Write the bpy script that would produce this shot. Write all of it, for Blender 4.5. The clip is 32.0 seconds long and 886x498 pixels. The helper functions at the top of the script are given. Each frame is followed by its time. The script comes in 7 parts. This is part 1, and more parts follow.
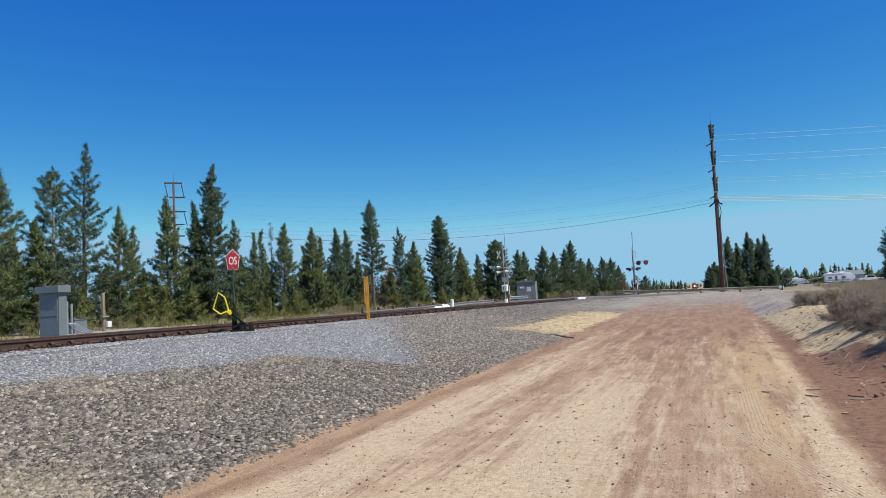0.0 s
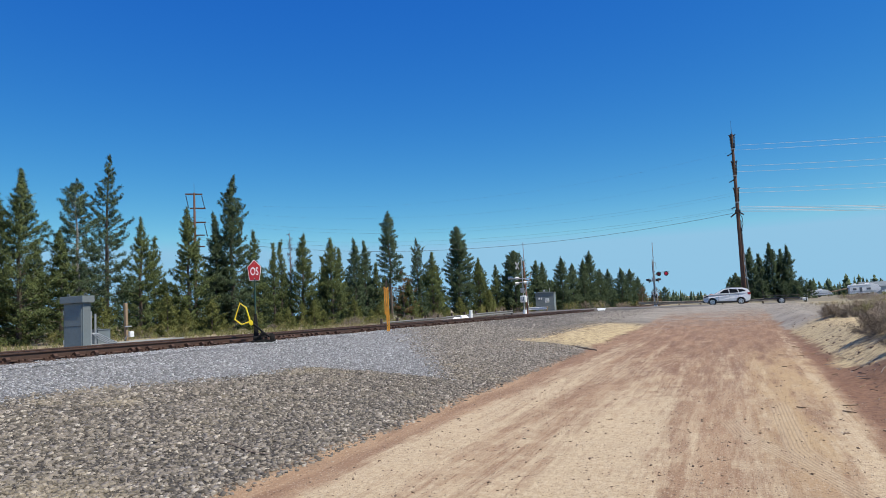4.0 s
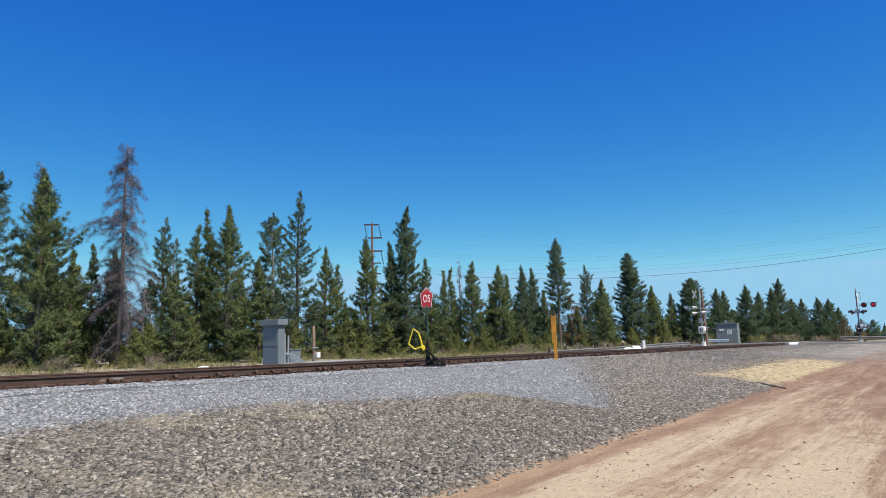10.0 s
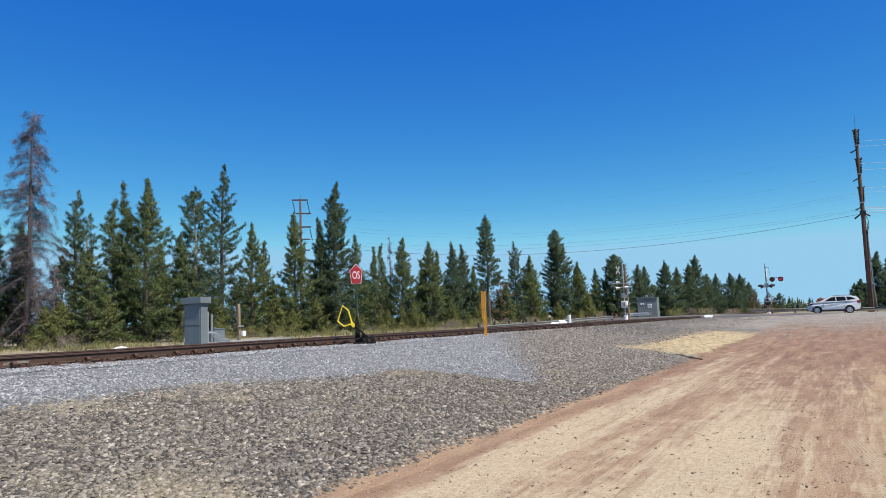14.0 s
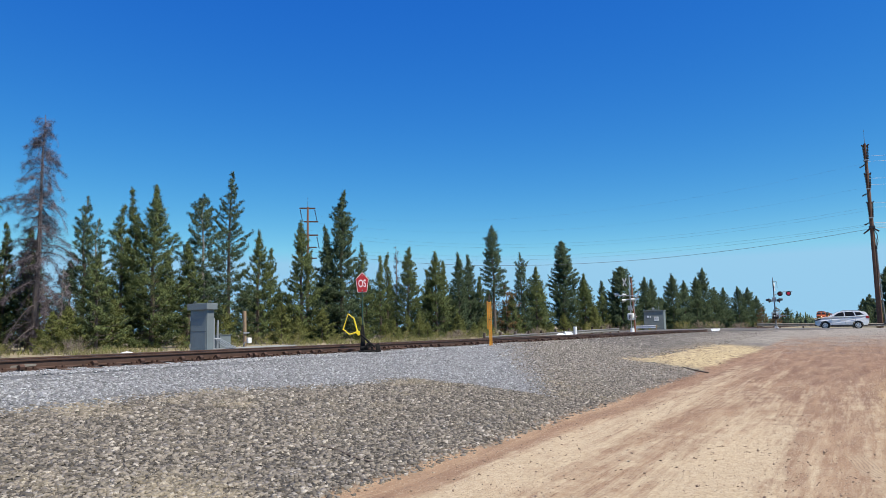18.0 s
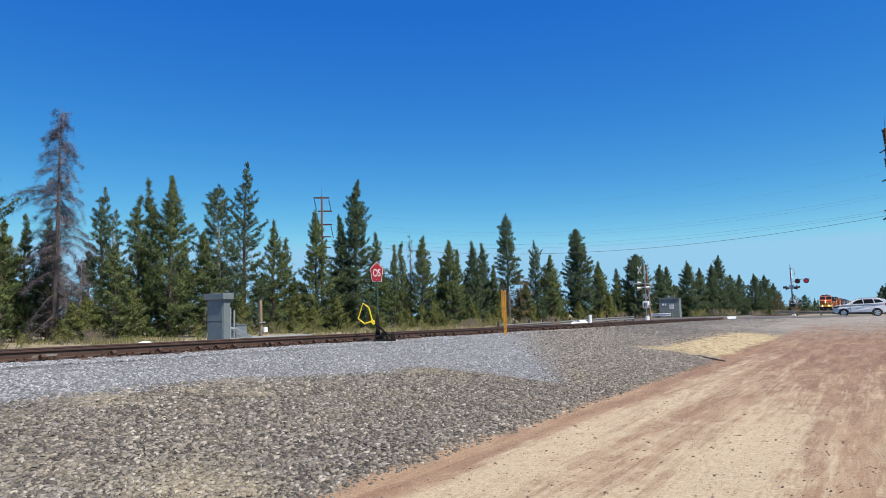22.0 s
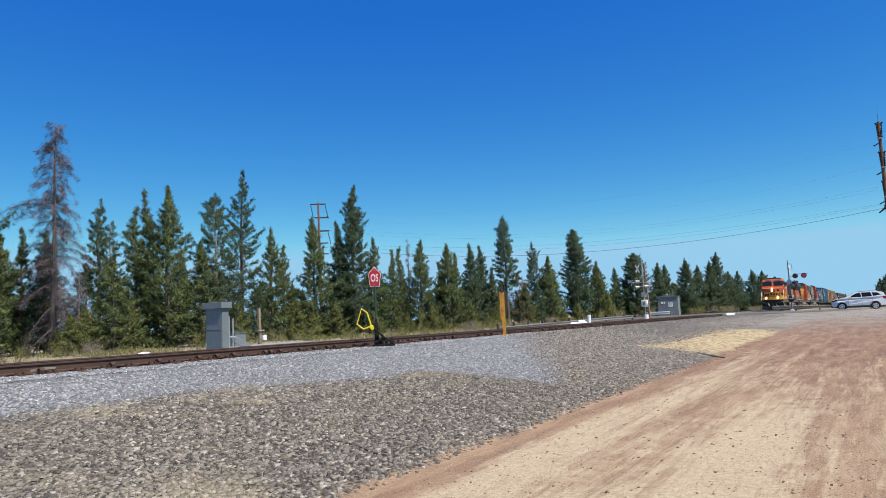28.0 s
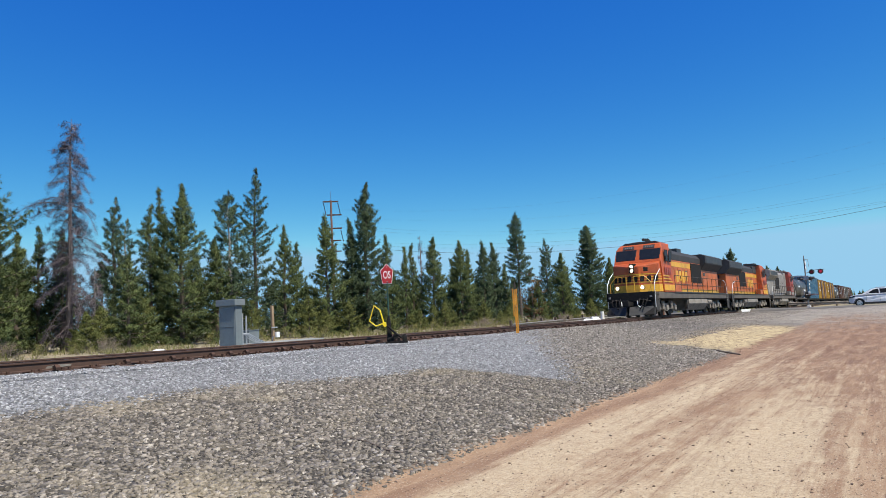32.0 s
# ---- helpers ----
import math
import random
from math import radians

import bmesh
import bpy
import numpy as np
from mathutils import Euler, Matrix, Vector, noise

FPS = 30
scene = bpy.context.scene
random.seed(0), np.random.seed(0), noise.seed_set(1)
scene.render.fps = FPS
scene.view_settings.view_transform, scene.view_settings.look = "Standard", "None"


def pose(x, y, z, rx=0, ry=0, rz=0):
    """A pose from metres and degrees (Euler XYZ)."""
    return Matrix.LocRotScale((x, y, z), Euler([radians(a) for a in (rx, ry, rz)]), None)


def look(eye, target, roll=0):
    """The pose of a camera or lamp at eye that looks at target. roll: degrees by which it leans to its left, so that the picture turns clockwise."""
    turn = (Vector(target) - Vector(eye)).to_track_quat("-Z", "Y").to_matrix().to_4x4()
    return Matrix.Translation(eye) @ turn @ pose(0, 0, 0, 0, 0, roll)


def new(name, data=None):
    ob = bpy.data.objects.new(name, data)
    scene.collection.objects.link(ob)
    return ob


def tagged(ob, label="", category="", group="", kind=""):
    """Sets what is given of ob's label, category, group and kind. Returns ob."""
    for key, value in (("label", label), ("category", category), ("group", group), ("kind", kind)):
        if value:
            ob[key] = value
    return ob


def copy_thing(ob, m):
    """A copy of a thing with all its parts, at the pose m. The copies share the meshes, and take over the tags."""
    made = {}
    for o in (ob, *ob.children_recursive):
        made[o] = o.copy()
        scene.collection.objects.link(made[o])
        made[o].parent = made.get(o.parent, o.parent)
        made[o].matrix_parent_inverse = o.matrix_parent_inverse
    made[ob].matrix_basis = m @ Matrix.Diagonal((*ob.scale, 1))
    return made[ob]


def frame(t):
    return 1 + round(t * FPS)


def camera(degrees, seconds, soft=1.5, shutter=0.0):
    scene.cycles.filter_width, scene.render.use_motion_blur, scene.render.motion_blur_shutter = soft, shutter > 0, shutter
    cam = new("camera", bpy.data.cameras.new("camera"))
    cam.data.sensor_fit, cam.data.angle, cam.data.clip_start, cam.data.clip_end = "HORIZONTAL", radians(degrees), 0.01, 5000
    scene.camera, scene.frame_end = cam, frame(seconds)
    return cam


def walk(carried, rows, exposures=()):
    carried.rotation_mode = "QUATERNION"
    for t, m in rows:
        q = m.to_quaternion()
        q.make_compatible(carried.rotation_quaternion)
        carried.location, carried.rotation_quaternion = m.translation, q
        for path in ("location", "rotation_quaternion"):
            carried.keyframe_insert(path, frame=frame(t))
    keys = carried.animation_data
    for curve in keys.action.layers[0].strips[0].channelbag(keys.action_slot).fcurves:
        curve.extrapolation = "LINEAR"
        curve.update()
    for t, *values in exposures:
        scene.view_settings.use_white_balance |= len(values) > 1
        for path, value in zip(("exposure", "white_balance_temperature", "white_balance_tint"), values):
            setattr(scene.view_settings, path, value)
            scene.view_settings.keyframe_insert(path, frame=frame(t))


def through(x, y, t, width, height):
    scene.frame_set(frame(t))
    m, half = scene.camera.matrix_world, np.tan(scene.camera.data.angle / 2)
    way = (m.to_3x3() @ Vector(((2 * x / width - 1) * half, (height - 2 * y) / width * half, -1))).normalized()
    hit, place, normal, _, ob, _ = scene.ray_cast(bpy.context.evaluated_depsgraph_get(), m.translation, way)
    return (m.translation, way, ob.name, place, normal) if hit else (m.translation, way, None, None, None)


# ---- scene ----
import itertools

# camera: hand-held at eye height on the dirt road, panning left and back
PATH = [
    (0, 0.084, 0.028, 1.623, 94.019, 3.099, 21.975),
    (0.5, 0.073, 0.046, 1.646, 94.108, 2.907, 22.264),
    (1, 0.066, 0.009, 1.644, 94.296, 3.055, 22.416),
    (1.5, -0.005, 0.074, 1.653, 94.38, 2.917, 22.664),
    (2, -0.018, 0.062, 1.652, 94.356, 2.998, 22.868),
    (2.5, -0.04, 0.068, 1.657, 94.416, 2.884, 23.08),
    (3, -0.039, 0.047, 1.661, 94.777, 2.99, 23.295),
    (3.5, -0.056, 0.079, 1.64, 95.024, 2.985, 23.42),
    (5.5, -0.072, 0.088, 1.64, 94.867, 2.571, 23.506),
    (6, -0.182, 0.163, 1.653, 94.466, 2.002, 23.002),
    (6.5, -0.101, 0.118, 1.651, 94.192, 2.206, 22.799),
    (7, 0.044, 0.024, 1.625, 94.453, 2.393, 23.742),
    (7.5, 0.021, 0.024, 1.649, 95.485, 3.583, 24.999),
    (8, -0.013, 0.035, 1.632, 96.869, 4.798, 30.77),
    (8.5, 0.002, 0.151, 1.61, 97.413, 4.232, 36.668),
    (9, 0.023, -0.051, 1.645, 97.82, 3.305, 37.723),
    (9.5, 0.01, -0.013, 1.632, 98.162, 1.975, 38.608),
    (10, 0.1, -0.139, 1.655, 97.912, 1.523, 37.82),
    (10.5, 0.027, -0.071, 1.651, 97.229, 1.355, 34.888),
    (11, -0.007, -0.038, 1.656, 96.51, 1.834, 33.628),
    (11.5, -0.128, 0.085, 1.675, 95.662, 2.484, 31.517),
    (12, -0.18, 0.114, 1.674, 95.086, 2.004, 29.851),
    (12.5, -0.057, 0.052, 1.66, 94.665, 1.684, 29.589),
    (13, -0.02, 0.073, 1.663, 95.173, 2.235, 31.351),
    (13.5, -0.031, 0.038, 1.664, 95.325, 1.904, 31.808),
    (14, -0.014, 0.021, 1.669, 95.68, 2.125, 31.834),
    (14.5, -0.006, 0.018, 1.659, 96.181, 2.768, 32.222),
    (16.5, 0.002, 0.007, 1.657, 96.699, 2.216, 32.277),
    (17, 0.012, -0.005, 1.652, 96.731, 2.099, 32.368),
    (17.5, 0.001, -0.009, 1.655, 96.65, 1.644, 32.504),
    (18, 0.001, 0.005, 1.651, 96.554, 1.335, 32.315),
    (18.5, -0.007, -0.004, 1.664, 96.256, 1.445, 32.327),
    (19, -0.01, -0.013, 1.664, 96.22, 1.564, 32.54),
    (19.5, -0.005, -0.002, 1.66, 96.293, 1.62, 32.796),
    (20, -0.012, 0.019, 1.655, 96.092, 1.827, 32.738),
    (20.5, -0.008, 0.008, 1.658, 95.893, 1.559, 32.955),
    (21, -0.015, 0, 1.666, 95.684, 1.266, 33.055),
    (21.5, -0.012, 0.014, 1.659, 95.633, 1.399, 33.267),
    (22, -0.013, 0.002, 1.666, 95.602, 1.507, 33.527),
    (22.5, -0.019, 0.014, 1.672, 95.475, 1.769, 33.273),
    (23, 0.001, 0.013, 1.649, 95.633, 1.961, 33.282),
    (23.5, 0.003, 0.006, 1.659, 95.665, 1.841, 33.642),
    (24, -0.034, 0.024, 1.664, 95.435, 1.899, 33.779),
    (24.5, -0.004, 0.035, 1.66, 95.151, 2.867, 33.272),
    (25, 0.001, 0.044, 1.671, 95.711, 3.182, 33.188),
    (25.5, 0.015, 0.005, 1.666, 96.604, 3.508, 33.788),
    (27.5, 0.013, 0.004, 1.663, 96.203, 2.875, 33.796),
    (28, 0.009, 0.005, 1.664, 95.901, 2.904, 33.475),
    (28.5, -0.015, 0.029, 1.667, 95.837, 2.821, 33.271),
    (29, -0.001, 0.042, 1.668, 95.621, 2.569, 33.246),
    (29.5, -0.051, 0.101, 1.661, 95.584, 2.744, 33.454),
    (30, 0.004, 0.024, 1.67, 95.493, 2.747, 33.637),
    (30.5, -0.009, 0.08, 1.653, 95.564, 2.737, 33.793),
    (31, -0.016, 0.061, 1.654, 95.579, 2.562, 33.899),
    (31.5, -0.046, 0.138, 1.655, 95.733, 2.601, 34.294),
    (32, -0.017, 0.054, 1.663, 95.691, 2.991, 34.572),
]
cam = camera(67.5, 32.0, soft=0.5)
walk(cam, [(t, pose(x, y, z, rx, ry, rz)) for t, x, y, z, rx, ry, rz in PATH],
     exposures=[(0, 0.29), (8, 0.26), (9, 0.29), (10, 0.39), (32, 0.41)])

# sun and sky: clear spring noon, the sun over the road's right side
SUN_EL, SUN_AZ = radians(58), radians(101)   # azimuth from +y towards +x
world = bpy.data.worlds.new("world")
scene.world = world
world.use_nodes = True
wn = world.node_tree
sky = wn.nodes.new("ShaderNodeTexSky")
sky.sky_type, sky.sun_disc = "NISHITA", False
sky.sun_elevation, sky.sun_rotation = SUN_EL, SUN_AZ
sky.altitude, sky.air_density, sky.dust_density, sky.ozone_density = 2000, 0.66, 0.2, 1.0
deep = wn.nodes.new("ShaderNodeHueSaturation")
deep.inputs["Saturation"].default_value = 1.2
tint = wn.nodes.new("ShaderNodeMix")
tint.data_type, tint.blend_type = "RGBA", "MULTIPLY"
tint.inputs[0].default_value, tint.inputs[7].default_value = 1.0, (0.84, 0.99, 1.06, 1)
wn.links.new(sky.outputs[0], tint.inputs[6])
wn.links.new(tint.outputs[2], deep.inputs["Color"])
# sky channels graded one by one: deeper blue overhead, paler towards the horizon
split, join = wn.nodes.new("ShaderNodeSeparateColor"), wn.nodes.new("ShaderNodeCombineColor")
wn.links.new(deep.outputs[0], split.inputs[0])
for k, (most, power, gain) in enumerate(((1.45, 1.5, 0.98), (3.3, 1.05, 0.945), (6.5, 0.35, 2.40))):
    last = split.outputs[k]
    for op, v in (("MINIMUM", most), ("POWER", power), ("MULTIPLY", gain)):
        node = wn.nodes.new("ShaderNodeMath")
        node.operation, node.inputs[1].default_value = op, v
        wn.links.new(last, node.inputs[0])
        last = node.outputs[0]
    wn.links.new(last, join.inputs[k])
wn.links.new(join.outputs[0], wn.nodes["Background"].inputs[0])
wn.nodes["Background"].inputs[1].default_value = 0.137
sun = new("sun", bpy.data.lights.new("sun", "SUN"))
sun.data.energy, sun.data.angle, sun.data.color = 5.0, radians(0.53), (1.0, 0.935, 0.80)
sun_way = Vector((math.sin(SUN_AZ) * math.cos(SUN_EL), math.cos(SUN_AZ) * math.cos(SUN_EL), math.sin(SUN_EL)))
sun.matrix_world = look(sun_way * 200, (0, 0, 0))


# ---- materials ----
class Nodes:
    """A small writer of node materials."""

    def __init__(self, name):
        self.m = bpy.data.materials.new(name)
        self.m.use_nodes = True
        self.t = self.m.node_tree
        self.b = self.t.nodes["Principled BSDF"]
        self.co = self.t.nodes.new("ShaderNodeTexCoord").outputs["Object"]

    def put(self, value, socket):
        if isinstance(value, bpy.types.NodeSocket):
            self.t.links.new(value, socket)
        elif isinstance(value, tuple) and len(value) == 3 and socket.type == "RGBA":
            socket.default_value = (*value, 1)
        else:
            socket.default_value = value

    def scaled(self, sx, sy, sz, co=None):
        n = self.t.nodes.new("ShaderNodeMapping")
        n.inputs["Scale"].default_value = (sx, sy, sz)
        self.put(co or self.co, n.inputs["Vector"])
        return n.outputs[0]

    def noise(self, scale, detail=4.0, rough=0.6, co=None, dist=0.0):
        n = self.t.nodes.new("ShaderNodeTexNoise")
        self.put(co or self.co, n.inputs["Vector"])
        n.inputs["Scale"].default_value, n.inputs["Detail"].default_value = scale, detail
        n.inputs["Roughness"].default_value, n.inputs["Distortion"].default_value = rough, dist
        return n.outputs["Fac"]

    def cells(self, scale, co=None, out="Color"):
        n = self.t.nodes.new("ShaderNodeTexVoronoi")
        self.put(co or self.co, n.inputs["Vector"])
        n.inputs["Scale"].default_value = scale
        return n.outputs[out]

    def math(self, op, a, b=0.0):
        n = self.t.nodes.new("ShaderNodeMath")
        n.operation = op
        self.put(a, n.inputs[0]), self.put(b, n.inputs[1])
        return n.outputs[0]

    def step(self, v, lo, hi):
        n = self.t.nodes.new("ShaderNodeMapRange")
        n.interpolation_type = "SMOOTHSTEP"
        self.put(v, n.inputs["Value"])
        n.inputs["From Min"].default_value, n.inputs["From Max"].default_value = lo, hi
        return n.outputs[0]

    def mix(self, fac, a, b, mode="MIX"):
        n = self.t.nodes.new("ShaderNodeMix")
        n.data_type, n.blend_type = "RGBA", mode
        self.put(fac, n.inputs[0]), self.put(a, n.inputs[6]), self.put(b, n.inputs[7])
        return n.outputs[2]

    def xyz(self):
        n = self.t.nodes.new("ShaderNodeSeparateXYZ")
        self.put(self.co, n.inputs[0])
        return n.outputs

    def rand(self):
        return self.t.nodes.new("ShaderNodeObjectInfo").outputs["Random"]

    def island(self):
        return self.t.nodes.new("ShaderNodeNewGeometry").outputs["Random Per Island"]

    def bump(self, height, dist, strength=0.6):
        n = self.t.nodes.new("ShaderNodeBump")
        n.inputs["Strength"].default_value, n.inputs["Distance"].default_value = strength, dist
        self.put(height, n.inputs["Height"])
        self.put(n.outputs[0], self.b.inputs["Normal"])

    def done(self, color, rough=0.7, metal=0.0, **more):
        self.put(color, self.b.inputs["Base Color"])
        self.put(rough, self.b.inputs["Roughness"])
        self.put(metal, self.b.inputs["Metallic"])
        for k, v in more.items():
            self.put(v, self.b.inputs[k.replace("_", " ")])
        return self.m


def plain(name, c, c2=None, scale=6.0, rough=0.6, metal=0.0, bump=0.0, vary=0.0, dirt=None, amount=0.5, **more):
    """Colour with a second one in patches, fine grain and, where given, grime; vary: from object to object."""
    n = Nodes(name)
    c2 = c2 or tuple(v * 0.75 for v in c)
    col = n.mix(n.step(n.noise(scale), 0.35, 0.7), c, c2)
    col = n.mix(n.step(n.noise(scale * 9), 0.45, 0.75), col, tuple(v * 0.8 for v in c))
    if dirt:
        col = n.mix(n.math("MULTIPLY", n.step(n.noise(scale * 0.4, 6, 0.7), 0.42, 0.68), amount), col, dirt)
    if vary:
        col = n.mix(n.math("MULTIPLY", n.rand(), vary), col, tuple(v * 0.4 for v in c2))
    if bump:
        n.bump(n.noise(scale * 6, 6), bump)
    return n.done(col, rough, metal, **more)


def glow(name, c, strength, base=(0.3, 0.3, 0.3)):
    n = Nodes(name)
    n.b.inputs["Emission Strength"].default_value = strength
    return n.done(base, 0.2, 0.0, Emission_Color=c)


def needle_material(name, lit, dark, vary=0.35, through=0.22):
    """Thin leafage, through which some of the light passes."""
    n = Nodes(name)
    col = n.mix(n.math("POWER", n.island(), 1.5), dark, lit)
    col = n.mix(n.math("MULTIPLY", n.step(n.noise(1.5, 4), 0.45, 0.6), 0.4), col, tuple(v * 0.7 for v in dark))
    col = n.mix(n.math("MULTIPLY", n.rand(), vary), col, (0.055, 0.07, 0.032))
    m = n.done(col, 0.8, Specular_IOR_Level=0.12)
    t = n.t
    leaf, both = t.nodes.new("ShaderNodeBsdfTranslucent"), t.nodes.new("ShaderNodeMixShader")
    both.inputs[0].default_value = through
    t.links.new(col, leaf.inputs["Color"])
    t.links.new(n.b.outputs[0], both.inputs[1])
    t.links.new(leaf.outputs[0], both.inputs[2])
    t.links.new(both.outputs[0], t.nodes["Material Output"].inputs["Surface"])
    return m


def stone_material(name, a, b, c, sandy=None):
    n = Nodes(name)
    i = n.island()
    col = n.mix(i, a, b)
    col = n.mix(n.step(n.math("FRACT", n.math("MULTIPLY", i, 37.0)), 0.86, 0.98), col, c)
    col = n.mix(n.math("MULTIPLY", n.step(n.noise(110, 4, 0.7), 0.45, 0.7), 0.6), col, tuple(v * 0.6 for v in a))
    if sandy:
        col = n.mix(n.math("MULTIPLY", n.step(n.noise(0.45, 4), 0.52, 0.7), 0.4), col, sandy)
    n.bump(n.noise(90, 3), 0.006)
    return n.done(col, 0.85)


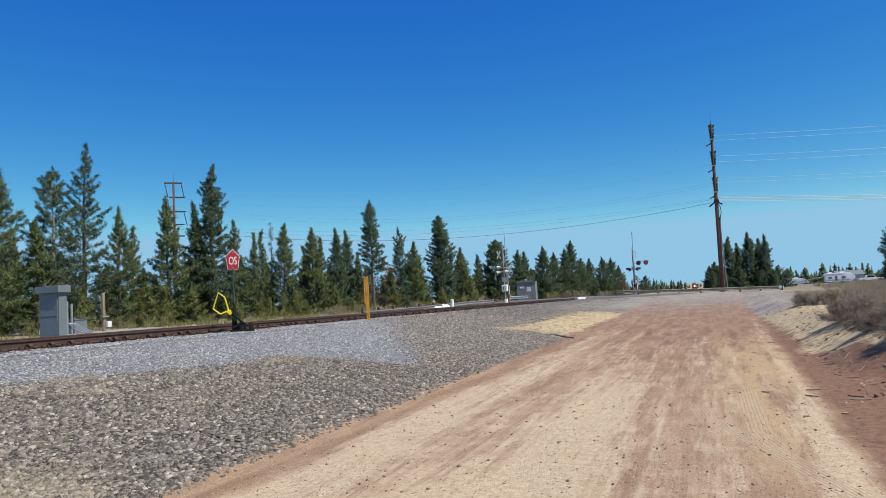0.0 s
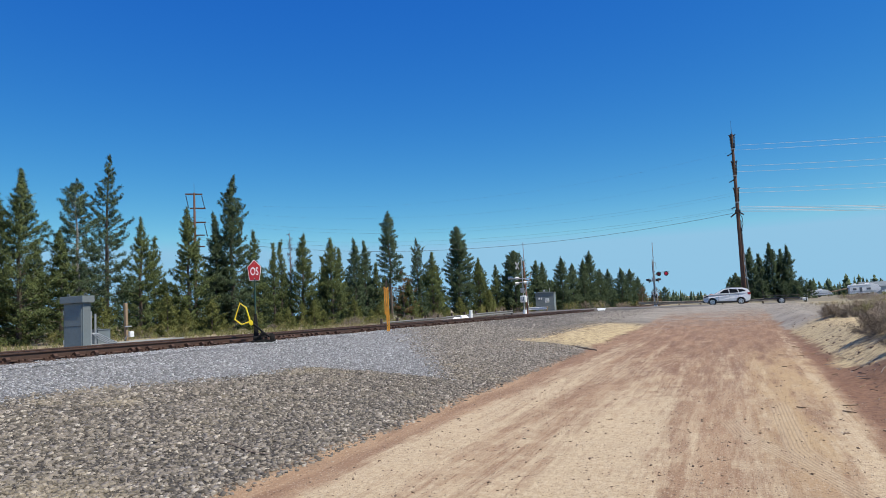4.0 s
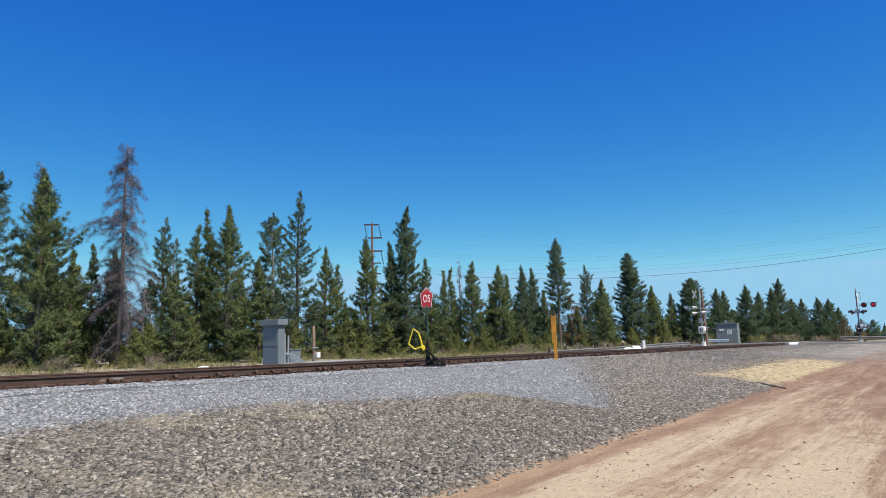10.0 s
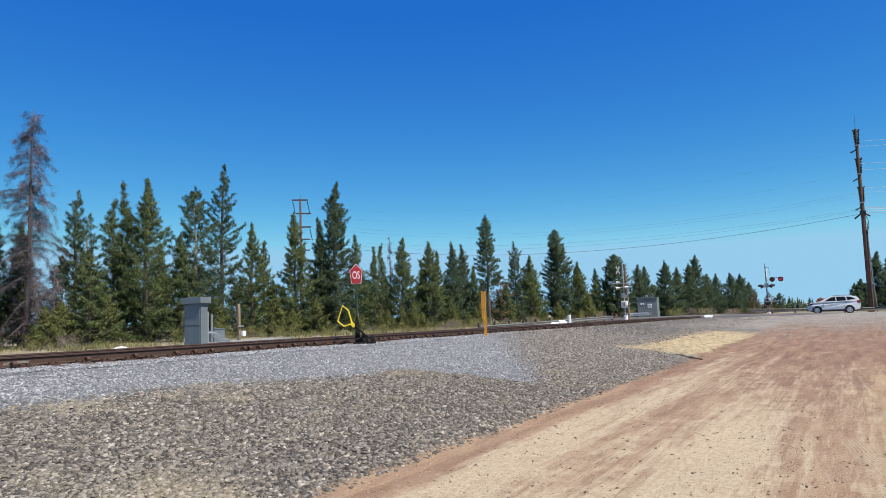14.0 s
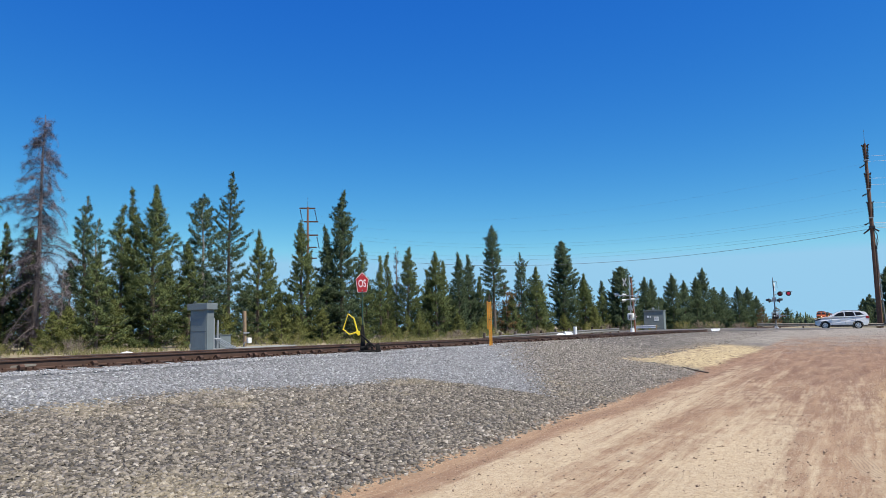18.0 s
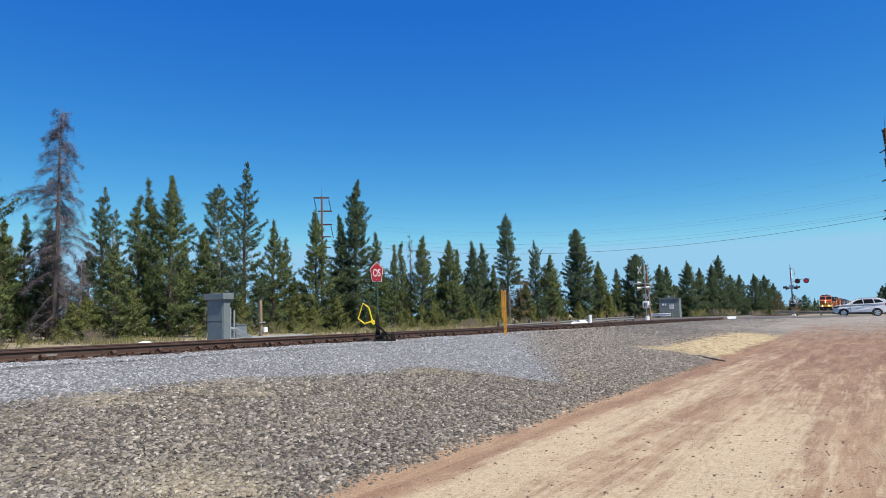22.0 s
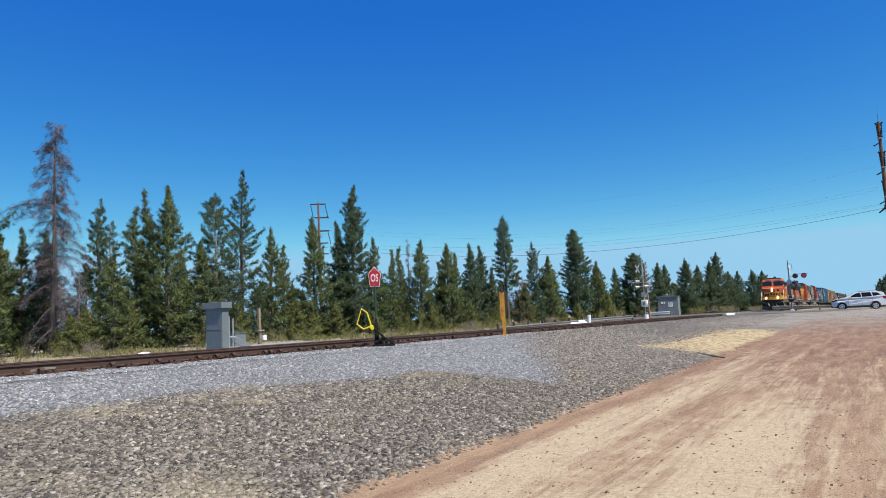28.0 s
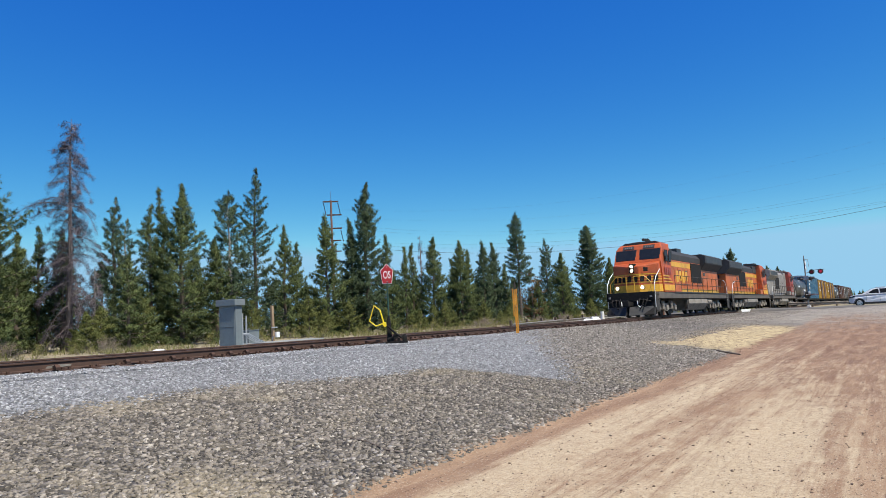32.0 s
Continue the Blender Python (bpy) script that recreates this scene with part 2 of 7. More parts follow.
M = {
    "needles": needle_material("pine_needles", (0.205, 0.238, 0.09), (0.073, 0.104, 0.046), 0.12),
    "needles_dark": needle_material("dark_needles", (0.145, 0.193, 0.106), (0.052, 0.08, 0.047), 0.12),
    "needles_young": needle_material("young_needles", (0.25, 0.26, 0.088), (0.11, 0.13, 0.048), 0.12),
    "needles_rusty": needle_material("rusty_needles", (0.235, 0.145, 0.07), (0.12, 0.08, 0.045), 0.1),
    "needles_dead": needle_material("dead_twigs", (0.205, 0.178, 0.205), (0.09, 0.076, 0.09), 0.05, 0.1),
    "bark": plain("bark", (0.10, 0.07, 0.05), (0.17, 0.14, 0.12), 3, 0.9, bump=0.03, vary=0.4),
    "bark_grey": plain("grey_bark", (0.34, 0.30, 0.275), (0.17, 0.14, 0.12), 3, 0.9, bump=0.03),
    "bark_dead": plain("dead_bark", (0.15, 0.125, 0.125), (0.09, 0.072, 0.072), 3, 0.9, bump=0.03),
    "sage": needle_material("sagebrush_twigs", (0.39, 0.325, 0.265), (0.17, 0.14, 0.12), 0.1),
    "sage_green": needle_material("green_brush", (0.34, 0.32, 0.125), (0.15, 0.155, 0.06), 0.15),
    "straw": needle_material("dry_grass", (0.50, 0.415, 0.25), (0.29, 0.24, 0.145), 0.05),
    "rail": plain("rail_steel", (0.085, 0.05, 0.037), (0.12, 0.067, 0.047), 4, 0.65, 0.3, vary=0.2),
    "railtop": plain("polished_rail", (0.15, 0.125, 0.11), (0.09, 0.07, 0.06), 4, 0.42, 0.8),
    "rust": plain("rusty_iron", (0.10, 0.05, 0.032), (0.055, 0.03, 0.022), 9, 0.8, 0.2, vary=0.4),
    "tie": plain("creosoted_tie", (0.14, 0.09, 0.065), (0.08, 0.055, 0.042), 5, 0.9, bump=0.01, vary=0.4),
    "stone_light": stone_material("light_ballast", (0.10, 0.102, 0.107), (0.385, 0.39, 0.405), (0.5, 0.505, 0.52)),
    "stone_worn": stone_material("worn_ballast", (0.06, 0.053, 0.046), (0.325, 0.29, 0.25), (0.43, 0.395, 0.35)),
    "stone_dark": stone_material("dark_ballast", (0.05, 0.044, 0.037), (0.28, 0.244, 0.203), (0.42, 0.378, 0.325), (0.38, 0.318, 0.215)),
    "stone_red": stone_material("cinder_pebbles", (0.10, 0.065, 0.048), (0.24, 0.165, 0.115), (0.48, 0.40, 0.30)),
    "black": plain("black_paint", (0.02, 0.02, 0.022), (0.035, 0.032, 0.03), 4, 0.5, dirt=(0.09, 0.08, 0.07)),
    "blackiron": plain("greasy_black_iron", (0.012, 0.012, 0.013), (0.022, 0.02, 0.018), 6, 0.85, Specular_IOR_Level=0.2),
    "galv_dull": plain("dull_galvanised_steel", (0.24, 0.24, 0.235), (0.18, 0.18, 0.175), 6, 0.6, 0.3, dirt=(0.15, 0.12, 0.09)),
    "iron": plain("dark_iron", (0.035, 0.032, 0.03), (0.07, 0.06, 0.05), 5, 0.7, 0.3, dirt=(0.12, 0.10, 0.08)),
    "grey": plain("grey_cabinet_paint", (0.17, 0.20, 0.21), (0.145, 0.17, 0.182), 2, 0.5, dirt=(0.14, 0.15, 0.15), amount=0.4),
    "galv": plain("galvanised_steel", (0.42, 0.43, 0.44), (0.33, 0.34, 0.35), 6, 0.45, 0.5),
    "white": plain("white_paint", (0.75, 0.76, 0.76), (0.66, 0.67, 0.67), 4, 0.5),
    "yellow": plain("yellow_paint", (0.80, 0.62, 0.02), (0.72, 0.5, 0.02), 6, 0.45),
    "marker": plain("orange_yellow_paint", (0.66, 0.29, 0.025), (0.55, 0.22, 0.02), 6, 0.5, dirt=(0.2, 0.09, 0.03)),
    "signred": plain("red_sign_face", (0.42, 0.02, 0.025), (0.36, 0.018, 0.022), 5, 0.45),
    "green": plain("green_post_paint", (0.02, 0.07, 0.05), (0.025, 0.045, 0.035), 6, 0.5),
    "wood": plain("weathered_wood", (0.30, 0.21, 0.13), (0.2, 0.14, 0.09), 5, 0.85, bump=0.01),
    "pole": plain("utility_pole_wood", (0.145, 0.075, 0.045), (0.09, 0.045, 0.03), 3, 0.85, bump=0.01),
    "ceramic": plain("brown_insulator", (0.035, 0.022, 0.018), (0.05, 0.03, 0.02), 9, 0.25),
    # pale tone puts sunlight into the colour of the wires right of the pole
    "wire": plain("sunlit_wire", (0.52, 0.54, 0.57), (0.46, 0.48, 0.5), 3, 0.5),
    "cable": plain("dark_cable", (0.10, 0.10, 0.11), (0.07, 0.07, 0.08), 3, 0.6),
    "glass": plain("dark_window_glass", (0.015, 0.018, 0.022), (0.02, 0.022, 0.026), 3, 0.06, Specular_IOR_Level=0.3),
    "shade_glass": plain("shaded_cab_glass", (0.012, 0.013, 0.015), (0.016, 0.016, 0.018), 3, 0.35, Specular_IOR_Level=0.1),
    "silver": plain("silver_car_paint", (0.72, 0.72, 0.715), (0.69, 0.69, 0.685), 2, 0.3, 0.12),
    "rubber": plain("tyre_rubber", (0.018, 0.018, 0.018), (0.035, 0.032, 0.03), 8, 0.8),
    "alloy": plain("alloy_rim", (0.62, 0.62, 0.62), (0.5, 0.5, 0.5), 8, 0.35, 0.5),
    "orange": plain("orange_engine_paint", (0.50, 0.092, 0.016), (0.40, 0.07, 0.014), 1.5, 0.5, dirt=(0.2, 0.06, 0.03), amount=0.6),
    "orange_pale": plain("faded_orange_paint", (0.53, 0.135, 0.033), (0.42, 0.1, 0.026), 1.5, 0.5, dirt=(0.2, 0.07, 0.03), amount=0.65),
    "gold": plain("yellow_engine_band", (0.74, 0.40, 0.03), (0.60, 0.30, 0.026), 2, 0.45, dirt=(0.24, 0.13, 0.04), amount=0.45),
    "darkgrey": plain("dark_grey_roof", (0.032, 0.032, 0.034), (0.022, 0.022, 0.024), 2, 0.75, dirt=(0.06, 0.055, 0.05)),
    "sill": plain("dusty_sill_grey", (0.10, 0.09, 0.08), (0.07, 0.06, 0.055), 3, 0.75, dirt=(0.16, 0.13, 0.10)),
    "truck": plain("dusty_truck_grey", (0.27, 0.245, 0.21), (0.17, 0.15, 0.13), 3, 0.75, dirt=(0.07, 0.06, 0.05)),
    "silvergrey": plain("silver_grey_engine", (0.28, 0.26, 0.24), (0.2, 0.18, 0.165), 2, 0.55, dirt=(0.13, 0.10, 0.085)),
    "engine_red": plain("engine_red", (0.32, 0.05, 0.035), (0.25, 0.04, 0.03), 2, 0.5, dirt=(0.14, 0.06, 0.045)),
    "blue": plain("blue_car_paint", (0.06, 0.17, 0.27), (0.045, 0.13, 0.21), 1.5, 0.55, dirt=(0.12, 0.14, 0.15)),
    "carton": plain("yellow_boxcar_paint", (0.52, 0.32, 0.05), (0.42, 0.24, 0.04), 1.5, 0.55, dirt=(0.2, 0.12, 0.05)),
    "brown": plain("boxcar_brown", (0.13, 0.06, 0.035), (0.10, 0.045, 0.03), 2, 0.65),
    "tankblack": plain("tank_black", (0.03, 0.03, 0.032), (0.06, 0.055, 0.05), 1.5, 0.45, dirt=(0.12, 0.11, 0.10)),
    "asphalt": plain("asphalt", (0.085, 0.08, 0.075), (0.12, 0.11, 0.10), 1.5, 0.9, dirt=(0.17, 0.14, 0.11)),
    "rv": plain("white_siding", (0.82, 0.82, 0.81), (0.74, 0.74, 0.74), 0.6, 0.5),
    "stripe": plain("dark_stripe", (0.12, 0.13, 0.15), (0.09, 0.1, 0.12), 1, 0.5),
    "guard": plain("tan_guardrail", (0.36, 0.315, 0.25), (0.26, 0.22, 0.17), 3, 0.65, 0.1, dirt=(0.16, 0.11, 0.07)),
    "concrete": plain("grey_concrete", (0.27, 0.275, 0.255), (0.21, 0.215, 0.2), 4, 0.85, bump=0.004),
    "headlamp": glow("headlamp", (1.0, 0.80, 0.50), 50.0),
    "lampred": glow("red_signal_lens", (1.0, 0.03, 0.12), 0.22, (0.2, 0.01, 0.015)),
    "lampred_off": plain("unlit_red_lens", (0.30, 0.015, 0.03), (0.22, 0.01, 0.02), 20, 0.25),
}


# ---- shapes ----
def box(bm, x0, x1, y0, y1, z0, z1, bev=0.0):
    v = [bm.verts.new((x, y, z)) for x in (x0, x1) for y in (y0, y1) for z in (z0, z1)]
    fs = [bm.faces.new([v[i] for i in q]) for q in ((0, 1, 3, 2), (4, 6, 7, 5), (0, 4, 5, 1), (2, 3, 7, 6), (0, 2, 6, 4), (1, 5, 7, 3))]
    if bev:
        bmesh.ops.bevel(bm, geom=list({e for f in fs for e in f.edges}), offset=bev, segments=2, affect="EDGES", profile=0.6)
    return bm


def cyl(bm, p0, p1, r0, r1=None, n=10):
    p0, p1 = Vector(p0), Vector(p1)
    r1 = r0 if r1 is None else r1
    d = (p1 - p0).normalized()
    u = d.orthogonal().normalized()
    w = d.cross(u)
    rings = []
    for p, r in ((p0, r0), (p1, r1)):
        rings.append([bm.verts.new(p + (u * math.cos(a) + w * math.sin(a)) * r) for a in (2 * math.pi * i / n for i in range(n))])
    for i in range(n):
        bm.faces.new((rings[0][i], rings[0][(i + 1) % n], rings[1][(i + 1) % n], rings[1][i]))
    bm.faces.new(rings[0][::-1]), bm.faces.new(rings[1])
    return bm


def tube(bm, pts, r, n=6):
    """One continuous tube along pts."""
    pts = [Vector(p) for p in pts]
    ways = [(b - a).normalized() for a, b in zip(pts, pts[1:])]
    u = ways[0].orthogonal().normalized()
    rings = []
    for i, p in enumerate(pts):
        d = ways[0] if i == 0 else ways[-1] if i == len(pts) - 1 else (ways[i - 1] + ways[i]).normalized()
        u = (u - d * u.dot(d)).normalized()
        w = d.cross(u)
        rings.append([bm.verts.new(p + (u * math.cos(a) + w * math.sin(a)) * r) for a in (2 * math.pi * k / n for k in range(n))])
    for a, b in zip(rings, rings[1:]):
        for i in range(n):
            bm.faces.new((a[i], a[(i + 1) % n], b[(i + 1) % n], b[i]))
    bm.faces.new(rings[0][::-1]), bm.faces.new(rings[-1])
    return bm


def prism(bm, pts, axis, a, b, bev=0.0):
    """A polygon, given in the two other axes, drawn out along axis from a to b."""
    def at(p, q):
        p = list(p)
        p.insert("xyz".index(axis), q)
        return bm.verts.new(p)
    lo, hi = [at(p, a) for p in pts], [at(p, b) for p in pts]
    fs = [bm.faces.new(lo), bm.faces.new(hi[::-1])]
    fs += [bm.faces.new((lo[i], hi[i], hi[(i + 1) % len(pts)], lo[(i + 1) % len(pts)])) for i in range(len(pts))]
    bmesh.ops.recalc_face_normals(bm, faces=fs)
    if bev:
        bmesh.ops.bevel(bm, geom=list({e for f in fs for e in f.edges}), offset=bev, segments=2, affect="EDGES", profile=0.6)
    return bm


def B():
    return bmesh.new()


def part(name, bm, material, parent, label=""):
    me = bpy.data.meshes.new(name)
    bmesh.ops.recalc_face_normals(bm, faces=bm.faces)
    bm.to_mesh(me)
    bm.free()
    me.materials.append(M[material] if isinstance(material, str) else material)
    ob = new(name, me)
    ob.parent = parent
    if label:
        ob["label"] = label
    return ob


def thing(name, m, label, category, group="", kind=""):
    ob = new(name)
    ob.empty_display_size = 0.2
    ob.matrix_world = m
    return tagged(ob, label, category, group, kind)


def smooth(me):
    me.polygons.foreach_set("use_smooth", [True] * len(me.polygons))


def sheet(name, verts, faces, material):
    me = bpy.data.meshes.new(name)
    me.from_pydata(verts, [], faces)
    me.materials.append(M[material] if isinstance(material, str) else material)
    return new(name, me)


# ---- lie of the land ----
RAIL_X, GRADE = -13.85, -0.009


def rail_z(y):
    return 1.26 + GRADE * y


def ease(v, lo, hi):
    v = min(1.0, max(0.0, (v - lo) / (hi - lo)))
    return v * v * (3 - 2 * v)


def ramp(v, lo, hi):
    return min(1.0, max(0.0, (v - lo) / (hi - lo)))


def ground_z(x, y):
    yy = min(max(y, -300), 700)
    rail = 1.26 + GRADE * yy
    flat = rail - 0.28 + 0.0 * x
    up = ramp(y, 36, 70)
    low = (flat + 0.12) * up                        # the dirt road, climbing to the crossing
    if x > 0:
        bank = ease(x - 0.3 * max(0, 14 - y) + 0.3 * noise.noise((y * 0.35, 3, 0)), 1.6, 3.3)
        far = flat - (0.2 + 0.2 * ease(x, 4, 20)) * (1 - up)
        z = low + (far - low) * bank
        z += 0.10 * bank * noise.noise((x * 0.6, y * 0.6, 1.0)) * ease(60 - y, 0, 30)
    elif x > -11.3:
        z = low + (rail - 0.235 - low) * ramp(-x, 4.3, 11.3)
        swell = math.exp(-((x + 7.0) / 1.6) ** 2 - ((y - 15.5) / 4.0) ** 2)
        z += 0.10 * swell * (1 - up)
        heap = math.exp(-((x + 5.9) / 1.1) ** 2) * ease(y, 20, 25) * ease(40 - y, 0, 5)
        z += heap * (0.10 + 0.07 * noise.noise((x * 2.1, y * 1.3, 2)) + 0.04 * noise.noise((x * 5, y * 4, 7)))
    elif x > -16.4:
        z = rail - 0.245 + 0.04 * ease(x, -13.2, -12.95)
    else:
        z = flat + 0.06 - 0.06 * ease(-x, 16.4, 18)
        z += (0.12 * noise.noise((x * 0.15, y * 0.15, 0)) - 0.1) * ease(-x, 17, 24)
    near = ease(60 - abs(y), 0, 30) * ease(40 - abs(x), 0, 10)
    z += near * (0.025 * noise.noise((x * 0.9, y * 0.5, 5)) + 0.012 * noise.noise((x * 3, y * 3, 9)))
    return z


def ground_material():
    n = Nodes("ground_cover")
    X, Y, _ = n.xyz()
    wob = n.math("SUBTRACT", n.noise(0.7, 5), 0.5)
    fine = n.noise(14, 5, 0.7)
    xw = n.math("ADD", X, n.math("MULTIPLY", wob, 1.1))
    # dry earth with grass litter
    earth = n.mix(n.step(n.noise(0.35, 5), 0.4, 0.62), (0.345, 0.285, 0.18), (0.245, 0.21, 0.122))
    earth = n.mix(n.step(n.noise(9, 5), 0.45, 0.7), earth, (0.11, 0.09, 0.06))
    scrub = n.mix(n.step(n.noise(0.2, 5), 0.4, 0.65), (0.17, 0.145, 0.105), (0.21, 0.18, 0.10))
    # dirt road: red cinder under pale packed dust, in streaks along the way
    lane = n.noise(1.0, 6, 0.65, n.scaled(1.1, 0.10, 1), 0.5)
    lane2 = n.noise(1.0, 7, 0.7, n.scaled(4.0, 0.2, 1), 0.4)
    lane3 = n.noise(1.0, 7, 0.75, n.scaled(15.0, 0.8, 1), 0.2)
    mottled = n.noise(2.2, 6, 0.7)
    drawn = n.noise(1.0, 7, 0.7, n.scaled(2.8, 0.35, 1), 0.3)
    grain = n.noise(55, 3, 0.7)
    near_red = n.mix(n.step(drawn, 0.35, 0.65), (0.235, 0.135, 0.078), (0.365, 0.243, 0.145))
    far_red = n.mix(n.step(drawn, 0.35, 0.65), (0.165, 0.083, 0.047), (0.28, 0.168, 0.098))
    red = n.mix(n.step(n.math("ADD", Y, n.math("MULTIPLY", wob, 9.0)), 7, 22), near_red, far_red)
    pale = n.mix(n.step(fine, 0.3, 0.7), (0.41, 0.305, 0.19), (0.54, 0.43, 0.285))
    dust = n.math("ADD", n.math("MULTIPLY", lane, 0.8), n.math("MULTIPLY", lane2, 0.95))
    dust = n.math("ADD", dust, n.math("ADD", n.math("MULTIPLY", drawn, 0.3), n.math("MULTIPLY", lane3, 1.1)))
    dust = n.math("SUBTRACT", dust, 0.08)
    dust = n.math("ADD", dust, n.math("MULTIPLY", n.math("SUBTRACT", 11.0, Y), 0.016))
    dust = n.math("SUBTRACT", dust, n.math("MULTIPLY", n.step(xw, -3.4, -4.4), 0.3))
    dust = n.math("SUBTRACT", dust, n.math("MULTIPLY", n.step(xw, -1.6, 0.9), 0.05))
    # where wheels have packed the dust: two ways of them, and the windrow at the right edge that drifts outwards
    def along(line, half, amount):
        away = n.math("ABSOLUTE", n.math("ADD", n.math("SUBTRACT", X, line), n.math("MULTIPLY", wob, 0.5)))
        return n.math("MULTIPLY", n.step(away, half, half * 0.25), amount)
    edge = n.math("ADD", 1.0, n.math("MULTIPLY", n.math("SUBTRACT", Y, 6.0), 0.026))
    beyond = n.math("SUBTRACT", n.math("ADD", X, n.math("MULTIPLY", wob, 0.45)), edge)
    near_way = n.step(Y, 15.0, 10.0)
    dust = n.math("ADD", dust, n.math("MULTIPLY", along(-1.45, 0.75, 0.2), near_way))
    dust = n.math("ADD", dust, n.math("ADD", along(-3.5, 0.6, 0.2), along(edge, 0.2, 0.18)))
    dust = n.math("SUBTRACT", dust, n.math("MULTIPLY", along(-0.5, 0.7, 0.10), near_way))
    dust = n.math("SUBTRACT", dust, n.math("ADD", along(-4.45, 0.6, 0.3), along(n.math("SUBTRACT", edge, 0.55), 0.25, 0.2)))
    dust = n.math("ADD", dust, n.math("MULTIPLY", n.math("SUBTRACT", mottled, 0.5), 0.75))
    tan = n.math("MULTIPLY", n.math("MULTIPLY", n.step(X, -0.1, 0.35), n.step(beyond, 0.25, 0.0)), n.math("MULTIPLY", n.step(Y, 5.0, 8.0), n.step(Y, 24.0, 14.0)))
    red = n.mix(n.math("MULTIPLY", tan, n.step(drawn, 0.3, 0.6)), red, (0.41, 0.285, 0.15))
    road = n.mix(n.step(dust, 1.28, 1.78), red, pale)
    cinder = n.mix(n.step(n.noise(9, 7, 0.8), 0.3, 0.7), (0.09, 0.043, 0.025), (0.25, 0.13, 0.073))
    road = n.mix(n.math("MULTIPLY", n.step(grain, 0.5, 0.6), 0.62), road, n.mix(0.5, road, (0.09, 0.055, 0.033)))
    bits = n.t.nodes.new("ShaderNodeSeparateColor")
    n.put(n.cells(62), bits.inputs[0])
    bit = n.math("MULTIPLY", n.step(bits.outputs[0], 0.55, 0.62), n.step(n.cells(62, out="Distance"), 0.45, 0.3))
    road = n.mix(n.math("MULTIPLY", bit, 0.8), road, n.mix(n.step(bits.outputs[1], 0.3, 0.7), (0.13, 0.085, 0.058), (0.52, 0.44, 0.325)))
    road = n.mix(n.math("MULTIPLY", n.step(n.noise(23, 4, 0.7), 0.58, 0.72), 0.3), road, (0.52, 0.42, 0.27))
    road = n.mix(n.math("MULTIPLY", n.step(beyond, 0.1, 0.35), 0.95), road, cinder)
    # tread marks of two tyres: one that swings out to the right, one straight
    swing = n.math("SUBTRACT", n.math("MULTIPLY", n.math("MAXIMUM", n.math("SUBTRACT", 8.75, Y), 0.0), 0.344), n.math("ADD", 0.1, n.math("MULTIPLY", n.step(Y, 8.7, 9.9), 0.16)))
    straight = n.math("ADD", 0.44, n.math("MULTIPLY", n.step(Y, 8.0, 6.6), 0.2))
    for line, lo, hi, amount in ((swing, 5.2, 9.9, 0.5), (straight, 6.8, 11.4, 0.42)):
        away = n.math("SUBTRACT", X, line)
        ribs = n.step(n.math("SINE", n.math("MULTIPLY", away, 150.0)), 0.0, 0.8)
        on = n.math("MULTIPLY", n.step(n.math("ABSOLUTE", away), 0.15, 0.11), n.math("MULTIPLY", n.step(Y, lo, lo + 0.5), n.step(Y, hi, hi - 0.8)))
        road = n.mix(n.math("MULTIPLY", on, 0.35), road, pale)
        road = n.mix(n.math("MULTIPLY", n.math("MULTIPLY", ribs, on), amount), road, (0.19, 0.135, 0.09))
    # ballast beds: fresh light stone above, old dark stone below
    stone = n.cells(26)
    bw = n.t.nodes.new("ShaderNodeRGBToBW")
    n.put(stone, bw.inputs[0])
    # shade between the stones is painted in: dark ground tones, darker cell edges
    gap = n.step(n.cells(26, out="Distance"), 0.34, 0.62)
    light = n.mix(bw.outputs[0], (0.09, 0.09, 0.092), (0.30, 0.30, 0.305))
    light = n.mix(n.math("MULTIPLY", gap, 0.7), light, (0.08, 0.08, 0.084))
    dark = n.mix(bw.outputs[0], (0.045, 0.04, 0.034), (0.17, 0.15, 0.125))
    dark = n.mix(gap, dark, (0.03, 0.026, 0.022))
    dark = n.mix(n.math("MULTIPLY", n.step(n.noise(0.8, 4), 0.55, 0.75), 0.55), dark, (0.31, 0.26, 0.175))
    # the light bed's border: along the slope, then a tongue down to the road that runs back to the rails
    before = n.math("SUBTRACT", -8.35, n.math("MULTIPLY", n.step(Y, 9.8, 7.4), 0.8))
    past = n.math("SUBTRACT", -5.3, n.math("MULTIPLY", n.math("SUBTRACT", Y, 12.2), 0.56))
    turn = n.step(Y, 11.7, 12.7)
    limit = n.math("ADD", before, n.math("MULTIPLY", turn, n.math("SUBTRACT", past, before)))
    border = n.math("SUBTRACT", xw, limit)
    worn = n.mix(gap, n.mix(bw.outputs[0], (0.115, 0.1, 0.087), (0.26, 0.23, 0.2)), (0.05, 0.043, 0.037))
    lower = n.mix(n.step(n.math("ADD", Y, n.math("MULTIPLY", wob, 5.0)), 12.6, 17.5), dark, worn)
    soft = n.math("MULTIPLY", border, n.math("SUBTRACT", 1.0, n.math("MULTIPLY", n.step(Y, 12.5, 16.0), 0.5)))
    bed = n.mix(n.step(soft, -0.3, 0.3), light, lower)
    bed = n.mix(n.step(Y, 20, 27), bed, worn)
    # sand: by the road's left edge and on the bank
    sand = n.mix(fine, (0.42, 0.325, 0.18), (0.55, 0.44, 0.255))
    sand = n.mix(n.step(n.noise(5, 8, 0.85), 0.48, 0.56), sand, (0.22, 0.165, 0.095))
    patch = n.math("MULTIPLY", n.step(n.math("ADD", xw, n.math("MULTIPLY", n.noise(2.6, 7, 0.8), 4.4)), -5.8, -4.3), n.math("MULTIPLY", n.step(Y, 21, 24), n.step(Y, 41, 37)))
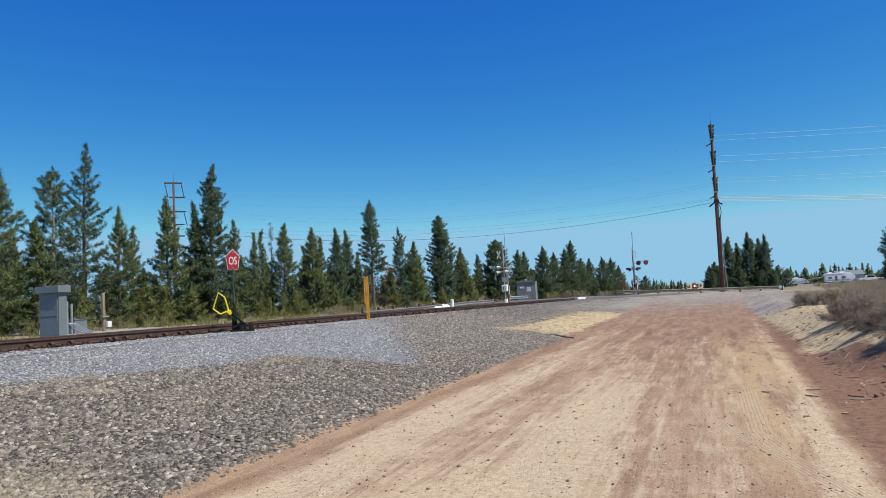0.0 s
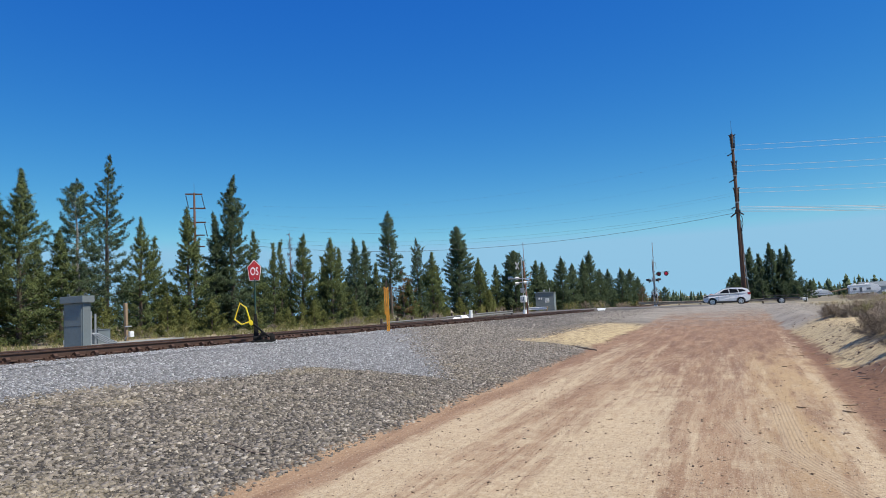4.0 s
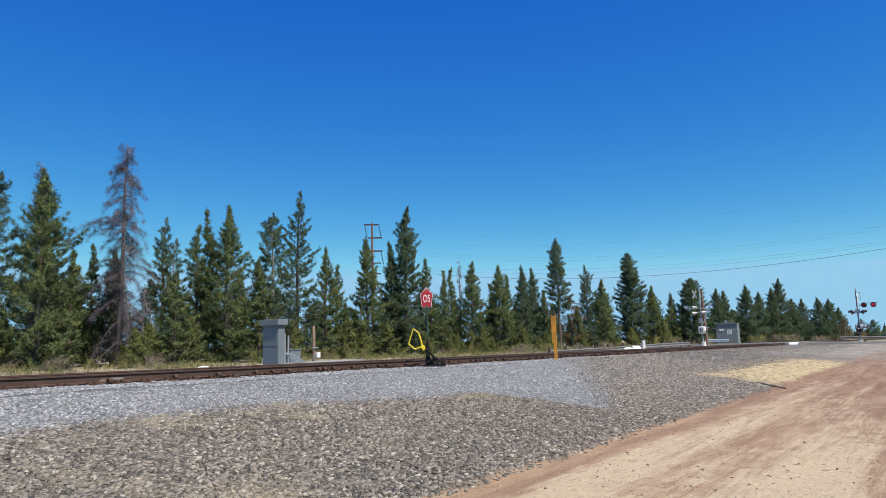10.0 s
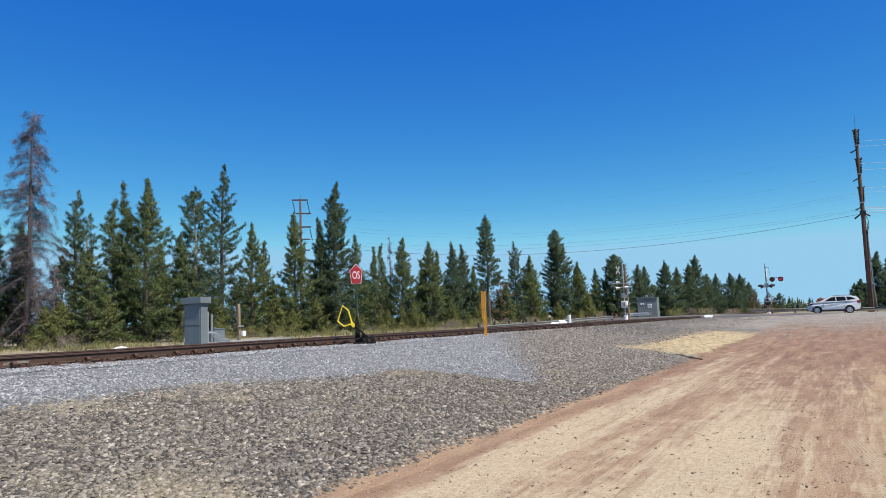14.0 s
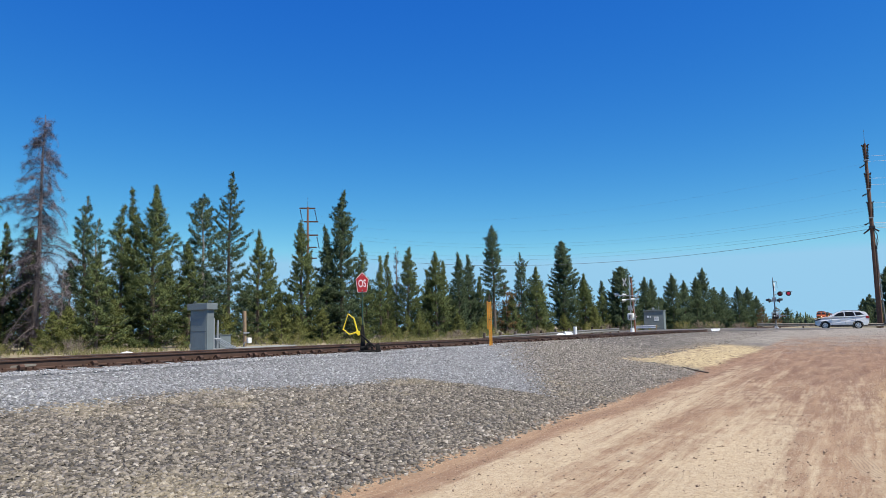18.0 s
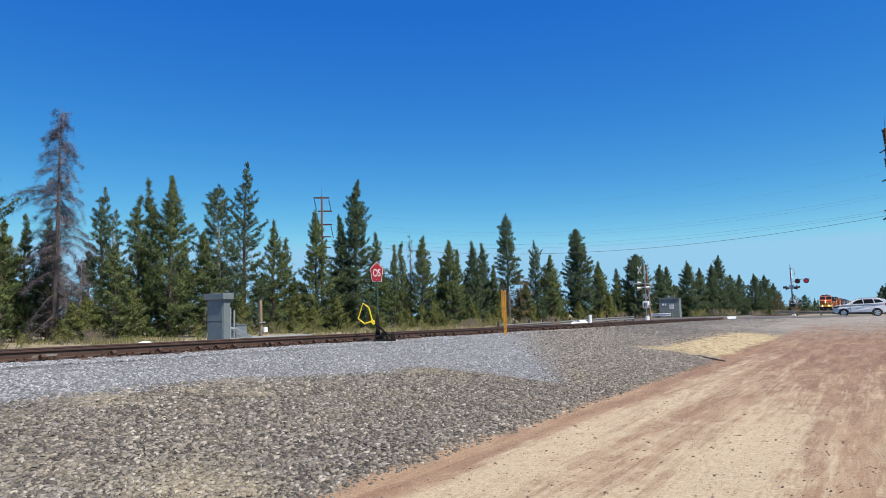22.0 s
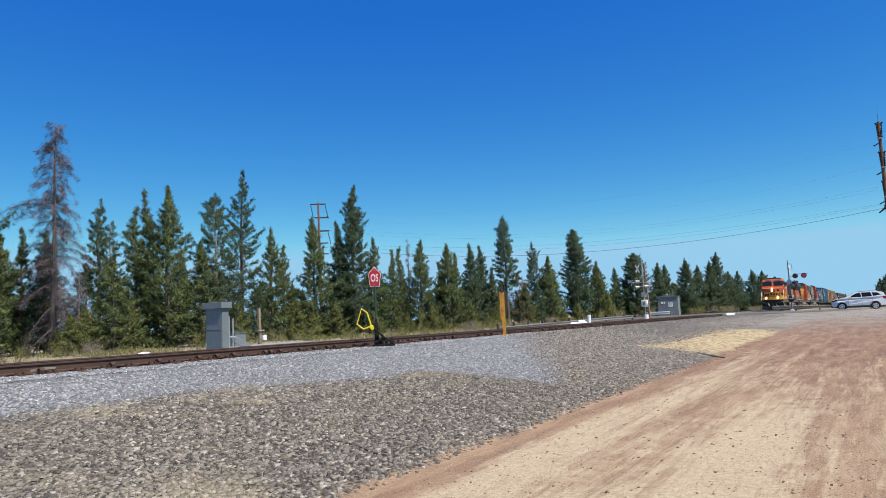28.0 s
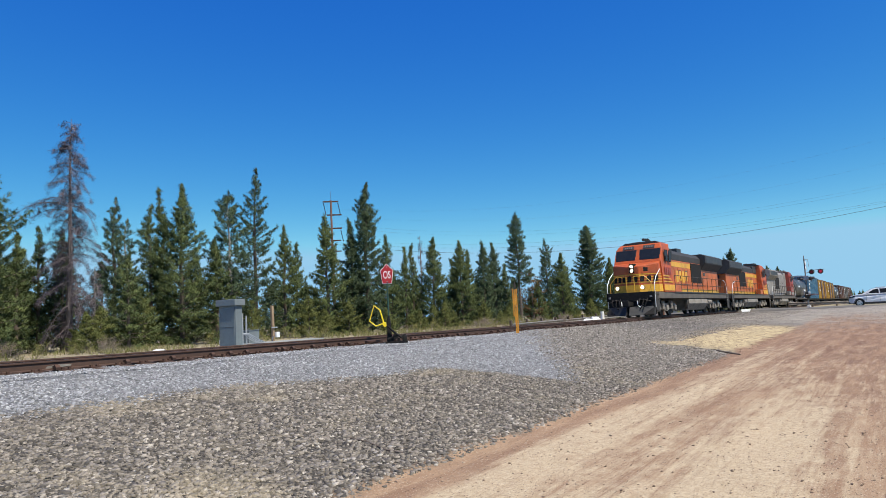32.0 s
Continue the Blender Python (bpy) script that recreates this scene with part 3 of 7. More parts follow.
    bed = n.mix(patch, bed, sand)
    # gravel apron up to the crossing
    apron = n.mix(n.step(n.noise(0.5, 6, 0.7), 0.35, 0.65), (0.205, 0.178, 0.147), (0.30, 0.267, 0.222))
    apron = n.mix(n.step(n.cells(9, out="Distance"), 0.45, 0.2), apron, n.mix(n.noise(3, 4), (0.16, 0.14, 0.12), (0.36, 0.335, 0.30)))
    road = n.mix(n.step(n.math("ADD", Y, n.math("ADD", n.math("MULTIPLY", wob, 40.0), n.math("MULTIPLY", n.math("SUBTRACT", mottled, 0.5), 30.0))), 34, 60), road, apron)
    bed = n.mix(n.math("MULTIPLY", n.step(n.math("ADD", Y, n.math("MULTIPLY", wob, 10.0)), 36, 46), n.step(xw, -10.5, -8.5)), bed, apron)
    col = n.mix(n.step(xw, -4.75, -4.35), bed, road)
    bank = n.mix(n.step(n.math("ADD", n.noise(0.9, 4), n.math("MULTIPLY", n.math("SUBTRACT", X, 3.4), 0.12)), 0.56, 0.66), sand, earth)
    bank = n.mix(n.step(n.math("ADD", Y, n.math("MULTIPLY", wob, 8.0)), 27, 32), bank, n.mix(n.step(xw, 3.5, 8.0), apron, earth))
    near_bank = n.math("MULTIPLY", n.math("MAXIMUM", n.math("SUBTRACT", 15.6, Y), 0.0), -0.32)
    col = n.mix(n.step(n.math("ADD", xw, near_bank), 1.75, 2.05), col, bank)
    col = n.mix(n.step(xw, -16.3, -17.2), col, earth)
    col = n.mix(n.step(Y, 74, 82), col, n.mix(n.step(X, -12.0, 2.0), earth, scrub))
    rocky = n.math("SUBTRACT", 1.0, n.math("MULTIPLY", n.math("MULTIPLY", n.step(xw, -4.75, -4.35), n.step(xw, 2.4, 2.0)), 0.87))
    gravelly = n.math("MULTIPLY", n.math("SUBTRACT", 1.0, rocky), n.math("MULTIPLY", n.noise(48, 4, 0.75), 0.42))
    n.bump(n.math("ADD", gravelly, n.math("MULTIPLY", rocky, n.math("ADD", n.math("MULTIPLY", n.math("MULTIPLY", n.cells(26, out="Distance"), n.step(X, -4.0, -4.6)), -0.6), n.noise(7, 8, 0.7)))), 0.05, 0.8)
    return n.done(col, 0.95)


def ground():
    def axis(parts):
        out = []
        for a, b, s in parts:
            out += list(np.arange(a, b, s))
        return out + [parts[-1][1]]
    xs = axis([(-3000, -600, 300), (-600, -100, 50), (-100, -40, 6), (-40, -17, 1.2), (-17, -11, 0.35), (-11, 5, 0.16), (5, 12, 0.5), (12, 60, 4), (60, 600, 60), (600, 3000, 300)])
    ys = axis([(-300, -20, 20), (-20, 0, 2), (0, 26, 0.22), (26, 48, 0.5), (48, 90, 1.2), (90, 200, 8), (200, 800, 50), (800, 3500, 300)])
    verts = [(x, y, ground_z(x, y)) for y in ys for x in xs]
    w = len(xs)
    faces = [(j * w + i, j * w + i + 1, (j + 1) * w + i + 1, (j + 1) * w + i) for j in range(len(ys) - 1) for i in range(w - 1)]
    ob = sheet("ground", verts, faces, ground_material())
    smooth(ob.data)
    return tagged(ob, "dirt road, ballast slope and dry sandy ground beside a railway", "ground", kind="structure")


ground()


# ---- crossing road ----
def crossing_road():
    bm = B()
    xs = [-120 + 4 * i for i in range(61)]
    rows = []
    for x in xs:
        z = rail_z(73) - 0.005
        if x > -11:
            z = max(0.40 - 0.018 * (x + 3), 0.10) if x > -3 else 0.5
        elif x < -17:
            z = rail_z(73) - 0.02 * min(-x - 17, 15) * 0.7
        rows.append([bm.verts.new((x, y, z + dz)) for y, dz in ((68.2, -0.35), (69.0, 0.02), (73, 0.07), (77.0, 0.02), (77.8, -0.35))])
    for a, b in zip(rows, rows[1:]):
        for i in range(4):
            bm.faces.new((a[i], a[i + 1], b[i + 1], b[i]))
    ob = part("road", bm, "asphalt", None)
    tagged(ob, "worn asphalt road across the railway", "road", kind="structure")


crossing_road()


# ---- railway track ----
def railway_track():
    t = thing("railway_track", Matrix.Identity(4), "single railway track with rusty rails on wooden ties", "railway track", kind="structure")
    prof = [(-0.075, 0), (-0.075, 0.015), (-0.012, 0.03), (-0.012, 0.125), (-0.036, 0.14), (-0.036, 0.168), (-0.03, 0.172),
            (0.03, 0.172), (0.036, 0.168), (0.036, 0.14), (0.012, 0.125), (0.012, 0.03), (0.075, 0.015), (0.075, 0)]
    for side in (-0.755, 0.755):
        bm = B()
        ys = [-60, 0, 60, 200, 700]
        rings = [[bm.verts.new((RAIL_X + side + x, y, rail_z(y) - 0.172 + z)) for x, z in prof] for y in ys]
        n = len(prof)
        for a, b in zip(rings, rings[1:]):
            for i in range(n):
                bm.faces.new((a[i], a[(i + 1) % n], b[(i + 1) % n], b[i]))
        ob = part("rail", bm, "rail", t)
        ob.data.materials.append(M["railtop"])
        for f in ob.data.polygons:
            if f.normal.z > 0.9 and f.center.z > rail_z(f.center.y) - 0.01:
                f.material_index = 1
    rng = random.Random(4)
    slope = math.atan(GRADE)
    tie_me = bpy.data.meshes.new("tie")
    bm = B()
    box(bm, -1.3, 1.3, -0.115, 0.115, -0.18, 0, 0.012)
    bm.to_mesh(tie_me), bm.free()
    tie_me.materials.append(M["tie"])
    plate_me = bpy.data.meshes.new("tie_plate")
    bm = B()
    for s in (-0.755, 0.755):
        box(bm, s - 0.19, s + 0.19, -0.10, 0.10, 0, 0.022)
        for dx in (-0.125, 0.125):
            for dy in (-0.06, 0.06):
                box(bm, s + dx - 0.03, s + dx + 0.03, dy - 0.02, dy + 0.02, 0.022, 0.055)
    bm.to_mesh(plate_me), bm.free()
    plate_me.materials.append(M["rust"])
    anchor_me = bpy.data.meshes.new("rail_anchor")
    bm = B()
    prism(bm, [(0.06, 0.0), (0.17, 0.0), (0.175, 0.045), (0.12, 0.095), (0.03, 0.065)], "y", -0.042, 0.042)
    prism(bm, [(-0.06, 0.0), (-0.15, 0.0), (-0.13, 0.06), (-0.03, 0.06)], "y", -0.05, 0.05)
    bm.to_mesh(anchor_me), bm.free()
    anchor_me.materials.append(M["rust"])
    y = -9.0
    while y < 118:
        z = rail_z(y) - 0.195
        m = Matrix.Translation((RAIL_X + rng.uniform(-0.03, 0.03), y, z)) @ Euler((slope, 0, rng.uniform(-0.012, 0.012))).to_matrix().to_4x4()
        ob = new("tie", tie_me)
        ob.parent, ob.matrix_world = t, m
        if y < 100:
            ob = new("tie_plate", plate_me)
            ob.parent, ob.matrix_world = t, Matrix.Translation((RAIL_X, y, z + 0.002))
        if y < 60:
            for dy in (0.16, -0.16):
                if rng.random() < 0.5:
                    ob = new("rail_anchor", anchor_me)
                    ob.parent, ob.matrix_world = t, Matrix.Translation((RAIL_X + 0.755, y + dy, z + 0.02))
        y += 0.50 + rng.uniform(-0.03, 0.03)
    bm = B()
    while y < 330:
        box(bm, RAIL_X - 1.3, RAIL_X + 1.3, y - 0.115, y + 0.115, rail_z(y) - 0.37, rail_z(y) - 0.19)
        y += 0.5
    far = part("distant_ties", bm, "tie", t)
    far["kind"] = "stuff"
    smear = prism(B(), [(6.05, -0.145), (6.5, -0.125), (6.52, -0.09), (6.3, -0.08), (6.08, -0.1)], "x", RAIL_X + 0.768, RAIL_X + 0.772)
    part("paint_mark", smear, "truck", t, "faded pale paint mark").location.z = rail_z(6.3)
    # road panels at the crossing
    for x0, x1 in ((-15.9, -14.72), (-14.48, -13.22), (-12.98, -11.8)):
        for k in range(4):
            bm = B()
            y0 = 69 + 2 * k
            box(bm, x0, x1, y0 + 0.02, y0 + 1.98, rail_z(73) - 0.15, rail_z(73) + 0.012 - 0.01 * (k % 2), 0.01)
            part("crossing_panel", bm, "asphalt", t)


railway_track()


# ---- loose stones ----
def stones(name, count, area, size, material, label, keep=None, seed=1, flat=0.6):
    """Broken stones strewn over the ground as one object."""
    r = np.random.RandomState(seed)
    base = np.array([(x, y, z) for x in (-1, 1) for y in (-1, 1) for z in (-1, 1)], float) * 0.5
    quads = np.array([(0, 1, 3, 2), (4, 6, 7, 5), (0, 4, 5, 1), (2, 3, 7, 6), (1, 5, 7, 3)])
    x0, x1, y0, y1 = area
    u = r.rand(count * 3)
    ys = y0 + (y1 - y0) * u ** 1.6
    xs = x0 + (x1 - x0) * r.rand(count * 3)
    if keep is not None:
        ok = keep(xs, ys, r.rand(count * 3))
        xs, ys = xs[ok], ys[ok]
    xs, ys = xs[:count], ys[:count]
    n = len(xs)
    s = size[0] + (size[1] - size[0]) * r.rand(n) ** 2.2
    v = base[None] * (1 + 0.55 * (r.rand(n, 8, 1) - 0.5)) + 0.28 * (r.rand(n, 8, 3) - 0.5)
    v *= np.stack([s * (0.8 + 0.6 * r.rand(n)), s * (0.7 + 0.4 * r.rand(n)), s * flat * (0.7 + 0.6 * r.rand(n))], -1)[:, None]
    a, b = r.rand(n) * 6.283, (r.rand(n) - 0.5) * 1.1
    ca, sa, cb, sb = np.cos(a)[:, None], np.sin(a)[:, None], np.cos(b)[:, None], np.sin(b)[:, None]
    X, Y, Z = v[..., 0], v[..., 1], v[..., 2]
    X, Z = X * cb + Z * sb, Z * cb - X * sb
    X, Y = X * ca - Y * sa, X * sa + Y * ca
    gz = np.array([ground_z(px, py) for px, py in zip(xs, ys)])
    co = np.stack([X + xs[:, None], Y + ys[:, None], Z + (gz + s * 0.12)[:, None]], -1).reshape(-1, 3)
    fi = (quads[None] + (np.arange(n) * 8)[:, None, None]).reshape(-1)
    me = bpy.data.meshes.new(name)
    me.vertices.add(len(co)), me.loops.add(len(fi)), me.polygons.add(len(fi) // 4)
    me.vertices.foreach_set("co", co.ravel().astype(np.float32))
    me.loops.foreach_set("vertex_index", fi.astype(np.int32))
    me.polygons.foreach_set("loop_start", np.arange(0, len(fi), 4, dtype=np.int32))
    me.update(calc_edges=True)
    me.materials.append(M[material])
    return tagged(new(name, me), label, "gravel", kind="stuff")


def is_light(xs, ys, r):
    before, past = -8.35 - 0.8 * np.clip((9.8 - ys) / 2.4, 0, 1), -5.3 - 0.56 * (ys - 12.2)
    turn = np.clip((ys - 11.7) / 1.0, 0, 1)
    border = before + turn * (past - before)
    return (xs < border + (0.6 + 0.22 * np.maximum(0, ys - 12.5)) * (r - 0.5)) & ~((xs > -14.75) & (xs < -14.45)) & ~((np.abs(np.abs(xs - RAIL_X) - 0.755)) < 0.1)


def is_dark(xs, ys, r):
    return ~is_light(xs, ys, r) & (xs < -4.5 + 0.3 * (r - 0.5)) & (ys < 12.6 + 5 * r)


def is_worn(xs, ys, r):
    return ~is_light(xs, ys, r) & (xs < -4.5 + 0.3 * (r - 0.5)) & (ys > 12.6 + 5 * r) & ~((xs > -8.2 + 1.5 * r) & (ys > 22.5))


stones("ballast_stones", 58000, (-12.98, -4.2, 1.5, 28), (0.014, 0.036), "stone_light", "light grey crushed ballast beside the rails", is_light, 2)
stones("old_ballast_stones", 70000, (-11.5, -4.0, 1.5, 18), (0.012, 0.05), "stone_dark", "weathered brown-grey ballast stones on the slope", is_dark, 3, 0.5)
stones("worn_ballast_stones", 26000, (-12.5, -4.0, 12.5, 30), (0.018, 0.05), "stone_worn", "worn grey-brown ballast along the slope", is_worn, 4, 0.5)
stones("apron_stones", 14000, (-10.0, 7.0, 34, 68), (0.012, 0.032), "stone_worn", "gravel strewn before the crossing", lambda xs, ys, r: ys > 33 + 14 * r, 8)
stones("bed_stones", 9000, (-12.5, -6.5, 24, 66), (0.02, 0.06), "stone_worn", "weathered ballast along the distant track", None, 9)
stones("road_pebbles", 24000, (-4.8, 2.6, 1.5, 24), (0.003, 0.012), "stone_red", "reddish pebbles strewn on the dirt road", None, 5)
stones("road_clods", 1500, (-4.6, 2.2, 1.8, 16), (0.006, 0.026), "stone_red", "reddish clods strewn on the dirt road", None, 11)
stones("bank_clods", 900, (1.9, 6.0, 4, 36), (0.01, 0.06), "stone_red", "clods and stones on the sandy bank", None, 6)
stones("sand_clods", 2200, (-7.6, -4.2, 19, 40), (0.006, 0.034), "stone_red", "clods and stones on the sandy road edge", None, 7)


# ---- trees ----
def unit(a):
    return a / np.maximum(np.linalg.norm(a, axis=-1, keepdims=True), 1e-6)


def blades(rng, p, way, n, length, width, out):
    """A tuft of n blades about a way."""
    for _ in range(n):
        d = (way + Vector((rng.gauss(0, 0.55), rng.gauss(0, 0.55), rng.gauss(0.15, 0.5)))).normalized()
        s = d.orthogonal().normalized()
        s.rotate(Matrix.Rotation(rng.uniform(0, 6.28), 3, d))
        l, w = length * rng.uniform(0.6, 1.25), width * rng.uniform(0.7, 1.3)
        a = p - d * l * 0.2
        out.append((a + s * w * 0.5, a - s * w * 0.5, p + d * l))


def mesh_of_tris(name, tris, material, normals=None):
    """Loose triangles; normals, one a triangle, round the shading of a clump."""
    me = bpy.data.meshes.new(name)
    co = np.asarray(tris, np.float32).reshape(-1, 3)
    n = len(co) // 3
    me.vertices.add(3 * n), me.loops.add(3 * n), me.polygons.add(n)
    me.vertices.foreach_set("co", co.ravel())
    me.loops.foreach_set("vertex_index", np.arange(3 * n, dtype=np.int32))
    me.polygons.foreach_set("loop_start", np.arange(0, 3 * n, 3, dtype=np.int32))
    me.update(calc_edges=True)
    if normals is not None:
        me.normals_split_custom_set_from_vertices(np.repeat(normals, 3, 0).tolist())
    me.materials.append(M[material])
    return me


def tufts(r, at, way, nor, n, length, width, spread=0.6):
    """n needle bunches about each of the points, with the way and the shading normal that each point has."""
    k = len(at) * n
    d = unit(np.repeat(way, n, 0) + r.normal(0, spread, (k, 3)))
    p = np.repeat(at, n, 0) + r.normal(0, length * 0.3, (k, 3))
    s = unit(np.cross(d, r.normal(0, 1, (k, 3))))
    l, w = length * r.uniform(0.55, 1.25, (k, 1)), width * r.uniform(0.7, 1.3, (k, 1))
    a, b, c = p - d * l * 0.3 + s * w * 0.5, p - d * l * 0.3 - s * w * 0.5, p + d * l * 0.75
    m = unit(np.repeat(nor, n, 0) + r.normal(0, 0.45, (k, 3)))
    back = (np.cross(b - a, c - a) * m).sum(1) < 0
    a[back], b[back] = b[back].copy(), a[back].copy()
    return np.stack([a, b, c], 1), m


def trunk_mesh(bm, r, h, lean=0.012):
    """A tapered, slightly crooked trunk; returns the way up it."""
    pts = [Vector((0, 0, -0.3))] + [Vector((*(r.normal(0, lean * h * k / 6, 2)), h * k / 6)) for k in range(1, 7)]
    r0 = 0.012 * h + 0.03
    for k in range(6):
        cyl(bm, pts[k], pts[k + 1], r0 * (1 - k / 6) + 0.015, r0 * (1 - (k + 1) / 6) + 0.012, 7)

    def axis_at(z):
        k = min(5, max(0, int(z / h * 6)))
        return pts[k].lerp(pts[k + 1], z / h * 6 - k)
    return axis_at


def conifer(seed, h, wide, bare=0.05, taper=0.8, gap=0.0, whorl=0.34, limbs=5, needles="needles", bark="bark", tuft=0.17, n=7, fine=1.0,
            lift=0.0, label="", name="pine_tree", stubs=14):
    """A tapered trunk, limbs in whorls that rise towards the top, and tufts of needles along their outer parts. wide: the crown's radius."""
    r = np.random.RandomState(seed)
    t = thing(name, Matrix.Identity(4), label, "tree", "trees along the railway")
    bm = B()
    axis_at = trunk_mesh(bm, r, h)
    at, way, nor = [], [], []
    z, ph = h * bare, r.rand() * 6.28
    wave, wave2 = r.rand(2) * 6.28
    while z < h * 0.97:
        f = (z / h - bare) / (1 - bare)
        reach = wide * max(0.04, (1 - f) ** taper) * min(1, 0.66 + 2.2 * f)
        reach *= min(1, (1 - f) / 0.2) ** 0.55
        ph += 1.9 + r.rand()
        for k in range(limbs):
            if r.rand() < gap:
                continue
            az = ph + 6.283 * (k + r.uniform(-0.35, 0.35)) / limbs
            L = reach * (0.86 + 0.66 * r.rand()) * (1 + 0.2 * math.sin(2 * az + wave + z * 1.1) + 0.14 * math.sin(3 * az + wave2 - z * 2.3))
            L = max(L, 0.12)
            up, curl = lift - 0.12 + (0.75 if taper > 0.6 else 0.35) * f + r.normal(0, 0.13), 0.16 + 0.2 * r.rand()
            p0 = np.array(axis_at(z + r.uniform(-0.14, 0.14)))
            o, side = np.array((math.cos(az), math.sin(az), 0.0)), np.array((-math.sin(az), math.cos(az), 0.0))
            if fine > 0.7:
                mid, tip = (p0 + o * L * s + np.array((0, 0, L * (up * s + curl * s * s))) for s in (0.55, 0.95))
                rr = 0.011 + 0.009 * L
                cyl(bm, p0, mid, rr, rr * 0.6, 3), cyl(bm, mid, tip, rr * 0.6, 0.005, 3)
            m = max(3, int(L / 0.048 * fine + 1))
            inner = 0.30 if f < 0.6 else 0.12
            s = (inner + (1.04 - inner) * ((np.arange(m) + r.rand(m)) / m) ** 0.8)[:, None]
            half = 0.04 + 0.33 * L * (1.1 - s)
            off = r.uniform(-1, 1, (m, 1))
            q = p0 + o * L * s + side * off * half
            q[:, 2] += (L * (up * s + curl * s * s))[:, 0] + r.normal(0.0, 0.045 + 0.02 * L, m) - 0.10 * np.abs(off * half)[:, 0]
            at.append(q)
            way.append(unit(o * 0.75 + side * off * 0.6 + np.array((0, 0, 0.45 + 0.4 * f))))
            nor.append(unit(o * (0.35 + 0.6 * s) + side * off * 0.35 + np.array((0, 0, 0.62))))
        z += whorl * r.uniform(0.75, 1.25) * (1.05 - 0.35 * f)
    top = np.array(axis_at(h))
    lead = top - np.array((0, 0, 1.0)) * r.uniform(0, 0.05 * h, (9, 1))
    at.append(lead), way.append(np.tile((0, 0, 1.0), (9, 1))), nor.append(unit(r.normal(0, 0.6, (9, 3)) + (0, 0, 0.4)))
    tris, normals = tufts(r, np.concatenate(at), np.concatenate(way), np.concatenate(nor), n, tuft, tuft * 0.24)
    # dead lower limbs
    for _ in range(stubs):
        z, az = r.uniform(0.06, bare + 0.22) * h, r.rand() * 6.28
        p0 = axis_at(z)
        p1 = p0 + Vector((math.cos(az), math.sin(az), r.uniform(-0.35, 0.15))) * r.uniform(0.35, 0.75) * wide
        cyl(bm, p0, p1, 0.018, 0.005, 3)
    part("trunk", bm, bark, t)
    ob = new("crown", mesh_of_tris("crown", tris, needles, normals))
    ob.parent = t
    t["height"] = h
    return t


def dead_pine(seed, h, wide, bare=0.1, limbs=4, label="", long_limb=None, twigs="needles_dead", bark="bark", fine=1.0):
    """A dead pine: arching bare limbs hung with bunches of fine dry twigs."""
    r = np.random.RandomState(seed)
    t = thing("dead_pine_tree", Matrix.Identity(4), label, "tree", "trees along the railway")
    bm = B()
    axis_at = trunk_mesh(bm, r, h, 0.0015)
    at, way, nor = [], [], []

    def limb(z, az, L, up, droop):
        p0 = np.array(axis_at(z))
        o, side = np.array((math.cos(az), math.sin(az), 0.0)), np.array((-math.sin(az), math.cos(az), 0.0))

        def on(s):
            return p0 + o * L * s + side * L * 0.12 * np.sin(3 * s) + np.array((0, 0, 1.0)) * L * (up * s - droop * s * s)
        for k in range(4):
            cyl(bm, on(k / 4), on((k + 1) / 4), (0.012 + 0.012 * L) * (1 - 0.2 * k), (0.012 + 0.012 * L) * (0.8 - 0.2 * k), 4)
        m = max(4, int(L / 0.042 * fine))
        s = (0.22 + 0.82 * r.rand(m, 1) ** 0.75)
        off = r.uniform(-1, 1, (m, 1))
        q = on(s) + side * off * (0.08 + 0.2 * L * (1.1 - s))
        q[:, 2] += r.normal(-0.06, 0.07, m)
        at.append(q)
        way.append(unit(o * 0.5 + side * off * 0.8 + np.array((0, 0, -0.45))))
        nor.append(unit(o * 0.7 + side * off * 0.4 + np.array((0, 0, 0.5))))
    z = bare * h
    while z < h * 0.985:
        f = z / h
        for _ in range(limbs):
            L = max(0.2, wide * (1.05 - f) ** 0.62 * (0.3 + 0.9 * r.rand()) * min(1, 0.45 + 1.3 * f))
            limb(z + r.uniform(-0.2, 0.2), r.rand() * 6.28, L, r.normal(0.2 if f > 0.35 else -0.1, 0.16), r.uniform(0.45, 1.2))
        z += r.uniform(0.26, 0.46) * (1.1 - 0.5 * f)
    if long_limb:
        for dz in (0, 0.35, -0.3):
            limb(long_limb[0] + dz, long_limb[1] + dz * 0.4, long_limb[2] * (1 - abs(dz)), 0.42, 0.62)
    tris, normals = tufts(r, np.concatenate(at), np.concatenate(way), np.concatenate(nor), 6, 0.23, 0.017, 1.0)
    part("trunk", bm, bark, t)
    ob = new("crown", mesh_of_tris("crown", tris, twigs, normals))
    ob.parent = t
    t["height"] = h
    return t


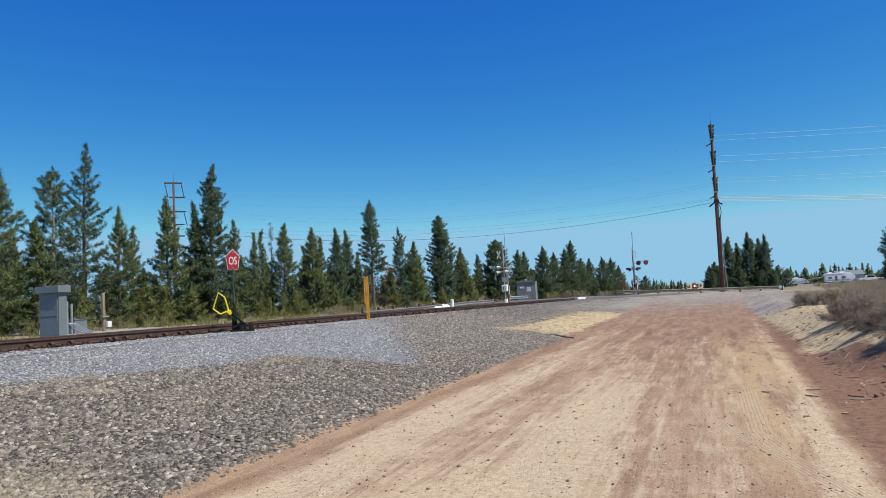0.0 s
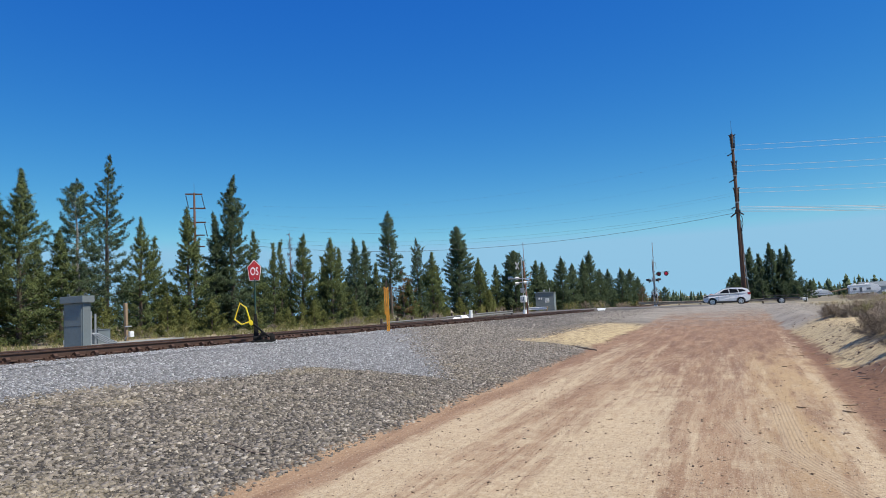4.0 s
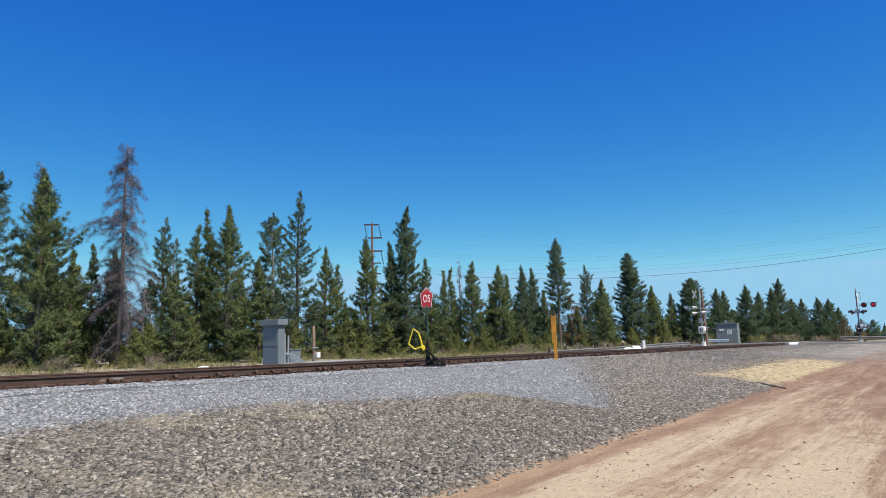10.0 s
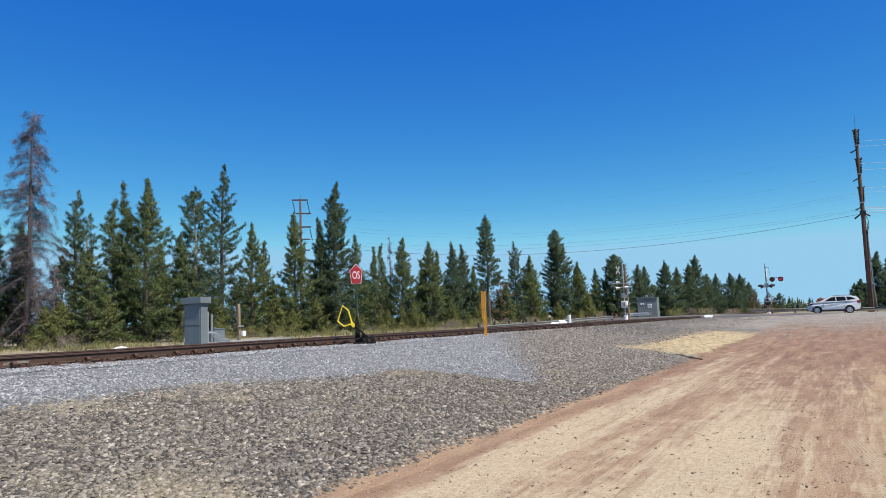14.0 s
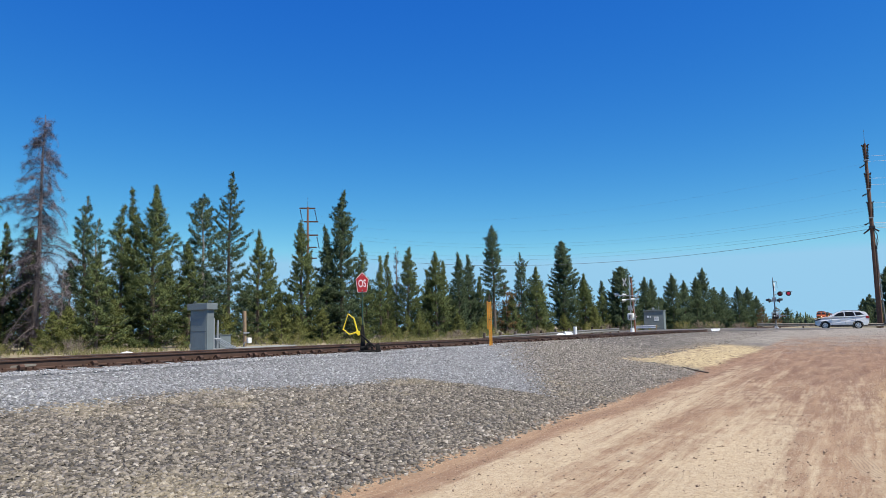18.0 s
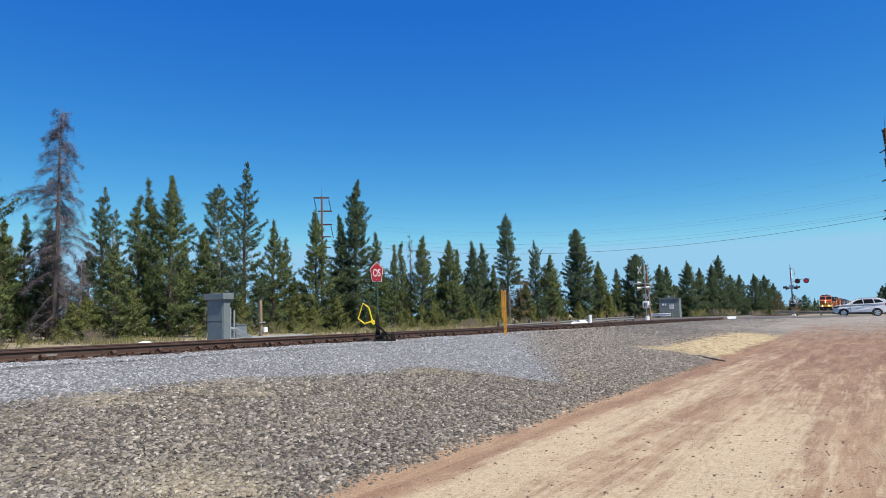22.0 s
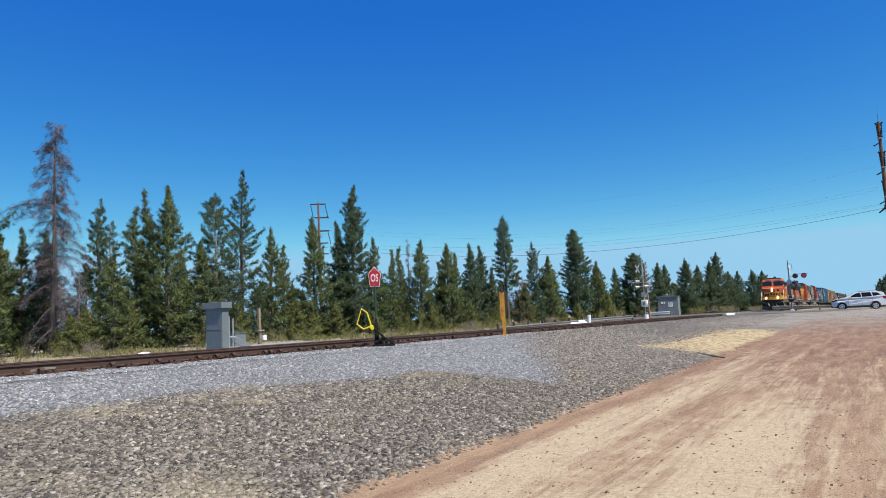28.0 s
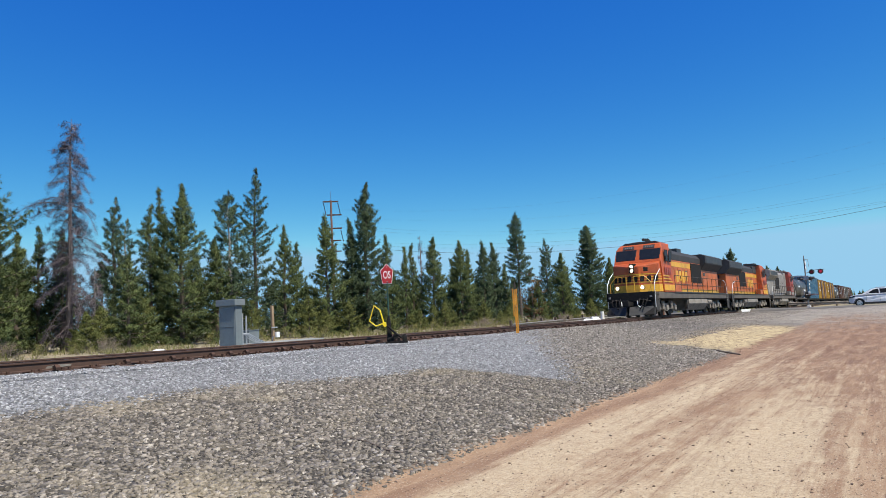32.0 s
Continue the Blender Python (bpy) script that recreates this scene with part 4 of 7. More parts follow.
FULL = "dense green lodgepole pine, branched to the ground"
NARROW = "green lodgepole pine with a narrow ragged crown"
THIN = "slender pine with a thin crown and a bare pale trunk"
KINDS = {
    "full": dict(bare=0.03, taper=0.86, whorl=0.32, limbs=6, label=FULL),
    "narrow": dict(bare=0.06, taper=0.88, whorl=0.34, limbs=5, gap=0.06, label=NARROW),
    "thin": dict(bare=0.3, taper=0.7, whorl=0.4, limbs=4, gap=0.18, needles="needles_dark", bark="bark_grey", label=THIN, stubs=30),
    "open": dict(bare=0.12, taper=0.72, whorl=0.46, limbs=5, gap=0.16, needles="needles_dark", lift=0.1, label="tall pine with an open, layered crown", stubs=26),
    "round": dict(bare=0.2, taper=0.42, whorl=0.36, limbs=5, gap=0.08, needles="needles_dark", bark="bark_grey", label="broad-topped pine with a rounded dark crown", stubs=40),
    "dark": dict(bare=0.05, taper=0.82, whorl=0.32, limbs=6, needles="needles_dark", label="tall dense dark green pine"),
    "column": dict(bare=0.08, taper=0.5, whorl=0.31, limbs=7, needles="needles_dark", label="tall dark pine with a columnar, round-topped crown"),
    "stem": dict(bare=0.34, taper=0.55, whorl=0.34, limbs=6, gap=0.03, needles="needles_dark", label="tall pine with a bare lower trunk", stubs=18),
}
seeds = itertools.count(101)


def grow(kind, x, y, h, wide, turn=0.0):
    """A pine of its own shape; the farther it stands, the coarser its tufts."""
    d = math.hypot(x, y)
    far = ramp(d, 45, 150)
    kw = dict(KINDS[kind], needles="needles_dark") if d > 105 else KINDS[kind]
    t = conifer(next(seeds), h, wide, tuft=0.165 + 0.13 * far, fine=1.0 - 0.5 * far, n=8 if d < 60 else 7, **kw)
    t.matrix_world = Matrix.Translation((x, y, ground_z(x, y))) @ Matrix.Rotation(turn, 4, "Z")
    return t


SHARED = {
    "young": conifer(16, 5, 1.35, 0.01, 0.75, 0.0, 0.3, 5, "needles_young", tuft=0.24, fine=0.6, label="young bright green pine"),
    "far_young": conifer(24, 5, 1.5, 0.02, 0.75, 0.0, 0.34, 5, "needles_dark", tuft=0.28, n=6, fine=0.42, label="young green pine in the far part of the wood"),
    "far_full": conifer(21, 10, 2.1, 0.02, 0.75, 0.0, 0.42, 5, "needles", tuft=0.36, n=6, fine=0.36, label="dense green pine in the far part of the wood"),
    "far_narrow": conifer(22, 10, 1.5, 0.08, 0.75, 0.1, 0.42, 5, "needles_dark", tuft=0.34, n=6, fine=0.38, label="narrow green pine in the far part of the wood"),
    "far_dark": conifer(23, 12, 2.0, 0.06, 0.6, 0.05, 0.46, 5, "needles_dark", tuft=0.38, n=6, fine=0.36, label="dark green pine in the far part of the wood"),
    "rusty": conifer(19, 6, 1.3, 0.1, 0.6, 0.2, 0.4, 5, "needles_rusty", "bark_grey", tuft=0.22, fine=0.5, label="dying pine with rust-brown needles"),
}
used_trees = set()


def plant(kind, x, y, h, wide=1.0, turn=0.0):
    """One of the shared pines, h metres tall."""
    proto = SHARED[kind]
    m = Matrix.Translation((x, y, ground_z(x, y))) @ Matrix.Rotation(turn, 4, "Z")
    if kind in used_trees:
        t = copy_thing(proto, m)
    else:
        t = proto
        t.matrix_world = m
        used_trees.add(kind)
    k = h / proto["height"]
    t.scale = (k * wide, k * wide, k)
    return t


def woods():
    rng = random.Random(21)
    # the front rows along the track: kind, x, y, height, crown radius
    near = [("thin", -38, 12.3, 10.2, 1.5), ("full", -36, 13.7, 10.3, 1.95), ("narrow", -42, 18.9, 7.6, 0.85), ("narrow", -41, 17.3, 6.9, 0.9),
            ("open", -38, 21.3, 9.0, 1.15), ("thin", -38.5, 22.3, 7.8, 0.9), ("narrow", -39, 24.2, 9.0, 1.2), ("narrow", -39, 25.0, 10.2, 1.1),
            ("full", -37, 25.1, 10.2, 1.8), ("full", -35.6, 26.6, 6.6, 1.2), ("round", -36, 28.0, 9.9, 1.4), ("narrow", -35, 20.4, 5.2, 1.2), ("narrow", -42, 20.3, 7.4, 1.1), ("narrow", -41.5, 16.1, 8.2, 1.2), ("full", -43, 18.3, 6.2, 1.3), ("narrow", -39.5, 15.2, 7.0, 1.2)]
    mid = [("open", -38, 31.7, 12.5, 1.5), ("narrow", -38, 34.4, 8.5, 1.3), ("narrow", -39, 36.6, 7.4, 1.2), ("full", -37, 37.9, 9.6, 1.5),
           ("dark", -39, 43, 10.0, 1.15), ("dark", -38, 43.9, 13.3, 1.8), ("narrow", -40, 49.1, 9.2, 1.2), ("narrow", -42, 54.5, 8.5, 0.95),
           ("narrow", -44, 58.3, 9.4, 1.0), ("full", -40, 56.6, 9.6, 1.6), ("narrow", -42, 63.2, 7.6, 0.9), ("full", -40, 61.9, 9.5, 1.8)]
    mid2 = [("narrow", -44, 70, 9.4, 0.95), ("dark", -40, 66.9, 9.9, 1.35), ("dark", -41, 71, 10.1, 1.35), ("narrow", -42, 75.5, 7.6, 1.1),
            ("stem", -38, 71.9, 13.6, 1.3), ("open", -40, 84, 11.4, 1.6), ("full", -38, 84.3, 9.2, 1.8), ("column", -38, 94, 14.0, 2.0),
            ("full", -36, 97.5, 9.0, 1.7), ("narrow", -40, 117.8, 9.2, 1.5), ("column", -34, 110, 10.9, 2.5), ("full", -38, 138.6, 11.0, 2.1)]
    far = [("full", -38, 143.8, 10.8, 2.1), ("dark", -36, 153.6, 12.6, 2.7), ("dark", -36, 165.6, 11.6, 2.2), ("dark", -34, 168.8, 12.6, 2.4),
           ("dark", -34, 176.2, 15.2, 2.8), ("full", -32, 180, 10.4, 2.6), ("full", -32, 194, 11.0, 2.4), ("full", -30, 205, 11.8, 2.8),
           ("full", -28, 209, 11.4, 2.9), ("full", -26.5, 214, 9.0, 2.4)]
    right = [("full", 0.0, 170, 5.6, 1.5), ("full", 1.2, 165, 6.3, 1.8), ("full", 4.0, 150, 11.0, 1.9), ("full", 5.8, 153, 9.8, 1.9),
             ("dark", 7.9, 150, 11.7, 2.0), ("full", 9.7, 152, 10.3, 1.9), ("dark", 10.8, 150, 10.9, 1.5), ("dark", 21.1, 95, 8.2, 1.6)]
    for rows in (near, mid, mid2, far, right):
        for kind, x, y, h, wide in rows:
            grow(kind, x, y, h, wide, rng.uniform(0, 6.28))
    DEAD = "dead pine hung with bare reddish-grey twigs"
    for seed, x, y, h, wide, limbs, long_limb in ((17, -38, 18.75, 13.2, 2.35, 5, (8.1, math.atan2(-0.9, -0.44), 2.7)), (18, -37.5, 14.0, 10.9, 1.0, 3, None),
                                                  (20, -42, 57.3, 9.9, 0.75, 2, None), (25, -37, 19.6, 4.6, 1.2, 3, None)):
        t = dead_pine(seed, h, wide, limbs=limbs, long_limb=long_limb, label=DEAD if seed == 17 else "thin dead grey pine with broken twigs",
                      bark="bark_dead" if seed == 17 else "bark_grey")
        t.matrix_world = Matrix.Translation((x, y, ground_z(x, y)))
    for x, y, h in ((-38, 75.2, 6.4), (-22, 186, 5.2), (-21, 212, 5.6), (-20.5, 200, 4.4)):
        plant("rusty", x, y, h, 1.2, rng.uniform(0, 6.28))
    plant("young", -34, 96.3, 4.0, 1.0)
    plant("far_young", 13.0, 150, 4.4, 1.1)
    plant("far_young", -19.5, 225, 5.5, 1.2)
    # younger growth behind and between
    rng = random.Random(22)
    for k in range(46):
        y = 6 + 112 * k / 46 + rng.uniform(-1, 1)
        plant(rng.choice(("far_young", "far_narrow", "far_narrow")), -43 - rng.random() ** 1.5 * 9 - 0.03 * y, y, rng.uniform(3.4, 6.6), rng.uniform(1.0, 1.35), rng.uniform(0, 6.28))
    for k in range(72):
        y = 6 + 108 * ((k + rng.random()) / 72) ** 1.3
        plant("young", -34.4 - rng.random() * 5, y, rng.uniform(0.8, 2.9), rng.uniform(1.0, 1.4), rng.uniform(0, 6.28))
    for k in range(26):
        y = 112 + 110 * (k + rng.random()) / 26
        plant(rng.choice(("far_young", "far_narrow", "far_full")), -38 + 0.05 * (y - 112) - rng.random() * 8, y, rng.uniform(4, 8), 1.1, rng.uniform(0, 6.28))
    for k in range(44):
        az = radians(17 + 63 * (k + rng.random()) / 44)
        d = rng.uniform(70, 130) if az > 0.42 else rng.uniform(110, 150)
        plant(rng.choice(("far_narrow", "far_dark", "far_narrow", "far_full")), -math.sin(az) * d, math.cos(az) * d, d * rng.uniform(0.035, 0.075), rng.uniform(1.0, 1.35), rng.uniform(0, 6.28))
    for k in range(14):
        plant("far_young", 0.5 + 14.5 * (k + rng.random()) / 14, 148 + rng.uniform(-4, 8), rng.uniform(2.5, 5), 1.1, rng.uniform(0, 6.28))


woods()


def far_woods():
    """The wooded skyline beyond the crossing, as one object: every tree a stack of ragged tiers."""
    r = np.random.RandomState(33)
    tris, normals = [], []
    tiers, sides = 11, 8
    for k in range(2900):
        az = radians(r.uniform(-40, 16))
        d = r.uniform(330, 620) if az < -0.06 else r.uniform(400, 900)
        if k % 6 == 0:
            d = r.uniform(920, 1150)                # placed to close the skyline gap seen over the track
        x, y = -math.sin(az) * d, math.cos(az) * d
        if d < 900 and abs(x - RAIL_X) < 9:
            continue
        h = r.uniform(2.5, 6.0) if k % 5 else r.uniform(5, 10.5)
        wide = h * r.uniform(0.15, 0.3)
        base = np.array((x, y, ground_z(x, y)))
        for j in range(tiers):
            f = j / tiers
            a = r.rand() * 6.28 + np.arange(sides) * 6.283 / sides + r.normal(0, 0.2, sides)
            rad = wide * (1.04 - f) ** 0.65 * r.choice((0.25, 0.6, 0.9, 1.25), sides)
            rim = np.stack([np.cos(a) * rad, np.sin(a) * rad, h * (0.05 + 0.86 * f) + r.normal(0, 0.05 * h, sides)], 1)
            tip = np.array((0.0, 0.0, h * min(1.0, 0.05 + 0.86 * f + 0.15)))
            q = np.roll(rim, -1, 0)
            tris.append(base + np.stack([rim, q, np.tile(tip, (sides, 1))], 1))
            normals.append(unit((rim + q) * (1, 1, 0) / wide + np.array((0, 0, 0.7)) + r.normal(0, 0.2, (sides, 3))))
    ob = new("distant_woods", mesh_of_tris("distant_woods", np.concatenate(tris), "needles_dark", np.concatenate(normals)))
    tagged(ob, "distant dark pine woods on the skyline", "woods", kind="stuff")


far_woods()


# ---- brush and grass ----
def shrub(seed, material, label, h=0.85, stems=30, twigs=5):
    """A low dome of fine forked twigs."""
    rng = random.Random(seed)
    t = thing("sagebrush", Matrix.Identity(4), label, "shrub", "shrubs on the bank")
    bm, at, way, nor = B(), [], [], []
    for k in range(stems):
        az, el = rng.uniform(0, 6.28), rng.uniform(0.15, 1.45)
        L = h * rng.uniform(0.65, 1.1)
        d = Vector((math.cos(az) * math.cos(el), math.sin(az) * math.cos(el), math.sin(el)))
        p0 = Vector((math.cos(az), math.sin(az), 0)) * 0.15 * rng.random() + Vector((0, 0, -0.05))
        p1 = p0 + d * L
        cyl(bm, p0, p1, 0.008, 0.002, 3)
        for j in range(twigs):
            q = p0.lerp(p1, rng.uniform(0.3, 1))
            e = (d + Vector((rng.gauss(0, 0.5), rng.gauss(0, 0.5), rng.gauss(0.25, 0.4)))).normalized()
            for m in (0.1, 0.2, 0.3):
                at.append(q + e * h * m), way.append(e), nor.append((d + Vector((0, 0, 0.6))).normalized())
    r = np.random.RandomState(seed)
    tris, normals = tufts(r, np.array(at), np.array(way), np.array(nor), 11, h * 0.19, 0.0062 * h, 0.65)
    part("woody_base", bm, "bark_grey", t)["kind"] = "stuff"
    ob = new("foliage", mesh_of_tris("foliage", tris, material, normals))
    ob.parent, ob["kind"] = t, "stuff"
    return t


def brush():
    rng = random.Random(44)
    DRY, OLIVE = "grey-brown leafless sagebrush on the sandy bank", "olive green brush on the sandy bank"
    protos = [shrub(1, "sage", DRY, 0.85, 54, 7), shrub(2, "sage", DRY, 0.9, 54, 7), shrub(3, "sage_green", OLIVE, 0.8, 40, 6),
              shrub(5, "sage", DRY, 0.8, 14, 4), shrub(6, "sage_green", OLIVE, 0.8, 14, 4)]
    first = set()

    def put(k, x, y, s, broad=1.35):
        m = Matrix.Translation((x, y, ground_z(x, y))) @ Matrix.Rotation(rng.uniform(0, 6.28), 4, "Z")
        t = copy_thing(protos[k], m) if k in first else protos[k]
        if k not in first:
            t.matrix_world = m
            first.add(k)
        t.scale = (s * broad, s * broad, s)
    # the large bushes at the bank's edge: x, y, size
    for x, y, s in ((2.95, 18.0, 0.62), (3.4, 17.2, 0.66), (2.85, 15.0, 0.46), (3.25, 14.6, 0.52), (2.9, 13.1, 0.42), (3.7, 19.6, 0.6), (3.8, 16.0, 0.6),
                    (4.3, 20.6, 0.6), (4.5, 18.4, 0.6), (4.3, 14.0, 0.6), (4.1, 23.6, 0.5), (5.2, 23.5, 0.6), (5.4, 21.4, 0.6),
                    (3.3, 28.4, 0.55), (3.9, 27.4, 0.62), (4.8, 27.5, 0.6), (3.6, 31.0, 0.5), (4.6, 30.5, 0.55), (5.8, 30.0, 0.6)):
        put(rng.choice((0, 1)), x, y, s, 1.0)
        put(rng.choice((0, 1, 3, 2)), x + rng.uniform(0.35, 0.8), y + rng.uniform(-0.6, 0.6), s * rng.uniform(0.6, 0.95), 1.0)
    spots = [(4.6 + rng.random() ** 1.2 * 7, 14 + 18 * rng.random()) for _ in range(50)]
    spots += [(rng.uniform(0.13 * y + 1.6, 0.13 * y + 12), y) for y in (30 + 34 * rng.random() for _ in range(70))]
    spots += [(rng.uniform(0.13, 0.27) * y, y) for y in (62 + 90 * rng.random() for _ in range(70))]
    spots += [(rng.uniform(-36, -21), rng.uniform(8, 100)) for _ in range(24)]
    spots += [(rng.uniform(-36, -33), rng.uniform(10, 110)) for _ in range(34)] + [(-36 + 0.09 * (y - 100) + rng.uniform(-2, 2), y) for y in range(100, 215, 5)]
    for x, y in spots:
        near = x > 0 and y < 32
        k = rng.choice((0, 1, 2)) if near else rng.choice((3, 3, 3, 4)) if x > 0 else rng.choice((4, 3, 4))
        put(k, x, y, rng.uniform(0.7, 1.2) * (0.6 if near else 0.75 if x > 0 else 0.85 if y < 90 else 1.9))


brush()


def grass(name, count, area, h, material, label, seed):
    rng = random.Random(seed)
    tris = []
    x0, x1, y0, y1 = area
    for _ in range(count):
        x, y = rng.uniform(x0, x1), rng.uniform(y0, y1)
        if noise.noise((x * 0.25, y * 0.25, seed)) < -0.05:
            continue
        blades(rng, Vector((x, y, ground_z(x, y) + 0.02)), Vector((0, 0, 1.6)), 5, h, h * 0.09, tris)
    tagged(new(name, mesh_of_tris(name, tris, material)), label, "grass", kind="stuff")


grass("dry_grass", 9500, (-39, -19, 4, 110), 0.17, "straw", "tufts of dry yellow grass below the pines", 1)
grass("green_grass", 4200, (-36, -24, 4, 105), 0.34, "sage_green", "olive green undergrowth below the pines", 2)
grass("bank_grass", 1500, (5.5, 14, 9, 60), 0.28, "straw", "dry grass among the brush", 3)


# ---- trackside equipment ----
def text_mesh(text, size, depth):
    cu = bpy.data.curves.new("letters", "FONT")
    cu.offset = size * 0.006
    cu.body, cu.size, cu.extrude, cu.align_x, cu.align_y = text, size, depth, "CENTER", "CENTER"
    ob = bpy.data.objects.new("letters", cu)
    scene.collection.objects.link(ob)
    bpy.context.view_layer.update()
    me = bpy.data.meshes.new_from_object(ob)
    bpy.data.objects.remove(ob)
    return me


def switch_stand():
    """Stands beside the near rail; local x runs to the viewer's right, local y away."""
    t = thing("switch_stand", pose(-12.1, 14.85, 1.0, 0, 0, 38), "switch stand with red OS target sign and yellow lever", "switch stand")
    bm = B()
    cyl(bm, (0, 0, 0.35), (0, 0, 1.72), 0.022, 0.022, 10)
    part("post", bm, "green", t, "dark green painted post")
    bm = B()
    prism(bm, [(-0.135, 1.64), (0.135, 1.64), (0.185, 2.02), (0.0, 2.22), (-0.185, 2.02)], "y", -0.012, 0.0, 0.004)
    s = part("target_sign", bm, "white", t, "white-edged red pentagonal target")
    bm = B()
    prism(bm, [(-0.124, 1.652), (0.124, 1.652), (0.172, 2.014), (0.0, 2.202), (-0.172, 2.014)], "y", -0.0165, -0.0125)
    part("sign_face", bm, "signred", s)
    me = text_mesh("OS", 0.25, 0.002)
    me.materials.append(M["white"])
    ob = new("letters", me)
    ob.parent, ob.matrix_world = s, t.matrix_world @ pose(0, -0.019, 1.885, 90, 0, 0) @ Matrix.Diagonal((0.70, 1.22, 1, 1))
    bm = B()
    for x, z in ((0, 1.7), (0, 2.12)):
        cyl(bm, (x, -0.022, z), (x, 0.006, z), 0.012, 0.012, 8)
    part("bolts", bm, "galv", s)
    bm = B()
    prism(bm, [(-0.07, 0.05), (0.08, 0.05), (0.045, 0.62), (0.03, 0.66), (-0.03, 0.66), (-0.045, 0.6)], "y", -0.05, 0.05, 0.012)
    cyl(bm, (0, 0, 0.6), (0, 0, 0.72), 0.035, 0.03, 10)
    part("stand_body", bm, "blackiron", t)
    bm = B()
    box(bm, -0.12, 0.52, -0.1, 0.1, -0.06, 0.0, 0.015)
    box(bm, -0.08, 0.15, -0.1, 0.1, 0.0, 0.11, 0.04)
    box(bm, 0.22, 0.3, -0.1, 0.08, -0.02, 0.09, 0.03)
    box(bm, 0.36, 0.5, -0.11, 0.11, -0.02, 0.15, 0.05)
    tube(bm, [(0.0, -0.12, 0.06), (0.2, -0.14, 0.2), (0.32, -0.1, 0.12), (0.45, -0.05, 0.17)], 0.025, 6)
    cyl(bm, (0.18, -0.13, 0.14), (0.18, 0.13, 0.14), 0.08, 0.08, 12)
    part("base", bm, "blackiron", t)
    bm = B()
    tube(bm, [(0.36, -0.1, 0.08), (0.18, -0.12, 0.22), (-0.02, -0.14, 0.42), (-0.12, -0.15, 0.5)], 0.028, 8)
    part("lever_arm", bm, "blackiron", t)
    bm = B()
    loop = [(-0.14, 0.52), (-0.36, 0.45), (-0.54, 0.60), (-0.40, 1.03), (-0.24, 0.90), (-0.14, 0.52)]
    tube(bm, [(x, -0.15, z) for x, z in loop], 0.022, 8)
    prism(bm, [(-0.2, 0.5), (-0.12, 0.4), (-0.06, 0.44), (-0.08, 0.54), (-0.16, 0.57)], "y", -0.18, -0.12, 0.012)
    part("lever_handle", bm, "yellow", t, "bright yellow bent lever loop")
    bm = B()
    tube(bm, [(0.62, 0, 0.03), (1.25, 0.05, 0.03)], 0.02, 6)
    part("connecting_rod", bm, "rust", t)
    part("tie_block", box(B(), -0.7, -0.2, 0.1, 0.35, -0.02, 0.05, 0.01), "rust", t)


def marker_post():
    z0 = ground_z(-11.5, 21.3)
    t = thing("marker_post", pose(-11.5, 21.35, z0, 0, 0, 28), "orange-yellow steel marker post with tools strapped on", "post")
    bm = B()
    prism(bm, [(-0.03, -0.03), (0.03, -0.03), (0.03, 0.03), (0.018, 0.03), (0.018, -0.015), (-0.018, -0.015), (-0.018, 0.03), (-0.03, 0.03)], "z", -0.3, 1.58)
    part("channel_post", bm, "marker", t)
    bm = B()
    box(bm, 0.04, 0.082, -0.035, 0.02, 0.0, 1.6, 0.006)
    part("side_stake", bm, "marker", t)
    bm = B()
    box(bm, -0.085, -0.045, -0.03, 0.0, 0.62, 1.62, 0.004)
    part("hung_bar", bm, "marker", t)
    bm = B()
    box(bm, -0.11, 0.0, -0.03, -0.01, 1.52, 1.56, 0.004)
    box(bm, 0.03, 0.12, -0.03, -0.01, 1.46, 1.5, 0.004)
    box(bm, -0.12, -0.10, -0.05, 0.01, 1.5, 1.64, 0.004)
    box(bm, 0.105, 0.125, -0.05, 0.01, 1.44, 1.66, 0.004)
    part("bracket", bm, "rust", t)
    bm = B()
    cyl(bm, (0.02, 0.02, 1.5), (0.015, 0.03, 1.86), 0.035, 0.02, 8)
    box(bm, -0.02, 0.05, -0.01, 0.06, 1.62, 1.78, 0.01)
    part("dark_tip", bm, "iron", t)
    for z in (0.22, 0.95):
        part("bolt", cyl(B(), (0, -0.045, z), (0, -0.028, z), 0.015, 0.015, 8), "rust", t)


